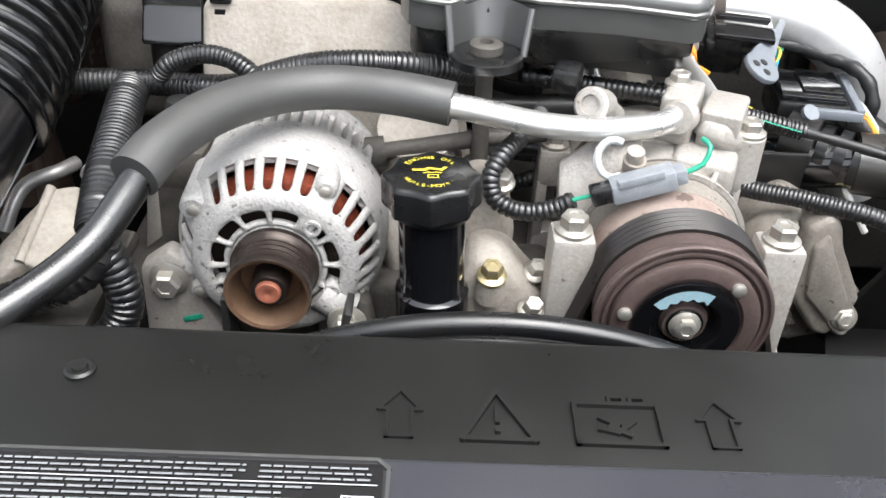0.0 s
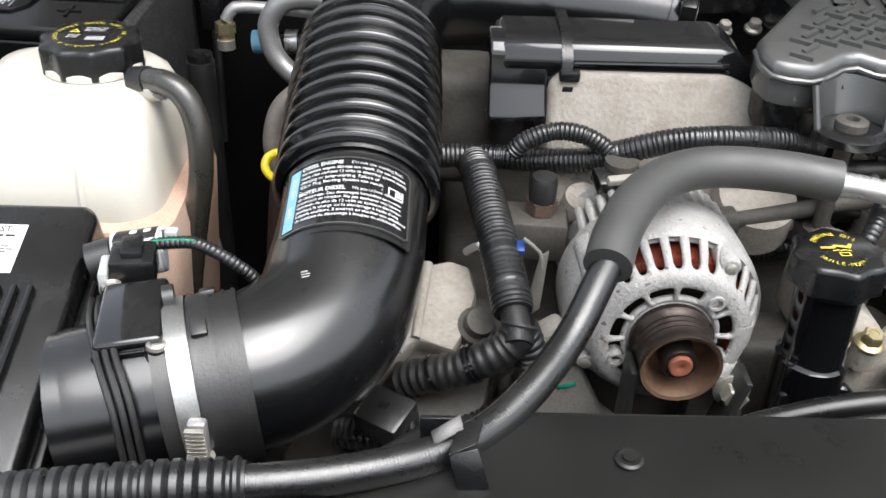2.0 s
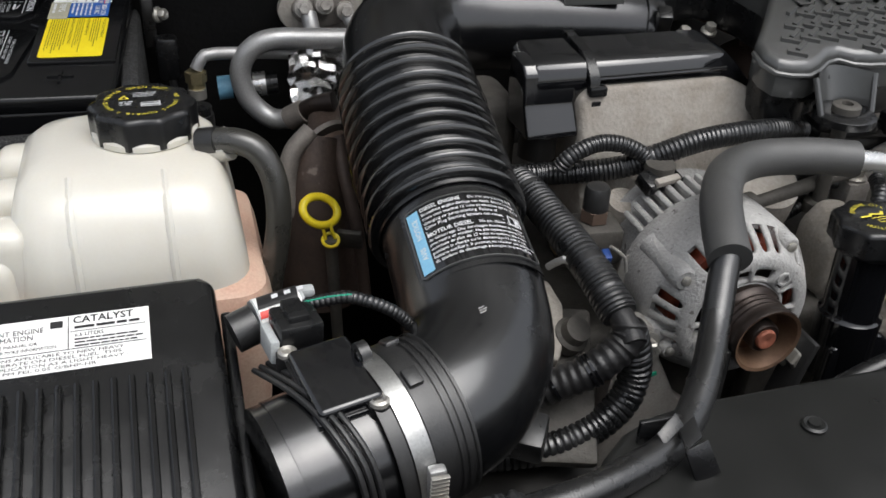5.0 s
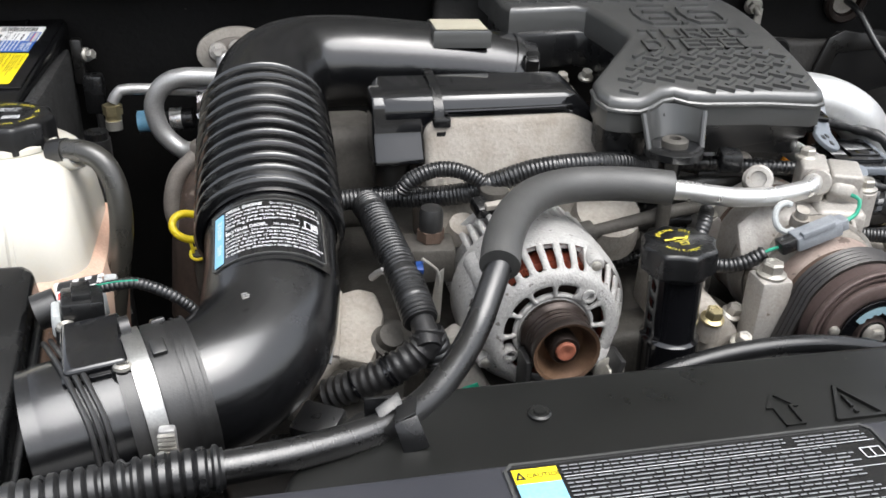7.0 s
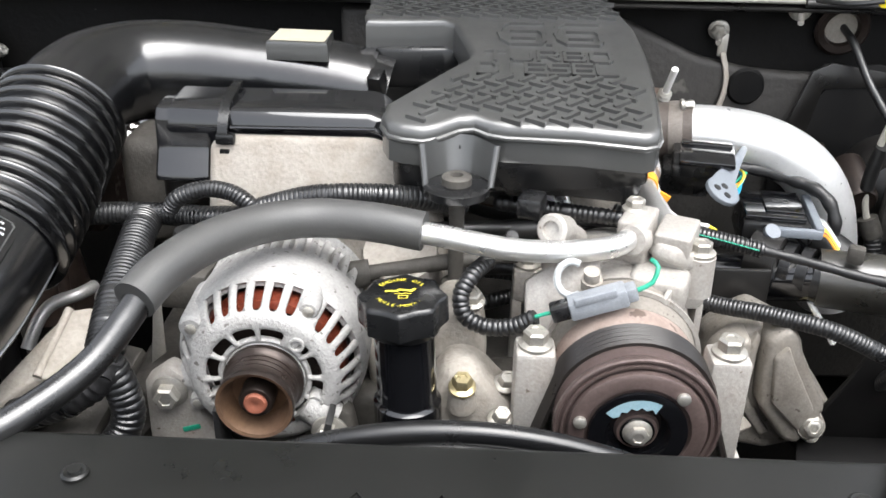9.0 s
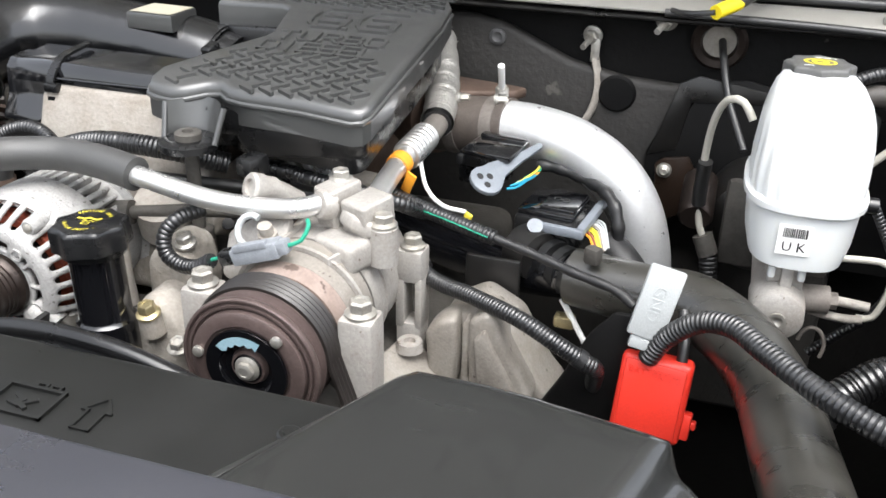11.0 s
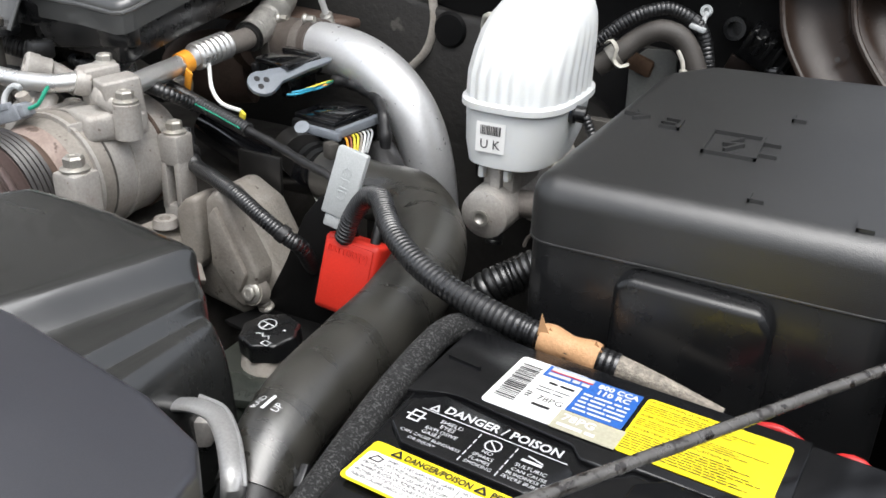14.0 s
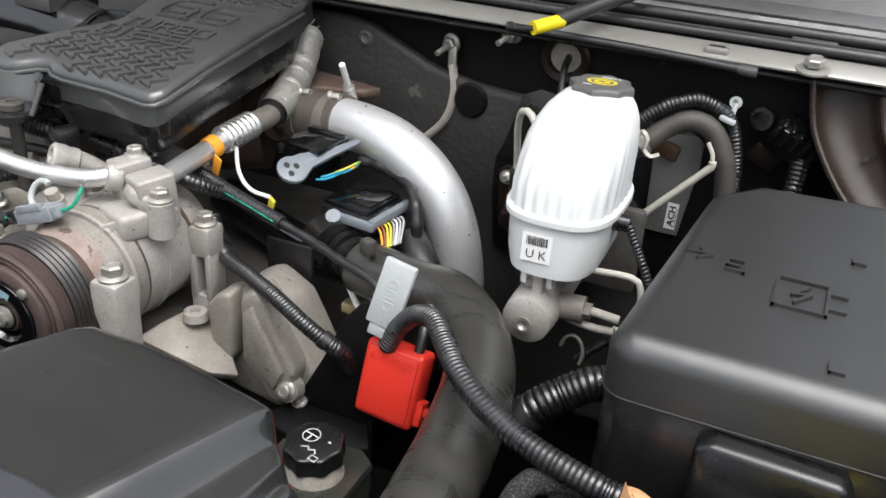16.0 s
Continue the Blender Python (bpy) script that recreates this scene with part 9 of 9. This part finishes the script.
part("bolt", hexbolt((-0.229, 0.470, 1.186), (0, -0.4, 1), 0.0045, 0.006), "bolt", t)
part("lower_plate", prism([(-0.34, 0.38), (-0.22, 0.44), (-0.20, 0.56), (-0.28, 0.58), (-0.36, 0.46)], 0.02, Matrix.Translation((0, 0, 1.10)), 0.004), "grime_shade", t)
part("pipe_bend", tube([(-0.2669, 0.6149, 1.2050), (-0.2740, 0.5991, 1.2060), (-0.2902, 0.5900, 1.2030), (-0.2977, 0.5829, 1.1980), (-0.3019, 0.5722, 1.1900), (-0.3063, 0.5604, 1.1750)], 0.0055, 14), "dull_alu", t)
part("bleed_pipe", tube([(-0.232, 0.545, 1.235), (-0.224, 0.535, 1.247), (-0.218, 0.530, 1.243)], 0.003, 10), "dull_alu", t)
part("connector", brick((-0.285, 0.445, 1.168), (0.034, 0.03, 0.022), axes_of((0.5, 0.8, 0.2)), 0.003), "loom", t)
t = thing("oil_pressure_sensor", (-0.174, 0.59, 1.2), "pressure sensor with a black rubber cap and rusty hexagon", "sensor")
part("cap", lathe([(0, 0), (0, 0.0105), (0.016, 0.0105), (0.020, 0.009), (0.021, 0)], (-0.174, 0.592, 1.253), (0, 0, 1), 22), "rubber", t)
part("hexagon", lathe([(0, 0), (0, 0.012), (0.010, 0.012), (0.010, 0)], (-0.174, 0.592, 1.243), UP, 6), "rust", t)
part("block", brick((-0.180, 0.59, 1.226), (0.052, 0.035, 0.032), axes_of((0.1, 1, 0)), 0.003), "cast_dark", t)
part("yellow_clip", brick((-0.208, 0.583, 1.232), (0.008, 0.012, 0.02), None, 0.002), "brass", t)
t = thing("alternator_plug", (-0.12, 0.59, 1.26), "black plug with a yellowed insert behind the alternator", "connector")
part("shell", brick((-0.120, 0.592, 1.272), (0.036, 0.018, 0.012), axes_of((-0.25, 1, 0.35)), 0.002), "plastic", t)
part("insert", brick((-0.118, 0.5835, 1.276), (0.024, 0.006, 0.006), axes_of((-0.25, 1, 0.35)), 0.001), "cast_tan", t)
t = thing("injector_line", (-0.02, 0.6, 1.2), "grimy steel pipe crossing behind the oil filler", "pipe")
part("pipe", tube([(-0.05, 0.585, 1.238), (0.0, 0.592, 1.244), (0.05, 0.60, 1.25), (0.09, 0.61, 1.25)], 0.0065, 12), "cast_dark", t)
part("collar", tube([(-0.055, 0.584, 1.238), (-0.028, 0.588, 1.241)], 0.0115, 14), "cast_dark", t)
part("second_pipe", tube([(-0.03, 0.565, 1.22), (-0.022, 0.555, 1.19), (-0.015, 0.55, 1.16), (-0.012, 0.548, 1.10)], 0.009, 14), "cast_tan", t)

# alternator bracket
t = thing("alternator_bracket", (-0.12, 0.5, 1.0), "grey cast alternator bracket with a green paint mark", "bracket")
part("left_arm", prism([(-0.195, 1.00), (-0.188, 1.19), (-0.168, 1.205), (-0.150, 1.19), (-0.148, 1.165), (-0.125, 1.12), (-0.09, 1.09), (-0.09, 1.0)], 0.018, along_y(0, 0.500, 0), 0.004), "cast", t)
part("paint_mark", brick((-0.156, 0.4995, 1.150), (0.014, 0.0012, 0.004), axes_of((0, 1, 0), (-0.3, 0, 1)), 0.0004), "green", t)
part("right_arm", prism([(-0.07, 1.00), (-0.068, 1.16), (-0.05, 1.185), (-0.032, 1.175), (-0.02, 1.10), (-0.02, 1.0)], 0.018, along_y(0, 0.490, 0), 0.004), "cast_dark", t)

# water pump casting beside the oil filler
t = thing("front_casting", (0.05, 0.5, 1.05), "pale dusty front casting with yellow zinc bolts", "casting")
part("body", prism([(0.018, 1.05), (0.022, 1.185), (0.038, 1.212), (0.058, 1.210), (0.074, 1.190), (0.088, 1.175), (0.092, 1.14), (0.08, 1.05)], 0.05, along_y(0, 0.498, 0), 0.010, 4), "cast_tan", t)
part("upper_lobe", prism([(0.016, 1.17), (0.018, 1.225), (0.035, 1.245), (0.06, 1.240), (0.068, 1.20), (0.06, 1.17)], 0.05, along_y(0, 0.535, 0), 0.010, 4), "cast_tan", t)
part("boss", lathe([(0, 0), (0, 0.011), (0.018, 0.009), (0.018, 0)], (0.049, 0.496, 1.183), (0, -0.25, 1), 18), "cast_tan", t)
part("bolt", hexbolt((0.049, 0.4915, 1.202), (0, -0.25, 1), 0.0075, 0.009), "brass", t)
part("bolt", hexbolt((0.077, 0.487, 1.178), (0.2, -0.4, 1), 0.0068, 0.008), "steel", t)
part("bolt", hexbolt((0.055, 0.545, 1.243), (0, -0.3, 1), 0.007, 0.008), "steel", t)
part("bolt", hexbolt((0.081, 0.515, 1.190), (0.2, -0.4, 1), 0.0068, 0.008), "steel", t)
t = thing("oil_filler_plate", (0.02, 0.48, 1.05), "black plastic plate at the foot of the oil filler", "plate")
part("plate", prism([(-0.015, 1.08), (-0.013, 1.17), (0.010, 1.178), (0.034, 1.178), (0.046, 1.165), (0.052, 1.14), (0.05, 1.08)], 0.012, along_y(0, 0.470, 0), 0.004), "gloss", t)

# compressor plug and its lead
t = thing("compressor_plug", (0.14, 0.51, 1.25), "grey two-piece connector with green wires", "connector")
ax = axes_of((0.054, 0.002, 0.018))
part("shell", brick((0.143, 0.5125, 1.2655), (0.017, 0.042, 0.014), ax, 0.002), "connector", t)
part("cap", brick((0.118, 0.512, 1.257), (0.013, 0.016, 0.012), ax, 0.002), "loom", t)
part("latch", brick((0.140, 0.506, 1.272), (0.006, 0.03, 0.006), ax, 0.001), "connector", t)
part("tail", brick((0.165, 0.513, 1.273), (0.013, 0.010, 0.011), ax, 0.002), "connector", t)
part("green_wire", tube([(0.170, 0.513, 1.275), (0.180, 0.515, 1.280), (0.184, 0.520, 1.290), (0.180, 0.527, 1.292)], 0.0018, 8), "green", t)
part("green_wire", tube([(0.112, 0.512, 1.255), (0.104, 0.513, 1.252), (0.096, 0.514, 1.248)], 0.0015, 8), "green", t)
part("lead", corrugated([(0.100, 0.513, 1.250), (0.085, 0.516, 1.240), (0.066, 0.520, 1.236), (0.050, 0.524, 1.242), (0.046, 0.53, 1.256), (0.054, 0.54, 1.268), (0.066, 0.56, 1.270)], 0.0066, 0.0042, 0.0008, 12), "loom", t)
t = thing("suction_port", (0.115, 0.57, 1.27), "aluminium service port with a round cap", "service port")
part("cap", lathe([(-0.014, 0.008), (-0.012, 0.0115), (-0.002, 0.0115), (0.0, 0.0125), (0.009, 0.0125), (0.011, 0.0105), (0.011, 0.007), (0.008, 0.0065), (0.008, 0)], (0.1165, 0.570, 1.2925), (-0.5, -0.75, 0.35), 26), "cast", t)
part("stem", tube([(0.117, 0.577, 1.290), (0.124, 0.588, 1.282), (0.135, 0.60, 1.27)], 0.0105, 16), "cast", t)
part("plug", brick((0.098, 0.592, 1.303), (0.02, 0.024, 0.018), axes_of((0.3, 1, 0)), 0.004), "plastic", t)
t = thing("gauge_fitting", (0.13, 0.54, 1.26), "brass charge fitting on top of the compressor", "fitting")
part("body", merge(lathe([(0, 0), (0, 0.008), (0.010, 0.008), (0.010, 0.006), (0.018, 0.006), (0.018, 0)], (0.1415, 0.536, 1.262), (-0.1, -0.3, 1), 12)), "cast_tan", t)
part("ring", tube([Vector((0.126, 0.532, 1.272)) + Vector((math.cos(a) * 0.011, math.sin(a) * 0.006, math.sin(a) * 0.011)) for a in (radians(60 + 24 * k) for k in range(11))], 0.0028, 8, raw=True), "grey_light", t)

# drive belt
t = thing("drive_belt", (0.14, 0.46, 1.0), "black ribbed drive belt round the compressor pulley", "belt")
c = Vector((0.167, 0, 1.205))
loop = [Vector((0.05, 0, 1.04)), Vector((0.085, 0, 1.115))]
loop += [c + Vector((math.cos(a), 0, math.sin(a))) * 0.0546 for a in (radians(150 - 7.5 * k) for k in range(21))]
loop += [Vector((0.245, 0, 1.135)), Vector((0.275, 0, 1.06))]
bm = bmesh.new()
prev = None
for i, q in enumerate(loop):
    tangent = (loop[min(i + 1, len(loop) - 1)] - loop[max(i - 1, 0)]).normalized()
    n = Vector((-tangent.z, 0, tangent.x))
    ribs = [(q, 0.4645)] + [(q + n * (0.0040 if j % 2 else 0.0026), 0.4645 + 0.0025 * j) for j in range(10)] + [(q, 0.487)]
    ring = [bm.verts.new(Vector((p.x, yy, p.z))) for p, yy in ribs]
    if prev:
        for k in range(12):
            bm.faces.new((prev[k], prev[(k + 1) % 12], ring[(k + 1) % 12], ring[k]))
    prev = ring
bmesh.ops.recalc_face_normals(bm, faces=bm.faces[:])
part("belt", bm, "belt", t)
t = thing("drive_belt", (-0.09, 0.46, 1.0), "black ribbed drive belt under the alternator pulley", "belt")
part("run", box(-0.124, 0.456, 1.0, -0.119, 0.480, 1.20, 0.001), "rubber", t)
part("run", box(-0.069, 0.456, 1.0, -0.064, 0.480, 1.195, 0.001, turn=(0, 14, 0)), "rubber", t)

# writing on the oil cap
o = Vector((0.007, 0.4895, 1.2585)) + Vector((-0.04, 0.02, 1)).normalized() * 0.0213
def cap_text(string, a0, span, size, r):
    out = []
    for i, ch in enumerate(string):
        if ch != " ":
            a = radians(a0 - span * i / (len(string) - 1))
            d = Vector((math.cos(a), math.sin(a), 0.02))
            out.append(lettering(flat_map(o + d * r, (math.sin(a), -math.cos(a), 0.03), d), ch, 0, 0, size, 0.0004, align="CENTER"))
    return merge(*out)
g = flat_map(o, (1, 0, 0.04), (0, 1, -0.02))
bm = merge(cap_text("ENGINE OIL", 150, 110, 0.0052, 0.0155), stroke(g, [(-0.011, 0.002), (-0.004, 0.002), (-0.002, 0.004), (0.006, 0.002), (0.008, 0.005)], 0.0022, 0.0004), stroke(g, [(-0.005, -0.002), (-0.002, -0.001), (0.0, -0.002), (0.003, -0.001), (0.006, -0.002)], 0.0009, 0.0004), stroke(g, [(-0.002, -0.008), (0.004, -0.008), (0.004, -0.0045), (-0.002, -0.0045)], 0.0008, 0.0004, 0, True))
low = []
for i, ch in enumerate("HUILE-MOTEUR"):
    a = radians(-145 + 110 * i / 11)
    d = Vector((math.cos(a), math.sin(a), 0))
    low.append(lettering(flat_map(o + d * 0.0195, (-math.sin(a), math.cos(a), 0.03), -d), ch, 0, 0, 0.0048, 0.0004, align="CENTER"))
part("yellow_writing", merge(bm, *low), "ink_yellow", OIL_CAP)

# hose clips on the radiator cover
t = thing("hose_clip", (-0.25, 0.33, 1.255), "black plastic hose clip at the rear corner of the cover", "clip", "hose clips")
part("blade", slab([(-0.2590, 0.3290, 1.2720), (-0.2440, 0.3400, 1.2720), (-0.2420, 0.3340, 1.2660), (-0.2570, 0.3240, 1.2660)], 0.0018, (0, -0.5, 0.85), 0.0006), "plastic", t)
part("foot", brick((-0.254, 0.341, 1.258), (0.020, 0.003, 0.022), None, 0.0008), "plastic", t)
t = thing("hose_clip", (-0.24, 0.30, 1.255), "black plastic hose clip hanging over the refrigerant hose", "clip", "hose clips")
part("blade", slab([(-0.2500, 0.3150, 1.2680), (-0.2360, 0.3230, 1.2680), (-0.2300, 0.3090, 1.2540), (-0.2450, 0.3010, 1.2540)], 0.0022, (0, -0.9, 0.5), 0.0006), "plastic", t)
part("roof", slab([(-0.2500, 0.3150, 1.2680), (-0.2360, 0.3230, 1.2680), (-0.2320, 0.3390, 1.2695), (-0.2460, 0.3310, 1.2695)], 0.0022, (0, 0, 1), 0.0006), "plastic", t)

# channel ties and tie wraps
t = thing("cable_tie", (-0.155, 0.66, 1.3), "black cable tie round the harness channel", "cable tie", "cable ties")
part("strap", prism([(0.6555, 1.322), (0.6555, 1.334), (0.660, 1.3405), (0.668, 1.3475), (0.678, 1.3525), (0.690, 1.3545), (0.72, 1.357), (0.72, 1.3545), (0.690, 1.3515), (0.679, 1.3495), (0.670, 1.345), (0.662, 1.338), (0.6585, 1.333), (0.6585, 1.322)], 0.0085, along_x(-0.160, 0, 0)), "plastic", t)
part("tail", prism([(-0.172, 1.245), (-0.158, 1.318), (-0.150, 1.318), (-0.163, 1.245)], 0.002, along_y(0, 0.652, 0)), "plastic", t)
part("buckle", brick((-0.1535, 0.6555, 1.3265), (0.016, 0.009, 0.009), None, 0.002), "plastic", t)
t = thing("loom_clutter", (0.04, 0.6, 1.2), "tangle of black taped leads behind the oil filler", "wiring loom")
rnd = random.Random(17)
for k in range(9):
    a = Vector((rnd.uniform(0.02, 0.12), rnd.uniform(0.60, 0.70), rnd.uniform(1.20, 1.28)))
    path = [a + Vector((rnd.uniform(-0.05, 0.05) * j, rnd.uniform(-0.015, 0.02) * j, rnd.uniform(-0.02, 0.012) * j)) for j in range(4)]
    part("lead", (corrugated(path, 0.007, 0.0045, 0.0008, 12) if k % 2 else tube(path, 0.0055, 10)), "loom" if k % 2 else "rubber", t)
t = thing("fuel_pipes", (0.15, 0.7, 1.2), "tan and grey fuel pipes under the engine cover", "pipe")
part("tan_pipe", tube([(0.06, 0.72, 1.262), (0.10, 0.70, 1.264), (0.14, 0.69, 1.258), (0.18, 0.70, 1.25)], 0.014, 16), "cast_tan", t)
part("grey_pipe", tube([(0.10, 0.69, 1.285), (0.118, 0.675, 1.278), (0.13, 0.665, 1.262)], 0.013, 16), "alu", t)
part("white_pipe", tube([(0.075, 0.665, 1.293), (0.095, 0.66, 1.285), (0.112, 0.655, 1.272)], 0.0022, 8), "white", t)
part("black_hose", tube([(0.02, 0.66, 1.245), (0.07, 0.65, 1.252), (0.14, 0.655, 1.256), (0.18, 0.665, 1.255)], 0.009, 14), "rubber", t)
t = thing("cover_screws", (0.02, 0.8, 1.31), "small steel screws beside the engine cover", "screw")
for q in ((0.006, 0.795, 1.318), (0.031, 0.79, 1.322)):
    part("screw", hexbolt(q, (0, -0.4, 1), 0.006, 0.007), "steel", t)
